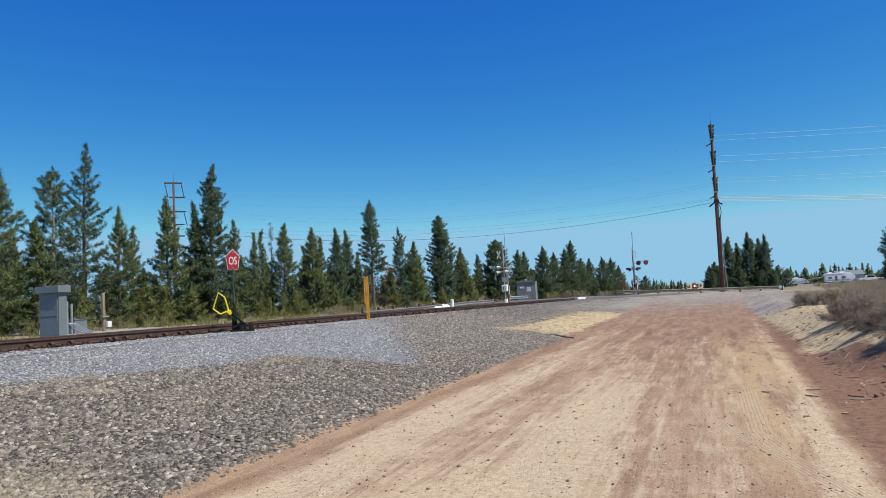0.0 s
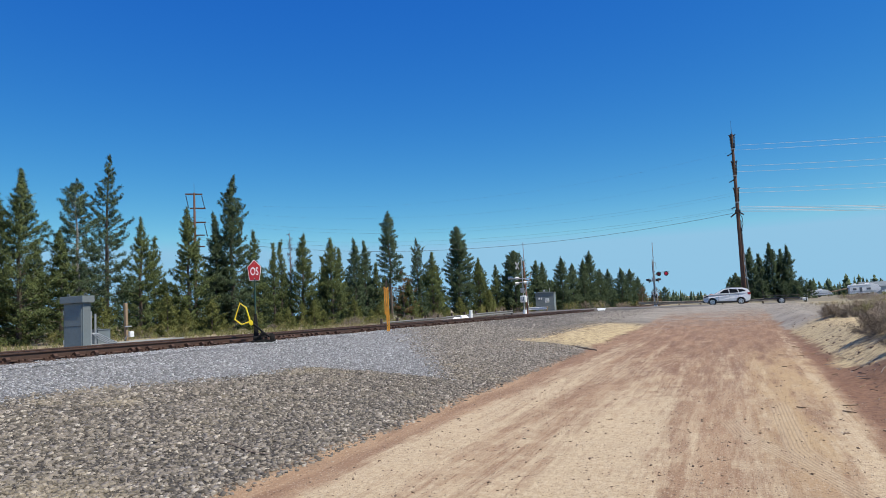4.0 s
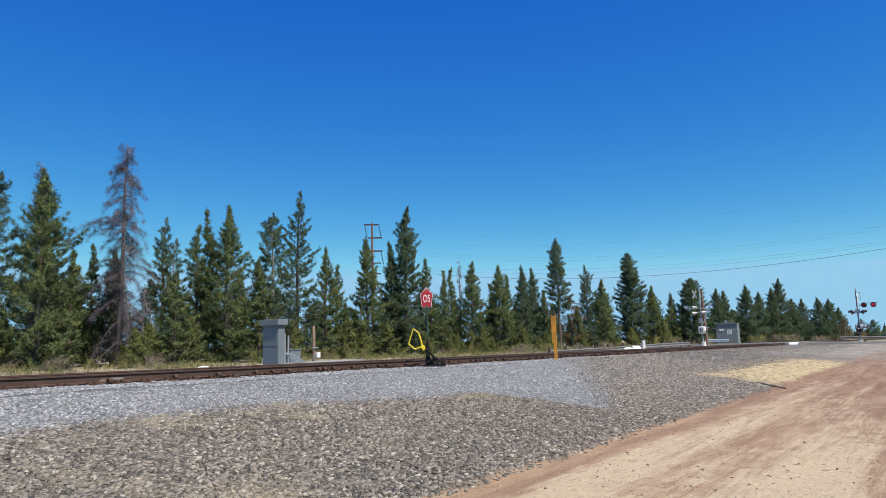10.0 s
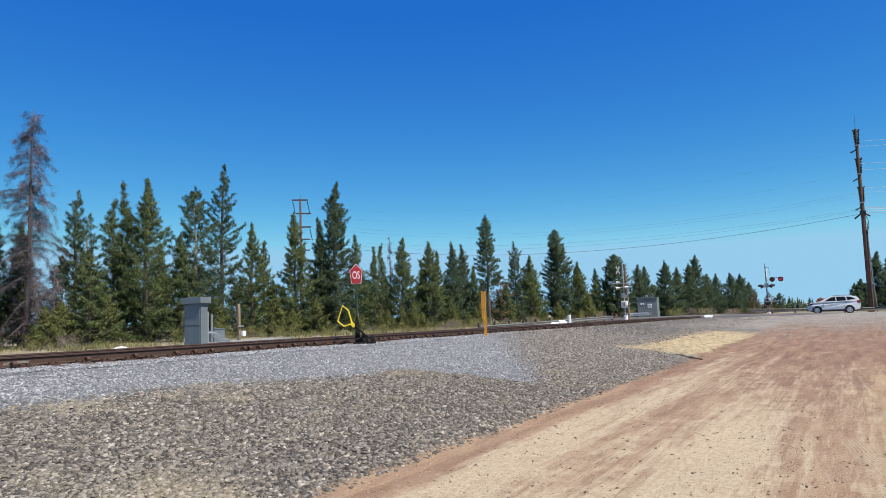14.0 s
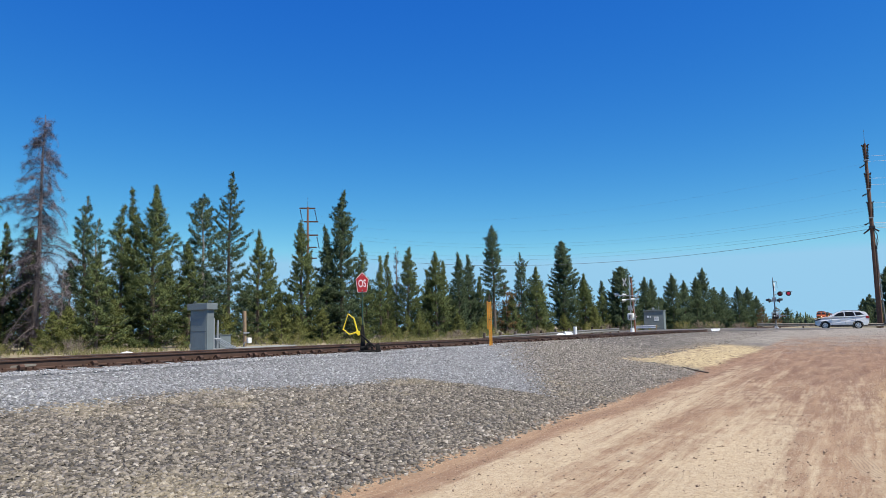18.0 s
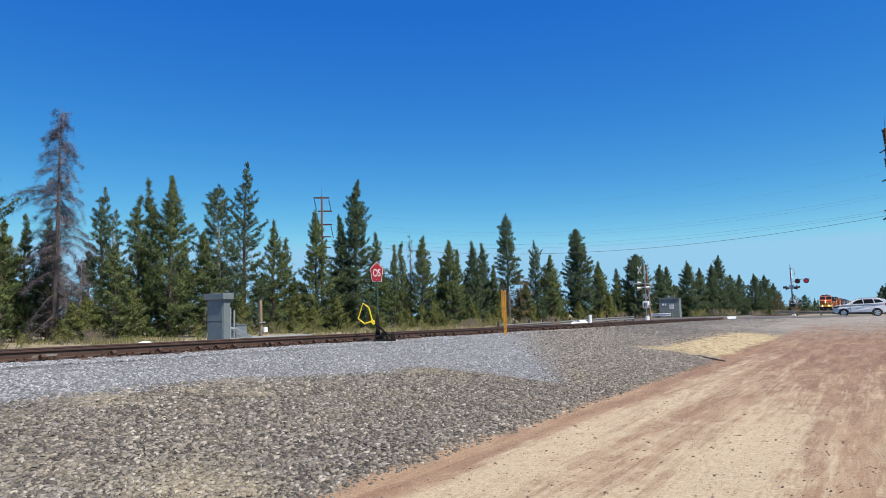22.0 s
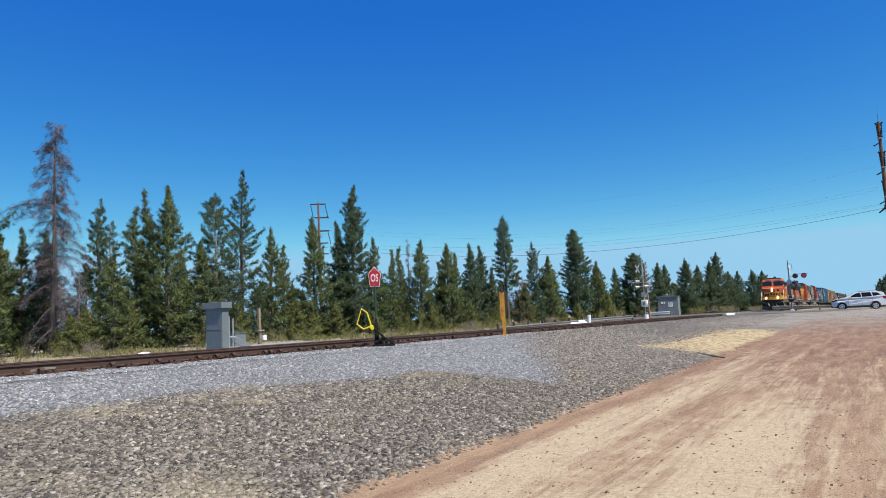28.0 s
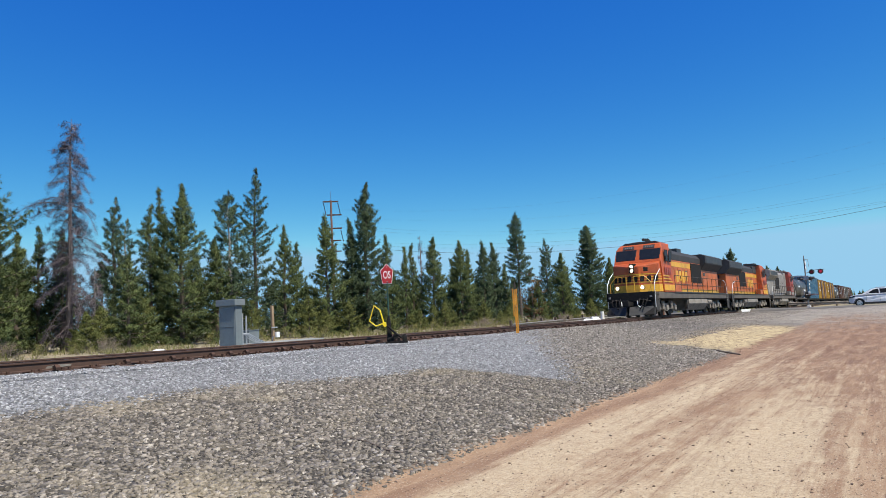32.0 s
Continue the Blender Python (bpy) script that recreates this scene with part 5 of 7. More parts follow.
def signal_case():
    z0 = ground_z(-17, 12.7)
    t = thing("signal_case", pose(-16.6, 12.9, z0, 0, 0, 0), "grey steel signal cabinet with overhanging roof beside the track", "signal cabinet")
    bm = B()
    box(bm, -0.38, 0.38, -0.12, 0.12, -0.05, 1.36, 0.012)
    part("case_body", bm, "grey", t)
    bm = B()
    box(bm, -0.45, 0.45, -0.19, 0.19, 1.36, 1.55, 0.012)
    part("roof", bm, "grey", t)
    for x in (-0.34, 0.34):
        bm = B()
        ring = [(x + 0.05 * math.cos(a), 0.0, 1.57 + 0.055 * math.sin(a)) for a in (math.pi * i / 6 for i in range(7))]
        tube(bm, ring, 0.013, 6)
        part("lifting_eye", bm, "grey", t)
    bm = B()
    box(bm, -0.34, 0.34, -0.133, -0.121, 0.06, 1.3, 0.004)
    d = part("door", bm, "grey", t)
    part("door_seam", box(B(), -0.34, 0.34, -0.138, -0.1335, 0.72, 0.73), "black", d)
    for z in (0.25, 1.05):
        bm = B()
        cyl(bm, (-0.35, -0.14, z), (-0.35, -0.14, z + 0.12), 0.014, 0.014, 8)
        part("hinge", bm, "galv", d)
    # conduits and the small box behind
    bm = B()
    for y, h in ((0.2, 1.12), (0.34, 1.05)):
        part("conduit", cyl(B(), (0.28, y, 0), (0.28, y, h), 0.03, 0.03, 8), "galv", t)
    bm = B()
    for k in range(4):
        y = 0.2 + 0.1 * k
        tube(bm, [(0.25, y * 0.6, 0.52), (0.3, y * 0.6 + 0.12, 0.5), (0.32, y + 0.16, 0.38), (0.33, y + 0.34, 0.28), (0.33, y + 0.5, 0.22)], 0.018, 6)
    part("hose", bm, "galv", t)
    b = thing("junction_cabinet", pose(-17.0, 13.95, z0 + 0.13), "small grey steel junction cabinet", "cabinet")
    bm = B()
    box(bm, -0.17, 0.17, -0.21, 0.21, 0, 0.46, 0.012)
    part("case_body", bm, "grey", b)
    bm = B()
    box(bm, -0.19, 0.19, -0.23, 0.23, 0.46, 0.48, 0.006)
    ob = part("lid", bm, "grey", b)
    bm = B()
    tube(bm, [(0, -0.05 + 0.05 * math.cos(a), 0.48 + 0.04 * math.sin(a)) for a in (math.pi * i / 5 for i in range(6))], 0.012, 6)
    part("lifting_eye", bm, "grey", ob)
    p = thing("concrete_pad", pose(-16.7, 14.2, z0), "low grey concrete pad by the signal cabinet", "slab")
    bm = B()
    box(bm, -0.5, 0.4, -1.2, 2.3, -0.1, 0.2, 0.02)
    part("slab", bm, "concrete", p)
    w = thing("wooden_stub_post", pose(-17.6, 15.4, z0, 0, -1.5, 0), "weathered short wooden post with a white meter box", "post")
    bm = B()
    box(bm, -0.045, 0.045, -0.045, 0.045, -0.2, 1.38, 0.012)
    part("post", bm, "wood", w)
    bm = B()
    box(bm, 0.06, 0.15, 0.02, 0.17, 0.3, 0.48, 0.01)
    part("meter_box", bm, "white", w, "small white box")
    bm = B()
    tube(bm, [(0.12, 0.1, 0.16), (0.12, 0.0, 0.03), (0.12, -0.12, 0.1), (0.1, -0.14, 0.25), (0.09, -0.05, 0.35)], 0.025, 6)
    part("hose", bm, "cable", w)
    box(bm := B(), 0.07, 0.1, -0.12, 0.12, 0.62, 0.66)
    part("strap", bm, "galv", w)


switch_stand()
marker_post()
signal_case()


def flasher(t, x, y, z, out, lit):
    """A round signal light whose face looks along +x (out 1) or -x."""
    bm = B()
    cyl(bm, (x, y, z), (x + 0.05 * out, y, z), 0.26, 0.26, 20)
    u = part("signal_light", bm, "black", t, "round red flasher on a black disc")
    bm = B()
    cyl(bm, (x + 0.05 * out, y, z), (x + 0.075 * out, y, z), 0.15, 0.15, 16)
    part("lens", bm, "lampred" if lit else "lampred_off", u)
    bm = B()
    rings = []
    for k in range(10):
        a = math.pi * (k - 0.5) / 8
        rings.append([bm.verts.new((x + d * out, y + r * math.cos(a), z + r * math.sin(a))) for d, r in ((0.05, 0.19), (0.34, 0.175), (0.34, 0.187), (0.05, 0.202))])
    for p, q in zip(rings, rings[1:]):
        for i in range(4):
            bm.faces.new((p[i], p[(i + 1) % 4], q[(i + 1) % 4], q[i]))
    bm.faces.new(rings[0]), bm.faces.new(rings[-1][::-1])
    part("hood", bm, "black", u)
    bm = B()
    cyl(bm, (x - 0.2 * out, y, z), (x, y, z), 0.12, 0.17, 12)
    part("lamp_housing", bm, "black", u)


def gate_arm(t, at, away):
    """The barrier on its pivot, upright; it drops towards -y (away 1) or +y (away -1)."""
    arm = part("gate_arm", prism(B(), [(-0.07, -0.1), (0.07, -0.1), (0.055, 2.2), (0.03, 5.9), (-0.03, 5.9), (-0.055, 2.2)], "x", -0.03, 0.03, 0.006), "galv", t, "slim red-banded barrier arm")
    for k in range(6):
        z = 1.0 + 0.8 * k
        w = 0.052 - 0.004 * k
        for x0, x1 in ((-0.036, -0.031), (0.031, 0.036)):
            part("red_band", box(B(), x0, x1, -w, w, z, z + 0.26), "signred", arm)
    for z in (2.6, 4.2, 5.7):
        part("arm_light", cyl(B(), (0, -0.09 * away, z), (0, -0.04 * away, z), 0.05, 0.05, 10), "lampred_off", arm)
    for x in (-0.2, 0.2):
        part("counterweight_arm", prism(B(), [(-0.05, 0.2), (0.05, 0.2), (0.09, -0.75), (-0.09, -0.75)], "x", x - 0.02, x + 0.02), "white", arm)
        part("counterweight", box(B(), x - 0.06, x + 0.06, -0.16, 0.16, -0.95, -0.7, 0.03), "galv_dull", arm)
    part("pivot_shaft", cyl(B(), (-0.24, 0, 0), (0.24, 0, 0), 0.05, 0.05, 10), "galv_dull", arm)
    arm.location = at
    return arm


def crossing_signal():
    """At the far side of the road; its main lights are turned towards the bank road."""
    z0 = 0.45
    t = thing("crossing_signal", pose(-7.9, 78.0, z0), "railway crossing signal mast with red flashing lights", "crossing signal")
    bm = B()
    cyl(bm, (0, 0, -0.2), (0, 0, 5.1), 0.075, 0.06, 12)
    cyl(bm, (0, 0, 0.0), (0, 0, 0.35), 0.16, 0.13, 12)
    part("mast", bm, "galv_dull", t)
    bm = B()
    cyl(bm, (0, 0, 5.05), (0, 0, 5.4), 0.045, 0.03, 8)
    tube(bm, [(0, 0, 5.0), (0.34, 0, 4.95), (0.37, 0, 4.25)], 0.022, 6)
    part("antenna", bm, "galv_dull", t)
    # upper pair turned towards the dirt road
    arm = B()
    tube(arm, [(0, 0, 3.55), (0.9, 0, 3.85), (1.75, 0, 3.85)], 0.035, 8)
    part("light_arm", arm, "galv", t)
    turn = Matrix.Rotation(-math.pi / 2, 4, "Z")
    for lit, dx in ((False, 0.6), (True, 1.4)):
        n0 = set(t.children)
        flasher(t, 0.0, 0.0, 3.66, 1, lit)
        for ob in set(t.children) - n0:
            ob.matrix_local = Matrix.Translation((dx, -0.1, 0)) @ turn
    for y, o in ((-0.05, 1), (-0.05, -1)):
        flasher(t, 0.45 * o, y, 2.98, o, False)
    bm = B()
    tube(bm, [(-0.6, 0, 2.9), (0.6, 0, 2.9)], 0.04, 8)
    box(bm, -0.2, 0.2, -0.12, 0.12, 2.85, 3.3, 0.02)
    part("crossarm", bm, "galv", t)
    # crossbuck seen edge on
    for a in (40, -40):
        bm = B()
        box(bm, -0.012, 0.012, -0.6, 0.6, -0.11, 0.11)
        ob = part("crossbuck_blade", bm, "white", t)
        ob.matrix_local = pose(0.1, 0, 4.35, a, 0, 0)
    bm = B()
    box(bm, -0.22, 0.22, -0.2, 0.2, 1.0, 1.6, 0.03)
    cyl(bm, (-0.26, -0.1, 1.3), (0.32, -0.1, 1.3), 0.14, 0.14, 14)
    part("gate_mechanism", bm, "iron", t)
    part("junction_box", box(B(), -0.34, -0.2, -0.28, 0.0, 1.35, 1.75, 0.02), "galv", t)
    part("junction_box", box(B(), 0.12, 0.3, -0.34, -0.22, 1.45, 1.7, 0.02), "white", t)
    part("pedestal", box(B(), -0.17, 0.17, -0.17, 0.17, -0.1, 0.22, 0.03), "white", t, "pale concrete footing")
    return gate_arm(t, (0.12, -0.3, 1.35), 1)


def crossing_signal_back():
    """On the near side of the road beyond the track."""
    z0 = ground_z(-19.6, 67)
    t = thing("crossing_signal", pose(-19.6, 66.0, z0), "crossing signal mast with white crossbuck and pale boxes", "crossing signal")
    bm = B()
    cyl(bm, (0, 0, -0.2), (0, 0, 5.9), 0.06, 0.05, 12)
    part("mast", bm, "galv", t)
    for a in (45, -45):
        bm = B()
        box(bm, -0.012, 0.012, -0.5, 0.5, -0.1, 0.1)
        ob = part("crossbuck_blade", bm, "galv", t)
        ob.matrix_local = pose(-0.45, -0.1, 5.15, 0, 0, -12) @ pose(0, 0, 0, a, 0, 0)
    bm = B()
    tube(bm, [(-1.3, 0, 3.85), (0.9, 0, 3.75)], 0.045, 8)
    tube(bm, [(-0.7, 0, 3.4), (0.4, 0, 3.4)], 0.04, 8)
    part("crossarm", bm, "galv", t)
    for x, z in ((-1.3, 3.95), (-0.5, 3.9), (-0.55, 3.35), (0.35, 3.4)):
        bm = B()
        cyl(bm, (x + 0.15, 0, z), (x - 0.2, -0.1, z - 0.04), 0.10, 0.19, 12)
        part("lamp_housing", bm, "galv", t, "pale signal lamp seen from behind")
    bm = B()
    box(bm, -0.3, 0.3, -0.3, 0.2, 1.35, 2.05, 0.1)
    part("gate_mechanism", bm, "white", t, "white gate mechanism box")
    bm = B()
    cyl(bm, (0.05, 0, 0), (0.05, 0, 0.6), 0.22, 0.2, 12)
    part("pedestal", bm, "white", t)
    part("brace", tube(B(), [(0.15, 0, 2.3), (0.95, 0.1, 4.3)], 0.05, 8), "galv", t)
    part("marking_bar", box(B(), -0.12, -0.04, -0.31, -0.302, 1.5, 1.9), "stripe", t)
    part("marking_bar", box(B(), 0.05, 0.12, -0.31, -0.302, 1.5, 1.9), "stripe", t)
    part("cable_box", box(B(), -0.2, 0.2, -0.3, -0.2, 2.35, 2.8, 0.02), "galv", t)
    p = thing("service_pole", pose(-19.4, 66.5, z0, 0, -1.6, 0), "reddish wooden service pole behind the crossing signal", "utility pole")
    bm = B()
    cyl(bm, (0, 0, -0.3), (0, 0, 5.6), 0.1, 0.075, 10)
    part("shaft", bm, plain("red_service_pole", (0.24, 0.105, 0.065), (0.18, 0.08, 0.05), 3, 0.85), p)
    bm = B()
    box(bm, -0.5, 0.6, -0.05, 0.05, 3.5, 3.6, 0.01)
    part("crossarm", bm, "wood", p)
    bm = B()
    tube(bm, [(0.1, 0, 3.5), (0.12, 0, 0.2)], 0.03, 6)
    part("conduit", bm, "galv", p)
    return gate_arm(t, (0.12, 0.45, 1.75), -1)


def bungalow():
    z0 = ground_z(-23.2, 88)
    t = thing("equipment_bungalow", pose(-23.3, 89, z0, 0, 0, 6), "grey steel railway equipment bungalow", "equipment hut")
    bm = B()
    box(bm, -1.25, 1.25, -0.9, 0.9, -0.2, 2.75, 0.02)
    part("wall", bm, "grey", t)
    bm = B()
    prism(bm, [(-1.33, 2.75), (1.33, 2.75), (1.33, 2.83), (0, 2.96), (-1.33, 2.83)], "y", -1.0, 1.0)
    part("roof", bm, "grey", t)
    bm = B()
    box(bm, -0.2, 0.75, -0.925, -0.905, 0.1, 2.1, 0.005)
    d = part("door", bm, "grey", t)
    bm = B()
    box(bm, 0.05, 0.6, -0.945, -0.926, 1.45, 2.0, 0.004)
    part("notice", bm, "white", d, "white notice plate")
    bm = B()
    for k in range(4):
        box(bm, 0.12, 0.5 - 0.05 * (k % 2), -0.95, -0.946, 1.55 + 0.11 * k, 1.58 + 0.11 * k)
    part("lettering_bars", bm, "stripe", d)
    for x0, x1, z in ((-0.85, -0.6, 1.9), (-0.5, -0.36, 1.88)):
        bm = B()
        box(bm, x0, x1, -0.94, -0.905, z, z + 0.25, 0.006)
        part("vent_cover", bm, "white", t, "small pale plate")
    bm = B()
    cyl(bm, (-0.2, 0.2, 2.85), (-0.2, 0.2, 3.2), 0.14, 0.18, 12)
    part("roof_vent", bm, "galv", t)
    bm = B()
    cyl(bm, (0.65, -0.5, 2.55), (0.65, -0.5, 3.4), 0.03, 0.03, 8)
    part("antenna", bm, "galv", t)


def guardrail(name, pts, label, posts, top=0.78, steel="guard", proud=0.04, wood="wood"):
    """A W-beam on posts along pts (x, y, z of the ground)."""
    t = thing(name, Matrix.Identity(4), label, "guardrail")
    prof = [(0.0, 0.0), (0.05, 0.03), (0.05, 0.07), (0.0, 0.12), (0.0, 0.19), (0.05, 0.24), (0.05, 0.28), (0.0, 0.31), (-0.012, 0.31), (0.035, 0.27), (0.035, 0.245), (-0.015, 0.195),
            (-0.015, 0.115), (0.035, 0.065), (0.035, 0.04), (-0.012, 0.0)]
    for a, b in zip(pts, pts[1:]):
        a, b = Vector(a), Vector(b)
        d = (b - a).normalized()
        side = Vector((d.y, -d.x, 0)).normalized()
        bm = B()
        ra, rb = ([bm.verts.new(p + side * u + Vector((0, 0, top - 0.31 + w))) for u, w in prof] for p in (a, b))
        for i in range(len(prof)):
            bm.faces.new((ra[i], ra[(i + 1) % len(prof)], rb[(i + 1) % len(prof)], rb[i]))
        bm.faces.new(ra), bm.faces.new(rb[::-1])
        part("beam", bm, steel, t)
        n = max(1, round((b - a).length / posts))
        for k in range(n + 1):
            p = a.lerp(b, k / n) - side * 0.09
            bm = B()
            box(bm, p.x - 0.08, p.x + 0.08, p.y - 0.08, p.y + 0.08, p.z - 0.4, p.z + top + proud, 0.01)
            part("guard_post", bm, wood, t)
    return t


gates = [(crossing_signal(), 1), (crossing_signal_back(), -1)]
bungalow()
right_guard = guardrail("guardrail", [(-9.9, 79.6, 0.30), (-5.5, 79.2, 0.18), (-1.0, 79.0, 0.08), (3.0, 79.0, 0.02), (7.0, 79.0, -0.05)], "galvanised W-beam guardrail along the crossing road", 2.0)
bm = B()
box(bm, 6.75, 7.25, 78.85, 79.0, 0.4, 0.72, 0.05)
part("end_terminal", bm, "white", right_guard)
bm = B()
box(bm, 7.05, 7.13, 78.7, 78.78, -0.5, 0.75, 0.01)
part("guard_post", bm, "iron", right_guard)
left_guard = guardrail("guardrail", [(-21.5, 39.3, 0.07), (-21.5, 48.6, 0.07), (-21.5, 60.2, 0.15), (-21.5, 68, 0.14)], "long galvanised guardrail beyond the railway track", 2.6, steel="galv_dull", proud=0.22, wood="bark")
guardrail("guardrail", [(-22.8, 77.5, 0.28), (-20.2, 77.3, 0.28)], "short pale guardrail by the equipment hut", 2.0, steel="white")


def white_rocks():
    rng = random.Random(9)
    spots = [(-19.5, 46.4, 0.9, 0.09), (-19.7, 48.0, 0.5, 0.22), (-19.5, 48.9, 0.46, 0.3), (-19.7, 49.7, 0.46, 0.24), (-19.8, 51.5, 0.7, 0.07)]
    for x, y, w, h in spots:
        t = thing("snow_patch", pose(x, y, ground_z(x, y)), "low white heap beside the track", "white heap", "white heaps beyond the track")
        bm = B()
        bmesh.ops.create_icosphere(bm, subdivisions=3, radius=1)
        for v in bm.verts:
            k = 1 + 0.25 * noise.noise(v.co * 1.7 + Vector((x, y, 0)))
            v.co = Vector((v.co.x * w * 0.6 * k, v.co.y * w * 1.3 * k, max(-0.1, min(0.8, v.co.z) * h * 1.7 * k + 0.3 * h * noise.noise(v.co * 4))))
        part("snow", bm, "white", t)
    for x, y, w in ((-23.0, 14.6, 0.36),):
        t = thing("white_stone", pose(x, y, ground_z(x, y)), "flat white stone beside the track", "stone")
        bm = B()
        bmesh.ops.create_icosphere(bm, subdivisions=2, radius=1)
        for v in bm.verts:
            v.co = Vector((v.co.x * 0.2, v.co.y * w, max(-0.05, v.co.z * 0.17)))
        part("stone", bm, "white", t)
    t = thing("white_barrel", pose(-19.7, 51.0, ground_z(-19.7, 51.0)), "short white round post beyond the track", "post")
    cyl(bm := B(), (0, 0, -0.1), (0, 0, 0.8), 0.14, 0.14, 14)
    part("shaft", bm, "white", t)
    t = thing("white_board", pose(-11.9, 66.4, rail_z(66.4) - 0.22, -40, 0, 0), "white painted board lying by the crossing", "board")
    bm = B()
    prism(bm, [(-0.42, 0.34), (0.42, 0.34), (0.3, 0.05), (-0.3, 0.05)], "y", -0.06, 0.06, 0.01)
    part("board", bm, "white", t)
    ob = part("board_foot", box(B(), -0.28, 0.28, 0.06, 0.2, -0.1, 0.08), "rust", t)


white_rocks()


# ---- poles and wires ----
def insulator_string(bm, a, b, n=9, r=0.1):
    a, b = Vector(a), Vector(b)
    for k in range(n):
        p = a.lerp(b, (k + 0.3) / n)
        q = a.lerp(b, (k + 0.75) / n)
        cyl(bm, p, q, r, r * 0.55, 10)
    cyl(bm, a, b, 0.035, 0.035, 6)


def utility_pole():
    z0 = 0.2
    t = thing("utility_pole", pose(1.3, 80.2, z0, 0, 0.45, 0), "tall brown wooden power pole with stacked insulators", "utility pole")
    bm = B()
    cyl(bm, (0, 0, -0.6), (0, 0, 9), 0.27, 0.2, 14)
    cyl(bm, (0, 0, 9), (0, 0, 19.1), 0.2, 0.13, 14)
    part("shaft", bm, "pole", t)
    for z in (18.9, 15.9, 12.9):
        bm = B()
        insulator_string(bm, (-0.2, -0.1, z), (-0.12, -0.15, z - 1.5))
        insulator_string(bm, (0.24, 0, z), (0.18, -0.1, z - 1.5))
        part("insulator", bm, "ceramic", t)
        bm = B()
        tube(bm, [(0, 0, z - 0.2), (-0.3, -0.05, z + 0.1)], 0.07, 8)
        tube(bm, [(0, 0, z - 0.2), (0.36, -0.05, z + 0.1)], 0.07, 8)
        part("bracket", bm, "ceramic", t)
        bm = B()
        box(bm, -0.22, 0.22, -0.22, 0.22, z - 1.62, z - 1.5, 0.02)
        part("clamp", bm, "galv", t)
        bm = B()
        insulator_string(bm, (-0.1, 0, z - 2.0), (-0.62, 0, z - 2.25), 5, 0.12)
        part("insulator", bm, "ceramic", t)
    bm = B()
    cyl(bm, (0, 0, 19.0), (0.02, 0, 20.6), 0.025, 0.012, 6)
    part("lightning_rod", bm, "cable", t)
    bm = B()
    tube(bm, [(-0.75, -0.1, 9.75), (-0.1, -0.1, 10.25), (0.1, -0.1, 10.25), (0.6, -0.1, 9.9)], 0.08, 8)
    box(bm, -0.28, 0.28, -0.28, 0.1, 10.2, 10.5, 0.03)
    part("crossarm", bm, "ceramic", t)
    bm = B()
    tube(bm, [(0.22, -0.12, 8.3), (0.25, -0.18, 6.6), (0.33, -0.26, 3.6), (0.5, -0.3, 0.0)], 0.055, 8)
    part("conduit", bm, "galv_dull", t)
    bm = B()
    tube(bm, [(0.1, -0.1, 10.2), (0.38, -0.15, 9.6), (0.42, -0.2, 8.9), (0.26, -0.15, 8.3)], 0.035, 6)
    tube(bm, [(0.1, -0.1, 9.4), (0.3, -0.15, 9.1), (0.24, -0.18, 7.6)], 0.03, 6)
    cyl(bm, (0.24, -0.14, 8.1), (0.24, -0.14, 8.45), 0.08, 0.07, 8)
    part("cable_heads", bm, "ceramic", t)
    bm = B()
    for k in range(5):
        tube(bm, [(-0.22, 0, 9.2 - 0.25 * k), (0.2, -0.1, 9.0 - 0.25 * k)], 0.03, 5)
    part("wire_ties", bm, "ceramic", t)


def far_pole():
    x, y = -68, 71
    z0 = ground_z(x, y)
    t = thing("utility_pole", pose(x, y, z0, 0, 0, 42), "reddish-brown transmission pole with wooden crossarms", "utility pole")
    bm = B()
    cyl(bm, (0, 0, -0.5), (0, 0, 19.2), 0.24, 0.14, 12)
    part("shaft", bm, plain("red_pole_wood", (0.19, 0.1, 0.07), (0.14, 0.075, 0.055), 3, 0.85), t)
    bm = B()
    cyl(bm, (0, 0, 19.2), (0, 0, 20.6), 0.03, 0.015, 6)
    part("lightning_rod", bm, "cable", t)
    for z, a, b in ((19.0, -1.2, 1.1), (17.0, -0.6, 1.5), (15.0, -1.1, 1.5)):
        bm = B()
        box(bm, a, b, -0.08, 0.08, z - 0.1, z + 0.1, 0.02)
        part("crossarm", bm, "rust", t)
    for z in (13.2, 11.6, 10.0):
        bm = B()
        box(bm, 0.1, 1.3, -0.07, 0.07, z - 0.08, z + 0.08, 0.02)
        part("crossarm", bm, "rust", t)
    for x1, z in ((-1.1, 18.8), (1.0, 18.8), (1.3, 14.8)):
        bm = B()
        insulator_string(bm, (x1, 0, z), (x1 + 0.35, 0, z - 1.8), 8, 0.09)
        part("insulator", bm, "ceramic", t)


def wire(name, a, b, sag, r, material, label, n=24):
    bm = B()
    a, b = Vector(a), Vector(b)
    pts = [a.lerp(b, k / n) - Vector((0, 0, sag * 4 * (k / n) * (1 - k / n))) for k in range(n + 1)]
    tube(bm, pts, r, 5)
    ob = part(name, bm, material, None)
    tagged(ob, label, "wire", "overhead wires")


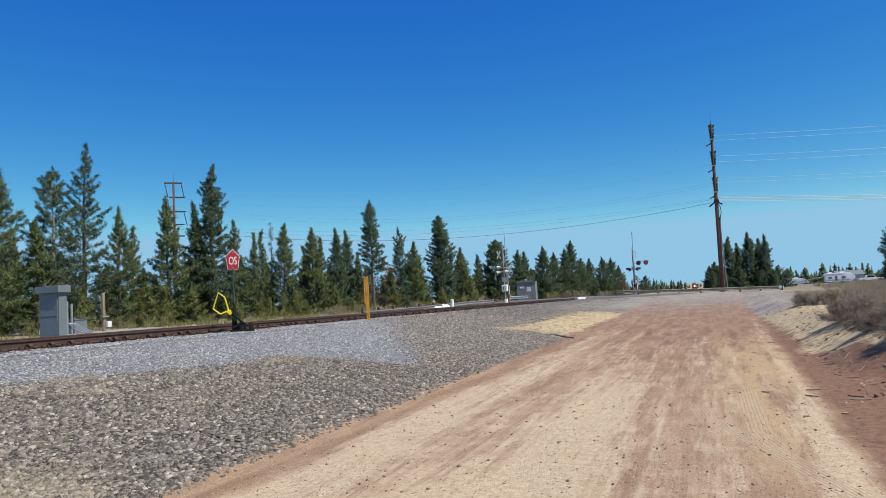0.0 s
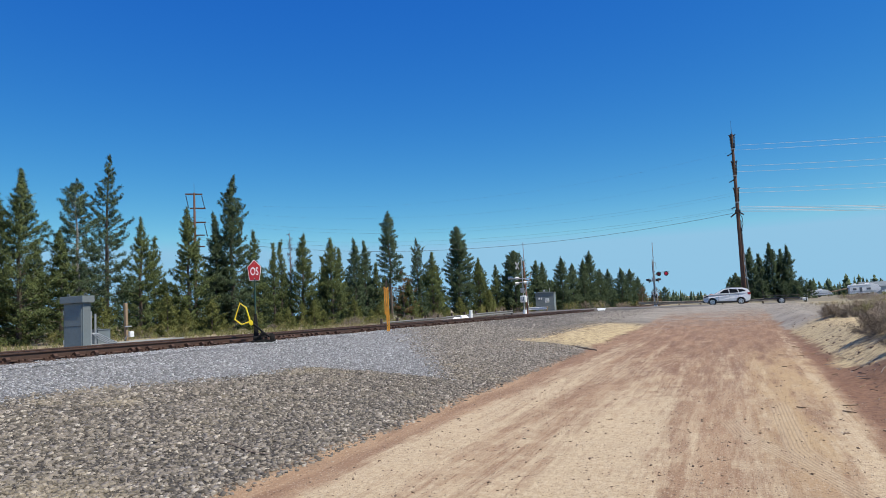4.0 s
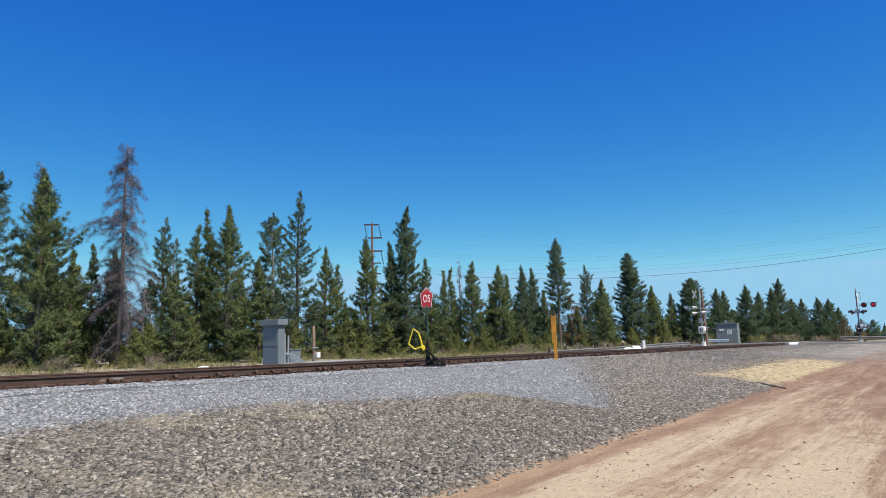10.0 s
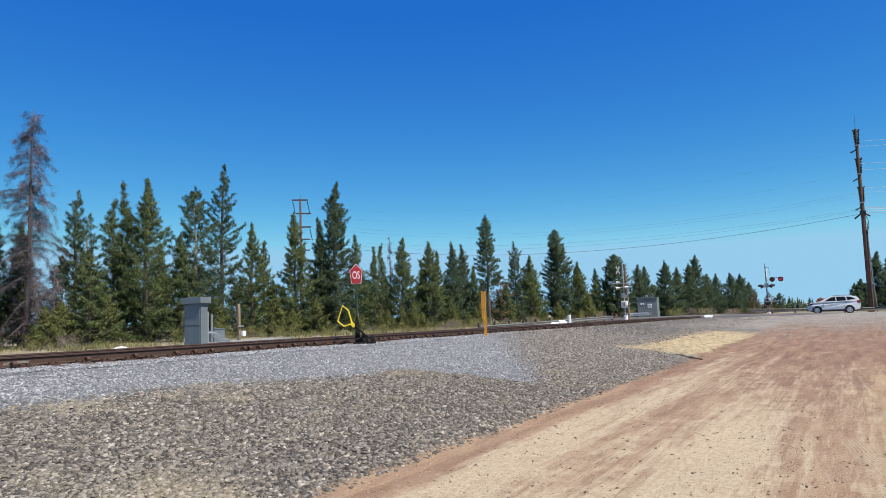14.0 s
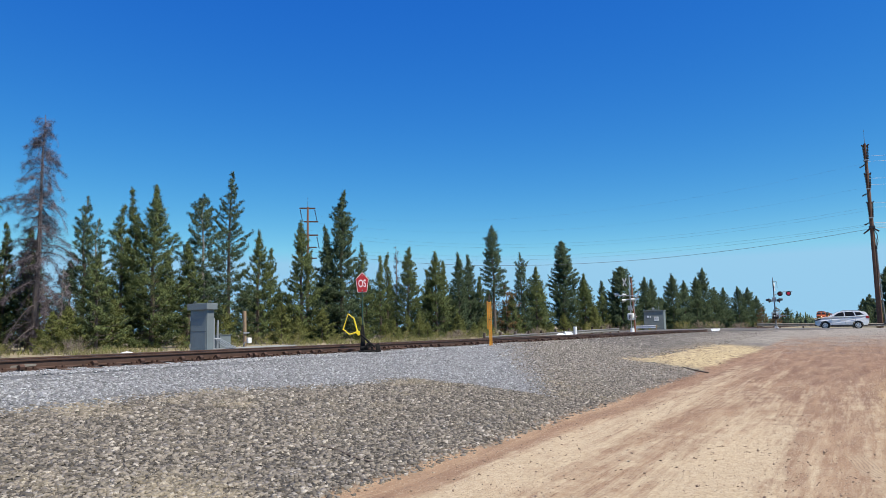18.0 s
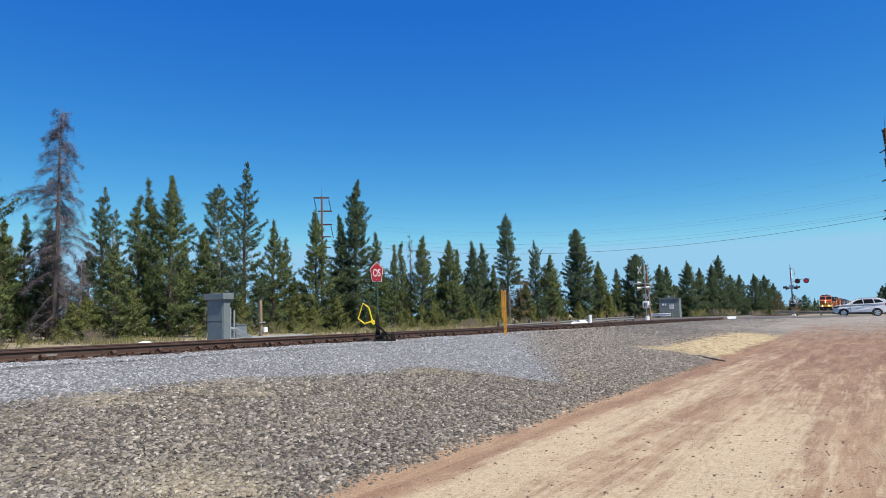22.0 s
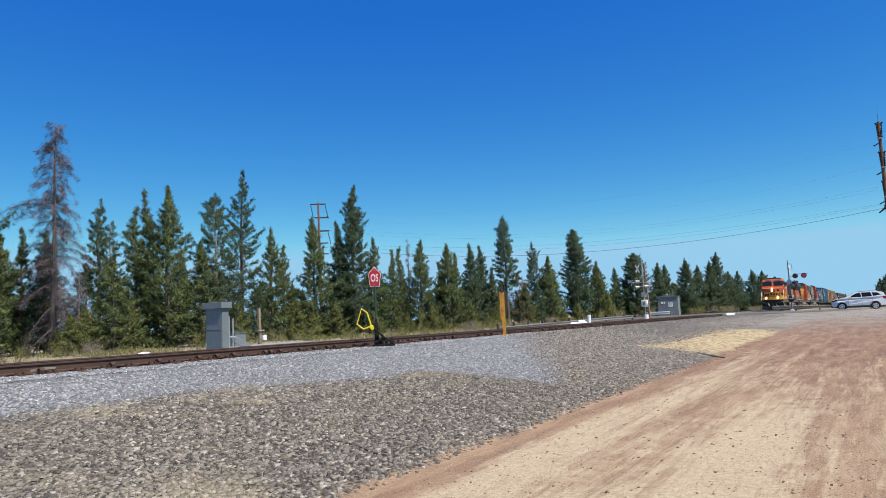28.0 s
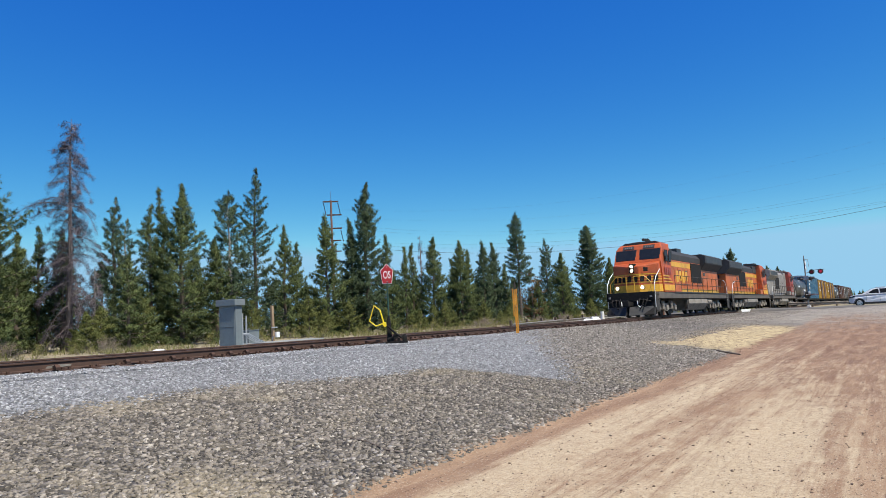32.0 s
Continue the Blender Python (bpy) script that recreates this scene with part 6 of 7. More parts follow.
def wires():
    px, py = 1.4, 80.2
    high = "sunlit pale power line running off from the pole"
    for z0 in (17.95, 17.4, 15.6, 14.95, 13.05, 12.6):
        wire("power_line", (px + 0.2, py - 0.1, z0), (96, 92, z0 + 0.25), 1.6, 0.012, "wire", high)
    for z0 in (11.0, 10.85, 10.65, 10.5):
        wire("power_line", (px + 0.3, py - 0.1, z0), (96, 90, z0 - 3.2), 1.3, 0.024, "wire", "bundle of bright service lines from the pole")
    dark = "thin dark line between the two power poles"
    for z0, z1, r in ((17.2, 18.2, 0.003), (14.7, 17.2, 0.003), (12.6, 16.0, 0.0045), (12.3, 15.5, 0.0045)):
        wire("power_line", (px - 0.6, py, z0), (-68, 71, z1), 2.9, r, "cable", dark)
    for z0, z1, s, r in ((10.4, 12.9, 2.9, 0.018), (10.75, 13.2, 2.5, 0.006), (10.9, 13.6, 2.3, 0.006)):
        wire("power_line", (px - 0.3, py, z0), (-68, 71, z1), s, r, "cable", dark)


utility_pole()
far_pole()
wires()


# ---- camp trailers and sheds far to the right ----
def camp_trailer(x, y, length, h, label, turn, windows):
    z0 = ground_z(x, y)
    t = thing("camp_trailer", pose(x, y, z0, 0, 0, turn), label, "camp trailer", "trailers beyond the bank")
    bm = B()
    L = length / 2
    prism(bm, [(-L, 0.5), (L - 1.0, 0.5), (L - 0.1, 1.1), (L, h - 1.1), (L - 0.45, h - 0.45), (L - 1.3, h - 0.08), (L - 2.2, h), (-L + 0.3, h - 0.1), (-L, h - 0.35)], "y", -1.2, 1.2, 0.06)
    part("body", bm, "rv", t)
    part("roof_edge", box(B(), -L + 0.25, L - 2.2, -1.26, -1.205, h - 0.32, h - 0.2), "white", t)
    for z0, z1 in ((0.85, 0.98), (1.06, 1.11)):
        part("stripe", box(B(), -L + 0.1, L - 1.1, -1.225, -1.205, z0, z1), "galv", t, "pale grey stripe")
    for xx, w, z0, z1 in windows:
        wbox = part("window", box(B(), xx, xx + w, -1.23, -1.205, z0, z1, 0.01), "galv", t)
        part("pane", box(B(), xx + 0.06, xx + w - 0.06, -1.238, -1.231, z0 + 0.06, z1 - 0.06), "stripe", wbox)
    for xx in (-0.3 * length, 0.12 * length):
        part("roof_unit", box(B(), xx - 0.4, xx + 0.4, -0.4, 0.4, h - 0.1, h + 0.2, 0.06), "white", t)
    for xx in (-0.5, 0.4):
        part("wheel", cyl(B(), (xx, -1.15, 0.35), (xx, -0.95, 0.35), 0.35, 0.35, 16), "rubber", t)


camp_trailer(29.8, 190, 6.6, 2.75, "white camp trailer parked among dry brush", 4, ((-2.6, 0.8, 1.3, 1.85), (-1.2, 0.6, 0.8, 2.0), (0.3, 0.9, 1.3, 1.85)))
camp_trailer(19.6, 190, 6.4, 1.9, "long low white camp trailer in the distance", 3, ((-1.8, 1.1, 1.1, 1.4),))


def shed(x, y, half, wall_h, ridge, label, wall, roof):
    t = thing("metal_shed", pose(x, y, ground_z(x, y), 0, 0, 4), label, "shed")
    part("wall", box(B(), -half, half, -2.5, 2.5, 0, wall_h, 0.02), wall, t)
    part("roof", prism(B(), [(-2.8, wall_h), (2.8, wall_h), (0, ridge)], "x", -half - 0.3, half + 0.3), roof, t)


shed(34.5, 206, 3.0, 2.2, 3.4, "grey metal shed behind the camp trailers", "galv", "grey")


def lean_to():
    """A sloping tan roof on posts between the two trailers."""
    x, y = 24.2, 191
    t = thing("lean_to", pose(x, y, ground_z(x, y)), "low open shelter with a sloping tan roof", "shelter")
    part("roof", prism(B(), [(-2.3, 0.95), (2.3, 1.75), (2.3, 1.95), (-2.3, 1.15)], "y", -1.5, 1.5), "wood", t)
    for xx, h in ((-2.1, 1.0), (0.0, 1.36), (2.1, 1.72)):
        part("post", box(B(), xx - 0.06, xx + 0.06, -1.4, -1.28, -0.1, h), "wood", t)


def parked_pickup():
    x, y = 36.0, 188
    t = thing("parked_pickup", pose(x, y, ground_z(x, y), 0, 0, 4), "white pickup truck parked beside the camp trailer", "car")
    part("body", prism(B(), [(-2.6, 0.5), (2.6, 0.5), (2.65, 0.95), (1.5, 1.08), (-2.6, 1.1)], "y", -0.95, 0.95, 0.05), "rv", t)
    cab = part("cab", prism(B(), [(-1.0, 1.08), (1.3, 1.08), (0.6, 1.72), (-0.8, 1.75)], "y", -0.85, 0.85, 0.05), "rv", t)
    part("window", prism(B(), [(-0.8, 1.15), (1.0, 1.15), (0.5, 1.62), (-0.7, 1.64)], "y", -0.87, -0.852), "glass", cab)
    for xx in (-1.7, 1.75):
        part("wheel", cyl(B(), (xx, -0.96, 0.36), (xx, -0.72, 0.36), 0.37, 0.37, 16), "rubber", t)


lean_to()
parked_pickup()


# ---- car with trailer ----
def wheel_part(parent, name, x, y, z, r, w, rim="alloy"):
    """A wheel that turns about its local y axis."""
    e = B()
    cyl(e, (0, -w / 2, 0), (0, w / 2, 0), r, r, 24)
    bmesh.ops.bevel(e, geom=[k for k in e.edges if abs(k.verts[0].co.y - k.verts[1].co.y) < 1e-5], offset=r * 0.1, segments=2, affect="EDGES")
    ob = part(name, e, "rubber", parent)
    ob.location = (x, y, z)
    bm = B()
    for s in (-1, 1):
        cyl(bm, (0, s * (w / 2 + 0.002), 0), (0, s * (w / 2 + 0.012), 0), r * 0.68, r * 0.64, 20)
    rm = part("rim", bm, rim, ob)
    bm = B()
    for s in (-1, 1):
        for k in range(5):
            a = 2 * math.pi * k / 5
            cyl(bm, (r * 0.42 * math.cos(a), s * (w / 2 + 0.010), r * 0.42 * math.sin(a)), (r * 0.42 * math.cos(a), s * (w / 2 + 0.016), r * 0.42 * math.sin(a)), r * 0.13, r * 0.13, 8)
    part("rim_hole", bm, "black", ob)
    return ob


def suv():
    """Faces -x; its front bumper is at x = 0, the wheels stand on z = 0."""
    t = thing("car", pose(20, 75, 0.4), "silver compact SUV towing a small flat trailer", "car")
    side = [(0.02, 0.46), (0.0, 0.74), (0.07, 0.96), (0.45, 1.09), (1.05, 1.17), (2.2, 1.18), (3.9, 1.24), (4.4, 1.22), (4.5, 1.0), (4.48, 0.62), (4.35, 0.38),
            (3.97, 0.32), (3.95, 0.5), (3.8, 0.70), (3.58, 0.76), (3.36, 0.70), (3.21, 0.5), (3.19, 0.3), (1.28, 0.28), (1.26, 0.5), (1.1, 0.70), (0.88, 0.76), (0.66, 0.70), (0.51, 0.5), (0.49, 0.34), (0.2, 0.32)]
    bm = prism(B(), side, "y", -0.92, 0.92, 0.045)
    for v in bm.verts:
        k = max(0, 0.5 - v.co.x) * 0.30 + max(0, v.co.x - 4.1) * 0.28 + max(0, v.co.z - 0.85) * 0.18
        v.co.y *= 1 - min(0.3, k)
    part("body", bm, "silver", t)
    house = [(1.05, 1.13), (1.6, 1.45), (2.0, 1.64), (2.5, 1.72), (3.5, 1.71), (4.12, 1.62), (4.3, 1.52), (4.46, 1.2)]
    bm = prism(B(), house, "y", -0.84, 0.84, 0.035)
    for v in bm.verts:
        v.co.y *= 1 - max(0, v.co.z - 1.13) * 0.36
    part("roof", bm, "silver", t)

    def pane(pts, name):
        b2 = prism(B(), pts, "y", -0.857, 0.857)
        for v in b2.verts:
            v.co.y *= 1 - max(0, v.co.z - 1.13) * 0.36
        part(name, b2, "shade_glass", t)
    pane([(1.5, 1.21), (2.08, 1.55), (2.45, 1.61), (2.5, 1.21)], "front_side_window")
    pane([(2.58, 1.21), (2.54, 1.615), (3.25, 1.61), (3.38, 1.24)], "rear_side_window")
    pane([(3.46, 1.26), (3.36, 1.6), (3.8, 1.56), (4.1, 1.36)], "quarter_window")
    bm = prism(B(), [(1.15, 1.21), (1.95, 1.64), (1.97, 1.66), (1.09, 1.18)], "y", -0.66, 0.66)
    part("windscreen", bm, "glass", t)
    for s in (-1, 1):
        part("mirror", box(B(), 1.5, 1.68, s * 0.98 - 0.1, s * 0.98 + 0.06, 1.14, 1.3, 0.04), "silver", t)
        part("headlight", prism(B(), [(0.05, 0.82), (0.08, 0.94), (0.58, 1.05), (0.5, 0.9)], "y", s * 0.66, s * 0.88, 0.01), "glass", t)
        part("tail_light", box(B(), 4.22, 4.5, s * 0.72 - 0.12, s * 0.72 + 0.12, 0.98, 1.22, 0.03), "signred", t)
        part("roof_bar", tube(B(), [(2.2, s * 0.66, 1.68), (2.4, s * 0.66, 1.755), (3.6, s * 0.65, 1.75), (3.85, s * 0.64, 1.68)], 0.02), "galv", t)
        part("sill", box(B(), 1.3, 3.18, s * 0.9 - 0.06, s * 0.9 + 0.03, 0.26, 0.42, 0.02), "black", t)
        for x in (1.85, 2.9):
            part("door_handle", box(B(), x + 0.25, x + 0.45, s * 0.915 - 0.02, s * 0.915 + 0.02, 1.0, 1.03, 0.006), "galv", t)
        for x in (1.45, 2.54, 3.38):
            part("door_seam", box(B(), x, x + 0.012, s * 0.917 - 0.004, s * 0.917 + 0.004, 0.44, 1.08), "black", t)
        for x in (0.88, 3.58):
            arch = [(x + 0.44 * math.cos(a), 0.37 + 0.42 * math.sin(a)) for a in (math.pi * i / 8 for i in range(9))]
            inner = [(x + 0.385 * math.cos(a), 0.37 + 0.37 * math.sin(a)) for a in (math.pi * i / 8 for i in range(8, -1, -1))]
            part("wheel_arch", prism(B(), arch + inner, "y", s * 0.905 - 0.03, s * 0.905 + 0.02), "black", t)
    part("grille", box(B(), -0.015, 0.05, -0.55, 0.55, 0.42, 0.68, 0.02), "black", t)
    part("bumper", box(B(), -0.03, 0.3, -0.78, 0.78, 0.28, 0.42, 0.04), "black", t)
    part("underbody", box(B(), 0.3, 4.3, -0.7, 0.7, 0.22, 0.42, 0.03), "black", t)
    wheels = []
    for x in (0.88, 3.58):
        for y in (-0.8, 0.8):
            wheels.append(wheel_part(t, "wheel", x, y, 0.355, 0.355, 0.23))
    return t, wheels


def flat_trailer():
    """Hitched behind the car; x = 0 at the hitch ball."""
    t = thing("utility_trailer", pose(25, 75, 0.4), "small flat black utility trailer behind the car", "trailer")
    bm = B()
    tube(bm, [(0.0, 0, 0.48), (1.2, 0, 0.5)], 0.05, 8)
    tube(bm, [(0.3, 0, 0.48), (1.3, 0.7, 0.5)], 0.04, 8)
    tube(bm, [(0.3, 0, 0.48), (1.3, -0.7, 0.5)], 0.04, 8)
    part("drawbar", bm, "black", t)
    part("deck", box(B(), 1.2, 4.5, -0.8, 0.8, 0.5, 0.62, 0.02), "black", t)
    bm = B()
    for s in (-0.8, 0.8):
        tube(bm, [(1.25, s, 0.62), (1.25, s, 0.85), (4.45, s, 0.85), (4.45, s, 0.62)], 0.025, 6)
    part("side_rail", bm, "iron", t)
    for s in (-1, 1):
        part("fender", prism(B(), [(2.2, 0.5), (2.3, 0.78), (2.5, 0.84), (3.1, 0.84), (3.3, 0.78), (3.4, 0.5), (3.34, 0.5), (3.26, 0.74), (3.08, 0.8), (2.52, 0.8), (2.34, 0.74), (2.26, 0.5)], "y", s * 0.95 - 0.13, s * 0.95 + 0.13), "black", t)
    part("axle", cyl(B(), (2.8, -0.95, 0.33), (2.8, 0.95, 0.33), 0.04), "iron", t)
    part("tail_board", box(B(), 4.45, 4.55, -0.8, 0.8, 0.45, 0.62, 0.01), "galv", t)
    return t, [wheel_part(t, "wheel", 2.8, y, 0.33, 0.33, 0.2) for y in (-0.95, 0.95)]


car, car_wheels = suv()
trailer, trailer_wheels = flat_trailer()


# ---- sticks, bark and litter on the ground ----
def sticks():
    rng = random.Random(77)

    def stick(x, y, length, r, mat, label, name="stick"):
        a = rng.uniform(0, 3.14)
        d = Vector((math.cos(a), math.sin(a), 0))
        pts = []
        for k in range(4):
            p = Vector((x, y, 0)) + d * length * (k / 3 - 0.5) + Vector((rng.uniform(-1, 1), rng.uniform(-1, 1), 0)) * length * 0.06
            p.z = ground_z(p.x, p.y) + r * 0.7 + rng.uniform(0, 0.015)
            pts.append(p)
        ob = part(name, tube(B(), pts, r, 5), mat, None)
        tagged(ob, label, name, "sticks by the roadside")
    stick(-4.6, 22.0, 1.2, 0.02, "bark", "dark broken stick on the sandy road edge")
    stick(-5.3, 6.2, 0.9, 0.012, "bark", "thin dark twig among the ballast stones")
    for k in range(60):
        y = 8 + 14 * rng.random() ** 1.3
        x = 2.3 + rng.random() * 1.3 + 0.01 * y
        stick(x, y, rng.uniform(0.12, 0.4), rng.uniform(0.003, 0.008), rng.choice(("wood", "wood", "bark")), "dry broken stick at the foot of the bank")
    for k in range(80):
        y = 10 + 8 * rng.random()
        stick(1.75 + rng.random() ** 1.4 * 1.2, y, rng.uniform(0.08, 0.3), rng.uniform(0.003, 0.007), rng.choice(("wood", "bark_grey", "bark_grey", "bark")), "dry broken stick at the foot of the bank")
    for k in range(16):
        stick(rng.uniform(-6.6, -4.4), rng.uniform(20, 40), rng.uniform(0.15, 0.45), rng.uniform(0.005, 0.01), rng.choice(("wood", "bark")), "dark stick lying on the sandy slope")
    for k in range(24):
        x, y = rng.uniform(0.6, 3.0), 6 + 16 * rng.random()
        z = ground_z(x, y)
        bm = B()
        w, l = rng.uniform(0.01, 0.025), rng.uniform(0.04, 0.1)
        prism(bm, [(-l, -w * 0.6), (0, -w), (l * 0.9, -w * 0.3), (l, w * 0.5), (-l * 0.2, w)], "z", 0, 0.012)
        ob = part("bark_chip", bm, "wood", None)
        ob.matrix_world = pose(x, y, z + 0.008, rng.uniform(-8, 8), rng.uniform(-8, 8), rng.uniform(0, 180))
        tagged(ob, "pale bark chip on the red dirt", "bark chip", "chips by the roadside")
    # a few pale scraps
    for x, y in ((2.9, 10.4), (3.1, 10.9), (2.7, 10.0)):
        bm = B()
        prism(bm, [(-0.09, -0.03), (0.06, -0.05), (0.1, 0.02), (-0.04, 0.05)], "z", 0, 0.03, 0.008)
        ob = part("paper_scrap", bm, "white", None)
        ob.matrix_world = pose(x, y, ground_z(x, y) + 0.01, 10, -6, rng.uniform(0, 180))
        tagged(ob, "crumpled pale scrap of litter by the road", "litter")


sticks()


# ---- train ----
def bogie(t, y0, axles, spacing, frame_mat, r=0.51):
    """A truck with side frames; returns its wheelsets, which turn about their local x axis."""
    sets = []
    span = spacing * (axles - 1)
    ob = None
    for s in (-1, 1):
        bm = B()
        a, b = y0 - span / 2 - 0.55, y0 + span / 2 + 0.55
        prism(bm, [(a, 0.55), (a + 0.15, 0.8), (b - 0.15, 0.8), (b, 0.55), (b - 0.35, 0.42), (y0 + 0.5, 0.42), (y0 + 0.3, 0.3), (y0 - 0.3, 0.3), (y0 - 0.5, 0.42), (a + 0.35, 0.42)], "x", s * 1.08 - 0.07, s * 1.08 + 0.07, 0.02)
        sf = part("side_frame", bm, frame_mat, t)
        for k in range(axles):
            y = y0 - span / 2 + spacing * k
            bm = B()
            box(bm, s * 1.2 - 0.1, s * 1.2 + 0.08, y - 0.17, y + 0.17, 0.36, 0.68, 0.03)
            part("axle_box", bm, frame_mat, sf)
        for k in range(axles - 1):
            bm = B()
            y = y0 - span / 2 + spacing * (k + 0.5)
            cyl(bm, (s * 1.2, y, 0.45), (s * 1.2, y, 0.95), 0.12, 0.12, 10)
            tube(bm, [(s * 1.25, y - 0.5, 0.95), (s * 1.25, y, 0.6), (s * 1.25, y + 0.5, 0.3)], 0.035, 6)
            part("spring", bm, frame_mat, sf)
    for k in range(axles):
        bm = B()
        for s in (-1, 1):
            cyl(bm, (s * 0.70, 0, 0), (s * 0.84, 0, 0), r, r, 20)
            cyl(bm, (s * 0.69, 0, 0), (s * 0.71, 0, 0), r + 0.03, r + 0.03, 20)
        cyl(bm, (-0.85, 0, 0), (0.85, 0, 0), 0.09, 0.09, 10)
        ob = part("wheelset", bm, "iron", t)
        ob.location = (0, y0 - span / 2 + spacing * k, r)
        sets.append(ob)
    part("bolster", box(B(), -1.0, 1.0, y0 - 0.4, y0 + 0.4, 0.5, 0.95, 0.02), "iron", t)
    return sets


def rails_on(t, s, y0, y1, mat_name, x=1.5, posts=None):
    n = posts or max(2, round((y1 - y0) / 1.45))
    bm = B()
    for z in (2.05, 2.6):
        tube(bm, [(s * x, y0, z), (s * x, y1, z)], 0.022, 5)
    part("handrail", bm, mat_name, t)
    for k in range(n + 1):
        y = y0 + (y1 - y0) * k / n
        part("stanchion", cyl(B(), (s * x, y, 1.5), (s * x, y, 2.62), 0.022, 0.022, 5), mat_name, t)


def locomotive(name_label, body, band, cabmat, roof, lights, numbers="galv_dull", frame_mat="truck", rear="darkgrey"):
    """Six-axle diesel; the nose looks to -y, z = 0 is the rail top."""
    t = thing("locomotive", Matrix.Identity(4), name_label, "locomotive", "engines of the train")
    part("frame", box(B(), -1.5, 1.5, 0.95, 21.6, 1.12, 1.52, 0.02), "sill", t)
    # front end
    part("pilot", prism(B(), [(0.45, 0.15), (0.75, 0.12), (1.25, 0.15), (1.25, 1.15), (0.95, 1.15), (0.9, 0.6)], "x", -1.45, 1.45, 0.02), "blackiron", t)
    for s in (-1, 1):
        bm = prism(B(), [(s * 0.08, 0.1), (s * 1.46, 0.72), (s * 1.46, 0.9), (s * 0.08, 0.45)], "z", 0.12, 0.66, 0.01)
        for v in bm.verts:
            if v.co.z > 0.4:
                v.co.y += 0.22
        part("snow_plow", bm, "darkgrey", t, "dusty dark steel plough blade")
        part("step_light", box(B(), s * 1.3 - 0.07, s * 1.3 + 0.07, 0.74, 0.8, 1.2, 1.32, 0.01), "galv_dull", t)
    part("front_sill", box(B(), -1.5, 1.5, 0.8, 1.1, 1.05, 1.55, 0.02), "blackiron", t)
    bm = B()
    box(bm, -0.16, 0.16, -0.1, 0.9, 0.72, 0.98, 0.04)
    box(bm, -0.2, 0.2, -0.2, 0.05, 0.66, 1.05, 0.05)
    part("coupler", bm, "blackiron", t)
    bm = B()
    for x in (-0.55, 0.45):
        tube(bm, [(x, 0.75, 1.0), (x + 0.08, 0.55, 0.75), (x + 0.22, 0.55, 0.62), (x + 0.38, 0.6, 0.78)], 0.028, 6)
    part("air_hose", bm, "white", t, "pale air hoses")
    # nose and cab
    plan = [(-1.46, 3.0), (-1.46, 2.2), (-0.4, 1.52), (0.4, 1.52), (1.46, 2.2), (1.46, 3.0)]
    bm = prism(B(), plan, "z", 1.52, 3.12, 0.05)
    for v in bm.verts:
        if v.co.z > 2.9:
            v.co.z += 0.24 * (v.co.y - 1.5)
    part("nose", bm, cabmat, t)
    for z0, z1 in ((1.56, 2.0), (2.12, 2.18), (2.28, 2.34), (2.44, 2.50), (2.60, 2.66)):
        part("nose_stripe", prism(B(), [(x * 1.009, y - 0.012) for x, y in plan], "z", z0, z1), band, t)
    for (xa, ya), (xb, yb), bars in ((plan[1], plan[2], 3), (plan[2], plan[3], 2), (plan[3], plan[4], 3)):
        way, out = Vector((xb - xa, yb - ya, 0)), Vector((yb - ya, xa - xb, 0)).normalized()
        for k in range(bars):
            p = Vector((xa, ya, 0)) + way * (k + 0.5) / bars + out * 0.02
            w = way.normalized() * way.length / bars * 0.36
            bm = B()
            prism(bm, [(-1, 2.2), (0.7, 2.18), (1, 2.5), (0.2, 2.56), (-0.8, 2.5)], "y", -0.008, 0.008)
            for v in bm.verts:
                v.co = p + w * v.co.x + out * v.co.y + Vector((0, 0, v.co.z))
            part("emblem_bar", bm, "blackiron", t)
    for name, w, z0, z1, m, x in (("nose_window", 0.14, 2.80, 3.04, "blackiron", 0.78), ("nose_door", 0.28, 2.68, 3.06, cabmat, 0.8)):
        bm = B()
        box(bm, -w, w, -0.02 if m == cabmat else -0.03, 0.02, z0, z1, 0.01)
        bmesh.ops.transform(bm, matrix=pose(x, 1.52 + (x - 0.4) * 0.6415, 0, 0, 0, 32.7), verts=bm.verts)
        part(name, bm, m, t)
    cab = [(2.95, 1.52), (2.62, 3.38), (3.12, 4.28), (3.3, 4.5), (3.6, 4.62), (5.3, 4.62), (5.3, 1.52)]
    bm = prism(B(), cab, "x", -1.54, 1.54, 0.05)
    for v in bm.verts:
        v.co.x *= 1 - 0.34 * max(0, v.co.z - 4.2)
    part("cab", bm, cabmat, t)
    for s in (-1, 1):
        part("cab_band", box(B(), s * 1.545 - 0.008, s * 1.545 + 0.008, 3.0, 5.28, 1.62, 1.98), band, t)
        for z in (2.12, 2.3, 2.48):
            part("cab_band", box(B(), s * 1.545 - 0.008, s * 1.545 + 0.008, 2.88 - 0.1 * (z - 2), 5.28 - (z - 2) * 2.2, z, z + 0.07), band, t)
        w = part("windscreen", prism(B(), [(2.755, 3.56), (3.087, 4.2), (3.047, 4.22), (2.715, 3.58)], "x", s * 0.14, s * 1.42), "glass", t)
        part("window_frame", prism(B(), [(2.74, 3.52), (3.11, 4.24), (3.08, 4.24), (2.71, 3.52)], "x", s * 0.1, s * 1.46), "black", w)
        part("number_board", prism(B(), [(3.13, 4.26), (3.32, 4.47), (3.29, 4.5), (3.1, 4.29)], "x", s * 0.3, s * 1.05), "black", t)
        bm = B()
        for k in range(4):
            prism(bm, [(3.13, 4.335), (3.225, 4.435), (3.215, 4.445), (3.12, 4.345)], "x", s * (0.43 + 0.14 * k), s * (0.5 + 0.14 * k))
        part("number_bars", bm, numbers, t)
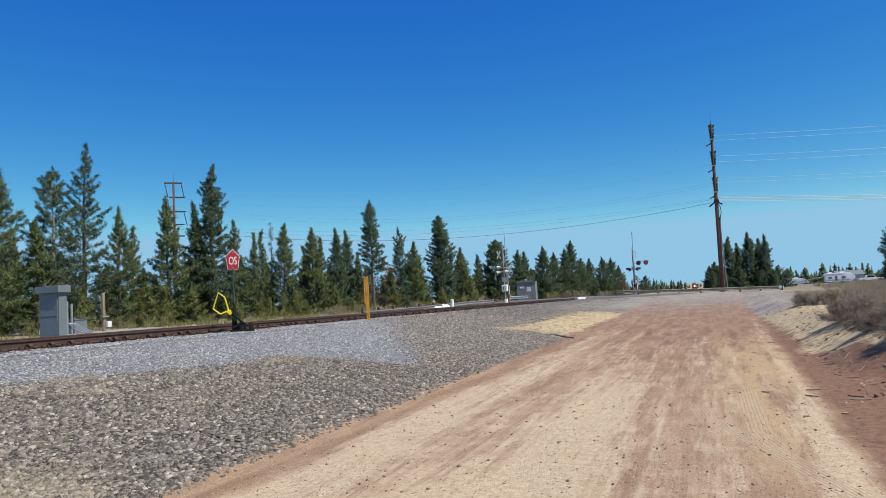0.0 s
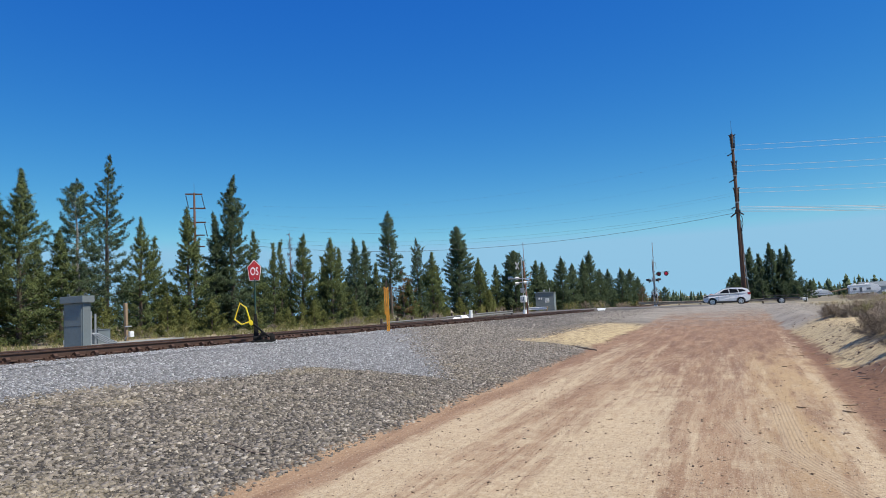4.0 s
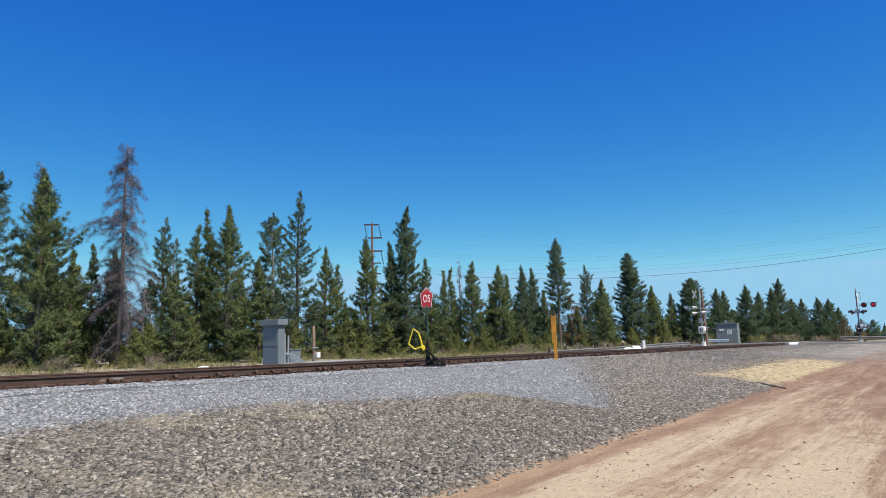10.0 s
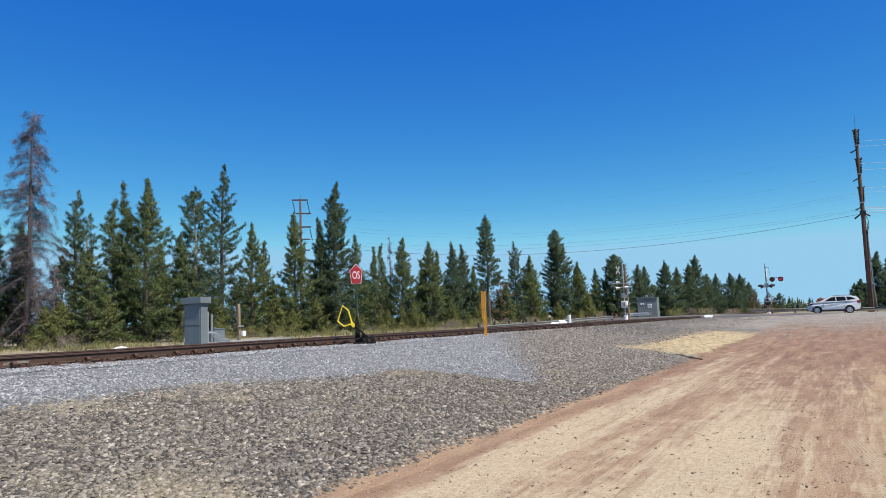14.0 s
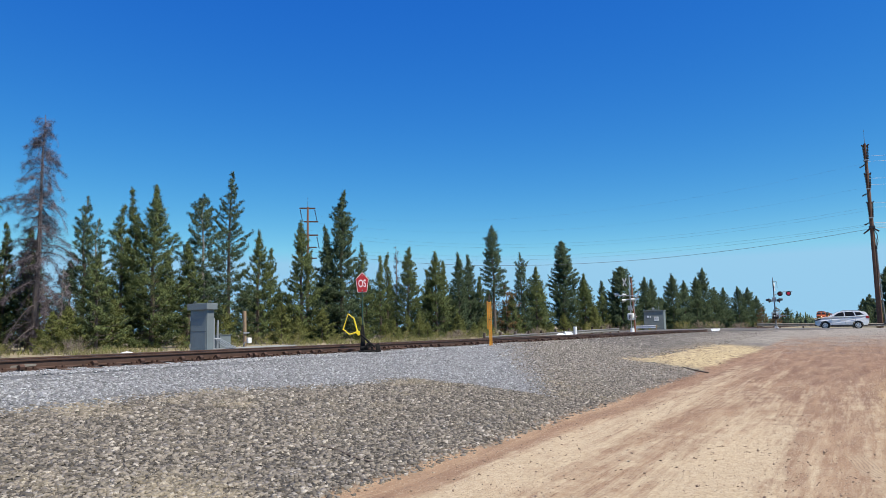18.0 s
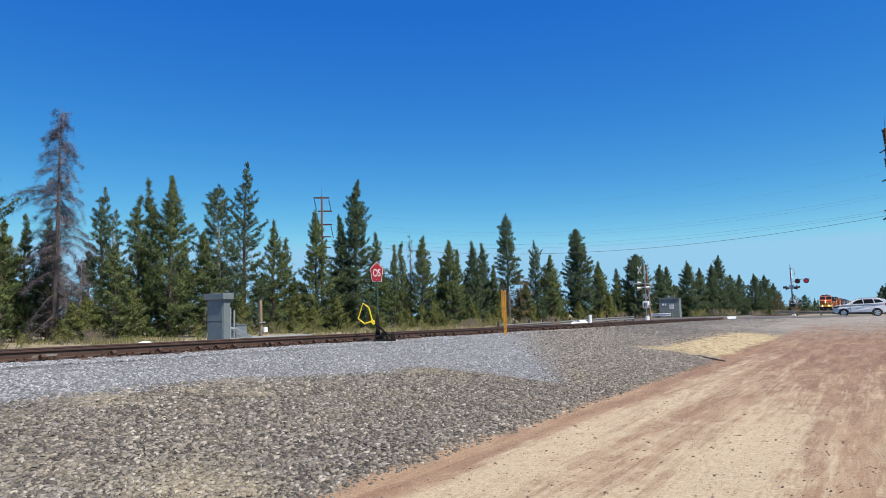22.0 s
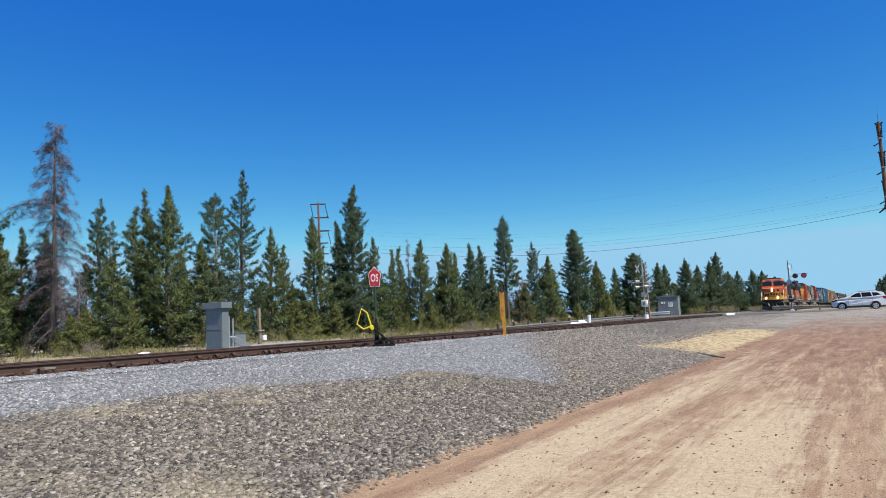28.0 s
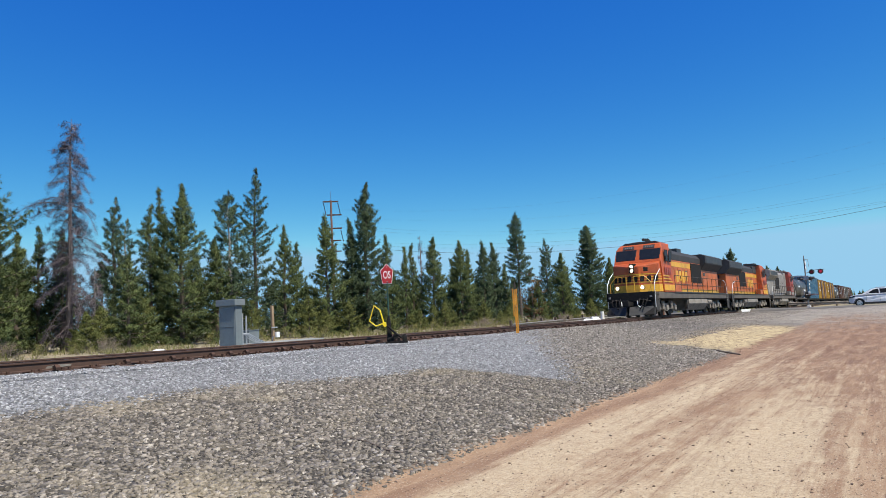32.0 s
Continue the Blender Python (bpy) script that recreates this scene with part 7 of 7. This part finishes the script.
        for a, b in ((3.5, 4.1), (4.4, 4.9)):
            w = part("side_window", box(B(), s * 1.545 - 0.012, s * 1.545 + 0.012, a, b, 3.45, 4.1, 0.01), "shade_glass", t)
            part("window_frame", box(B(), s * 1.545 - 0.006, s * 1.545 + 0.006, a - 0.04, b + 0.04, 3.41, 4.14), "blackiron", w)
        bm = B()
        for k in range(4):
            box(bm, s * 1.55 - 0.006, s * 1.55 + 0.006, 3.3 + 0.38 * k, 3.56 + 0.38 * k, 2.6, 3.05)
        part("number_bars", bm, "engine_red", t)
        part("mirror", box(B(), s * 1.62 - 0.05, s * 1.62 + 0.03, 3.35, 3.38, 3.5, 3.72, 0.008), "blackiron", t)
    part("cab_roof", prism(B(), [(-1.3, 4.58), (1.3, 4.58), (1.0, 4.74), (-1.0, 4.74)], "y", 3.55, 5.35, 0.02), roof, t)
    bm = B()
    for dx in (-0.3, 0.0, 0.3):
        cyl(bm, (0.3 + dx * 0.3, 4.2 + dx, 4.85), (0.3 + dx * 0.3, 3.75 + dx * 0.5, 4.88), 0.04, 0.10, 8)
    part("horn", bm, "iron", t)
    part("air_conditioner", box(B(), -0.9, 0.2, 4.5, 5.2, 4.72, 4.86, 0.05), roof, t)
    # long hood with roof, doors and radiators
    part("hood", box(B(), -0.95, 0.95, 5.3, 21.0, 1.52, 3.72, 0.03), body, t)
    part("hood_roof", prism(B(), [(-0.95, 3.722), (0.95, 3.722), (0.95, 4.12), (0.7, 4.4), (-0.7, 4.4), (-0.95, 4.12)], "y", 5.3, 17.0, 0.02), roof, t)
    part("dynamic_brake", box(B(), -0.97, 0.97, 5.5, 7.4, 3.75, 4.46, 0.06), roof, t)
    part("exhaust", box(B(), -0.5, 0.5, 10.4, 11.6, 4.38, 4.72, 0.03), "black", t)
    part("radiator", prism(B(), [(-0.97, 3.3), (0.97, 3.3), (1.38, 3.8), (1.38, 4.35), (1.1, 4.5), (-1.1, 4.5), (-1.38, 4.35), (-1.38, 3.8)], "y", 15.2, 21.2, 0.03), rear, t)
    for s in (-1, 1):
        part("radiator_screen", box(B(), s * 1.38 - 0.012, s * 1.38 + 0.012, 15.5, 20.9, 3.86, 4.3, 0.01), "black", t)
        # black panel added to stand in for the shadowed stretch by the radiator
        part("intake_screen", box(B(), s * 0.99 - 0.02, s * 0.99 + 0.02, 12.0, 15.1, 2.3, 3.68, 0.01), "blackiron", t)
        part("hood_band", box(B(), s * 0.957 - 0.008, s * 0.957 + 0.008, 5.32, 20.9, 1.6, 1.82), band, t)
        part("hood_band", box(B(), s * 0.957 - 0.008, s * 0.957 + 0.008, 5.32, 16.2, 3.28, 3.6), band, t)
        for k in range(10):
            y = 7.6 + 0.9 * k
            d = part("hood_door", box(B(), s * 0.962 - 0.012, s * 0.962 + 0.012, y, y + 0.84, 2.06, 3.2, 0.008), body, t)
            if k % 2:
                part("louvre", box(B(), s * 0.976 - 0.008, s * 0.976 + 0.008, y + 0.15, y + 0.7, 2.85, 3.1), "black", d)
        bm = B()
        for k, (a, b) in enumerate(((7.9, 8.5), (8.7, 9.3), (9.5, 10.1), (10.3, 10.9))):
            box(bm, s * 0.982 - 0.006, s * 0.982 + 0.006, a, b, 2.25 + 0.1 * (k % 2), 3.02)
        part("emblem_blocks", bm, band, t)
        part("battery_box", box(B(), s * 1.3 - 0.2, s * 1.3 + 0.2, 5.5, 7.2, 1.52, 2.05, 0.02), body, t)
        part("walkway", box(B(), s * 1.25 - 0.3, s * 1.25 + 0.3, 5.3, 20.9, 1.50, 1.56), "black", t)
        rails_on(t, s, 5.6, 20.7, "iron" if lights == "none" else "white" if s < 0 else "iron")
        # steps and grab irons at the ends
        for y0, dr in ((1.15, 1), (21.35, -1)):
            bm = B()
            for k in range(4):
                box(bm, s * 1.36 - 0.2, s * 1.36 + 0.16, y0 - 0.1 + 0.1 * k * dr, y0 + 0.22 + 0.1 * k * dr, 0.35 + 0.33 * k, 0.38 + 0.33 * k)
            box(bm, s * 1.5 - 0.02, s * 1.5 + 0.02, y0 - 0.15, y0 + 0.6, 0.3, 1.5)
            part("steps", bm, "iron", t)
            bm = B()
            tube(bm, [(s * 1.5, y0 - 0.15 * dr, 0.6), (s * 1.5, y0 - 0.15 * dr, 2.0), (s * 1.5, y0 + 0.3 * dr, 2.45), (s * 1.5, y0 + 1.2 * dr, 2.9 if dr > 0 else 2.6)], 0.022, 6)
            part("grab_iron", bm, "rv", t, "pale grab iron")
        bm = B()
        tube(bm, [(s * 0.25, 1.0, 1.55), (s * 0.25, 1.0, 2.5), (s * 0.9, 1.0, 2.5), (s * 1.3, 1.0, 2.1), (s * 1.3, 1.0, 1.55)], 0.028, 6)
        part("end_handrail", bm, "gold", t)
        part("fuel_tank_end", box(B(), s * 1.3 - 0.1, s * 1.3 + 0.1, 8.7, 9.0, 0.4, 1.0, 0.02), "iron", t)
    part("fuel_tank", prism(B(), [(-1.45, 1.1), (1.45, 1.1), (1.5, 0.75), (1.15, 0.28), (-1.15, 0.28), (-1.5, 0.75)], "y", 8.9, 14.4, 0.03), "truck", t)
    for s in (-1, 1):
        part("air_reservoir", cyl(B(), (s * 1.25, 14.7, 0.85), (s * 1.25, 15.9, 0.85), 0.22, 0.22, 12), "truck", t)
        # clutter round the pilot
        for x, z in ((0.62, 0.9), (0.85, 0.82), (1.1, 0.95)):
            part("brake_hose", tube(B(), [(s * x, 0.8, 1.15), (s * x, 0.5, z), (s * (x - 0.1), 0.45, z - 0.25), (s * (x - 0.2), 0.6, z - 0.3)], 0.035, 6), "blackiron", t)
        part("cut_lever", tube(B(), [(s * 0.2, 0.7, 1.0), (s * 0.9, 0.62, 1.1), (s * 1.35, 0.7, 0.95)], 0.02, 5), "iron", t)
    part("number_plate_bars", box(B(), -0.4, 0.4, 21.0, 21.03, 2.9, 3.2), "black", t)
    lamp = "headlamp" if lights == "on" else "galv"
    part("headlight_case", box(B(), -0.16, 0.16, 1.44, 1.95, 2.72, 3.28, 0.02), "blackiron", t)
    for z in (2.86, 3.12):
        part("headlight", cyl(B(), (0, 1.415, z), (0, 1.44, z), 0.075, 0.08, 14), lamp, t)
    for x in (-0.8, 0.8):
        c = part("ditch_light", cyl(B(), (x, 0.86, 1.82), (x, 1.02, 1.82), 0.13, 0.12, 14), "black", t)
        part("lens", cyl(B(), (x, 0.845, 1.82), (x, 0.862, 1.82), 0.085, 0.085, 14), lamp, c)
    # the upper works stand a little taller over the deck
    for ob in list(t.children) + [c for o in t.children for c in o.children]:
        for v in ob.data.vertices:
            if v.co.z > 1.5:
                v.co.z = 1.5 + (v.co.z - 1.5) * 1.05
    sets = bogie(t, 4.3, 3, 1.85, frame_mat) + bogie(t, 17.9, 3, 1.85, frame_mat)
    return t, sets


def tank_car():
    t = thing("tank_car", Matrix.Identity(4), "black railway tank car with pale markings", "tank car", "cars of the train")
    bm = B()
    for a, b, r0, r1 in ((0.9, 1.3, 0.7, 1.3), (1.3, 1.8, 1.3, 1.5), (1.8, 13.4, 1.5, 1.5), (13.4, 13.9, 1.5, 1.3), (13.9, 14.3, 1.3, 0.7)):
        cyl(bm, (0, a, 2.75), (0, b, 2.75), r0, r1, 24)
    part("tank", bm, "tankblack", t)
    part("underframe", box(B(), -1.4, 1.4, 0.3, 14.9, 1.0, 1.25, 0.02), "iron", t)
    part("dome", cyl(B(), (0, 7.6, 4.1), (0, 7.6, 4.6), 0.55, 0.5, 16), "tankblack", t)
    part("platform", box(B(), -1.3, 1.3, 6.6, 8.6, 4.25, 4.3), "galv", t)
    for s in (-1, 1):
        bm = B()
        for a, b, z in ((3.0, 4.6, 3.0), (9.0, 11.2, 2.5), (9.0, 10.6, 2.1)):
            box(bm, s * 1.5 - 0.02, s * 1.5 + 0.02, a, b, z - 0.25, z)
        part("marking_bars", bm, "white", t)
        bm = B()
        tube(bm, [(s * 1.4, 6.4, 1.2), (s * 1.55, 6.4, 2.75), (s * 1.0, 6.4, 4.2)], 0.03, 6)
        tube(bm, [(s * 1.4, 6.9, 1.2), (s * 1.55, 6.9, 2.75), (s * 1.0, 6.9, 4.2)], 0.03, 6)
        for k in range(8):
            tube(bm, [(s * 1.53, 6.4, 1.5 + 0.33 * k), (s * 1.53, 6.9, 1.5 + 0.33 * k)], 0.02, 5)
        part("ladder", bm, "galv", t)
    return t, bogie(t, 2.3, 2, 1.78, "iron", 0.46) + bogie(t, 12.9, 2, 1.78, "iron", 0.46)


def boxcar(label, paint, ends, height=4.6, length=16.0, doors=True):
    t = thing("boxcar", Matrix.Identity(4), label, "boxcar", "cars of the train")
    part("body", box(B(), -1.5, 1.5, 0.5, length - 0.5, 1.1, height - 0.15, 0.02), paint, t)
    part("roof", prism(B(), [(-1.55, height - 0.15), (1.55, height - 0.15), (1.5, height - 0.05), (0, height + 0.08), (-1.5, height - 0.05)], "y", 0.45, length - 0.45), "galv" if paint == "blue" else ends, t)
    n = 10
    for s in (-1, 1):
        for k in range(n + 1):
            y = 0.55 + (length - 1.2) * k / n
            part("side_post", box(B(), s * 1.53 - 0.04, s * 1.53 + 0.04, y, y + 0.12, 1.1, height - 0.2), paint, t)
        if doors:
            for k in (0.27, 0.62):
                d = part("sliding_door", box(B(), s * 1.6 - 0.03, s * 1.6 + 0.03, length * k, length * k + 2.4, 1.15, height - 0.25, 0.01), ends, t)
                part("door_bar", tube(B(), [(s * 1.66, length * k + 0.5, 1.3), (s * 1.66, length * k + 0.5, height - 0.4)], 0.035, 6), "galv", d)
        bm = B()
        for k in range(3):
            box(bm, s * 1.58 - 0.01, s * 1.58 + 0.01, length * 0.08, length * 0.08 + 0.9, height - 1.0 - 0.6 * k, height - 0.65 - 0.6 * k)
        part("marking_bars", bm, "white", t)
        bm = B()
        for k in range(9):
            tube(bm, [(s * 1.2, 0.42, 1.3 + 0.36 * k), (s * 0.75, 0.42, 1.3 + 0.36 * k)], 0.022, 5)
        tube(bm, [(s * 1.2, 0.42, 1.0), (s * 1.2, 0.42, height - 0.3)], 0.025, 5)
        part("end_ladder", bm, "white" if paint == "blue" else "galv", t)
    for k in range(8):
        z = 1.4 + (height - 1.9) * k / 7
        part("end_rib", box(B(), -1.4, 1.4, 0.43, 0.5, z, z + 0.16, 0.02), ends if paint != "blue" else "blue", t)
    part("underframe", box(B(), -1.3, 1.3, 0.2, length - 0.2, 0.9, 1.1), "iron", t)
    return t, bogie(t, 2.2, 2, 1.75, "iron", 0.42) + bogie(t, length - 2.2, 2, 1.75, "iron", 0.42)


def build_train():
    """Each car with its distance behind the leading engine's headlight and, where it runs backwards, its length."""
    cars = []
    a, wa = locomotive("orange diesel locomotive with yellow bands and lit headlights", "orange_pale", "gold", "orange", "darkgrey", "on")
    cars.append((a, wa, -1.4, 0))
    b, wb = locomotive("orange and yellow diesel locomotive running cab last", "orange_pale", "gold", "orange", "darkgrey", "none")
    cars.append((b, wb, 21.6, 22.4))
    c, wc = locomotive("weathered silver-grey and red diesel locomotive", "silvergrey", "silvergrey", "engine_red", "silvergrey", "none", rear="silvergrey")
    cars.append((c, wc, 44.4, 22.4))
    at = 67.0
    d, wd = tank_car()
    cars.append((d, wd, at, 0))
    at += 15.5
    for label, paint, ends, h, L, doors in (("tall blue boxcar with white end ladders", "blue", "blue", 4.9, 16.0, False), ("yellow boxcar with brown doors", "carton", "brown", 4.7, 16.5, True),
                                            ("yellow boxcar with brown doors", "carton", "brown", 4.6, 16.5, True)):
        e, we = boxcar(label, paint, ends, h, L, doors)
        cars.append((e, we, at, 0))
        at += L + 0.8
    e, we = tank_car()
    cars.append((e, we, at, 0))
    at += 15.5
    for label, paint, ends in (("weathered boxcar in dull brown", "brown", "brown"), ("weathered boxcar in dull grey", "silvergrey", "iron"), ("weathered boxcar in dull brown", "brown", "brown")):
        e, we = boxcar(label, paint, ends, 4.4, 16.0, True)
        cars.append((e, we, at, 0))
        at += 16.8
    return cars


train = build_train()
TRAIN_Y = [(0, 632), (4, 551), (8, 472), (12, 396), (16, 325), (18, 290), (20, 254.5), (22, 219.5), (24, 184.2), (25.5, 157.3), (27, 130), (28, 112), (29, 94.0), (30, 76.4), (31, 58.9), (32, 41.3)]
CAR_X = [(0, 24.2), (0.5, 18.6), (1.0, 13.15), (1.5, 8.9), (2.0, 5.45), (2.5, 2.4), (3.0, -0.25), (3.5, -1.9), (4.0, -2.75), (4.5, -3.3), (5.0, -3.75), (5.5, -3.95), (6.0, -4.1), (7.0, -4.13), (32, -4.13)]


def car_z(x):
    return 0.27 + 0.021 * (4.5 - x) if x > -4 else 0.45


def motions():
    tilt = math.degrees(math.atan(GRADE))
    for car_ob, sets, back, flip in train:
        rows = []
        for t, y in TRAIN_Y:
            yy = y + back + flip
            rows.append((t, pose(RAIL_X, yy, rail_z(yy), -tilt if flip else tilt, 0, 180 if flip else 0)))
        walk(car_ob, rows)
    # the wheelsets roll with the train
    ts, ys = [t for t, _ in TRAIN_Y], [y for _, y in TRAIN_Y]
    gone = [(k / FPS, TRAIN_Y[0][1] - float(np.interp(k / FPS, ts, ys))) for k in range(32 * FPS + 1)]
    for _, sets, _, flip in train:
        for ob in sets:
            base, sign = Matrix.Translation(ob.location), 1 if flip else -1
            walk(ob, [(t, base @ Matrix.Rotation(sign * d / 0.51, 4, "X")) for t, d in gone])
    # the barriers drop across the road
    for arm, way in gates:
        base = Matrix.Translation(arm.location) @ Matrix.Rotation(radians(13), 4, "Z")
        rows = ((0, 0), (3.6, 0), (4.6, 16), (5.5, 36 if way > 0 else 29), (7.0, 58 if way > 0 else 46), (8.5, 76 if way > 0 else 66), (10.2, 89), (11, 90), (32, 90))
        walk(arm, [(t, base @ Matrix.Rotation(radians(a * way), 4, "X")) for t, a in rows])
    walk(car, [(t, pose(x, 75, car_z(x + 2.2), 0, 0.75 if x > -1 else 0.3, 0)) for t, x in CAR_X])
    walk(trailer, [(t, pose(x + 4.45, 75, car_z(x + 6.5), 0, 0.9 if x > -1 else 0.8, 0)) for t, x in CAR_X])
    ct, cx = [t for t, _ in CAR_X], [x for _, x in CAR_X]
    for obs, r in ((car_wheels, 0.355), (trailer_wheels, 0.33)):
        for ob in obs:
            base = ob.location.copy()
            rows = []
            for k in range(int(7 * 20) + 1):
                t = k / 20
                a = (float(np.interp(t, ct, cx)) - cx[0]) / r
                rows.append((t, Matrix.Translation(base) @ Matrix.Rotation(a, 4, "Y")))
            rows.append((32, rows[-1][1]))
            walk(ob, rows)


motions()
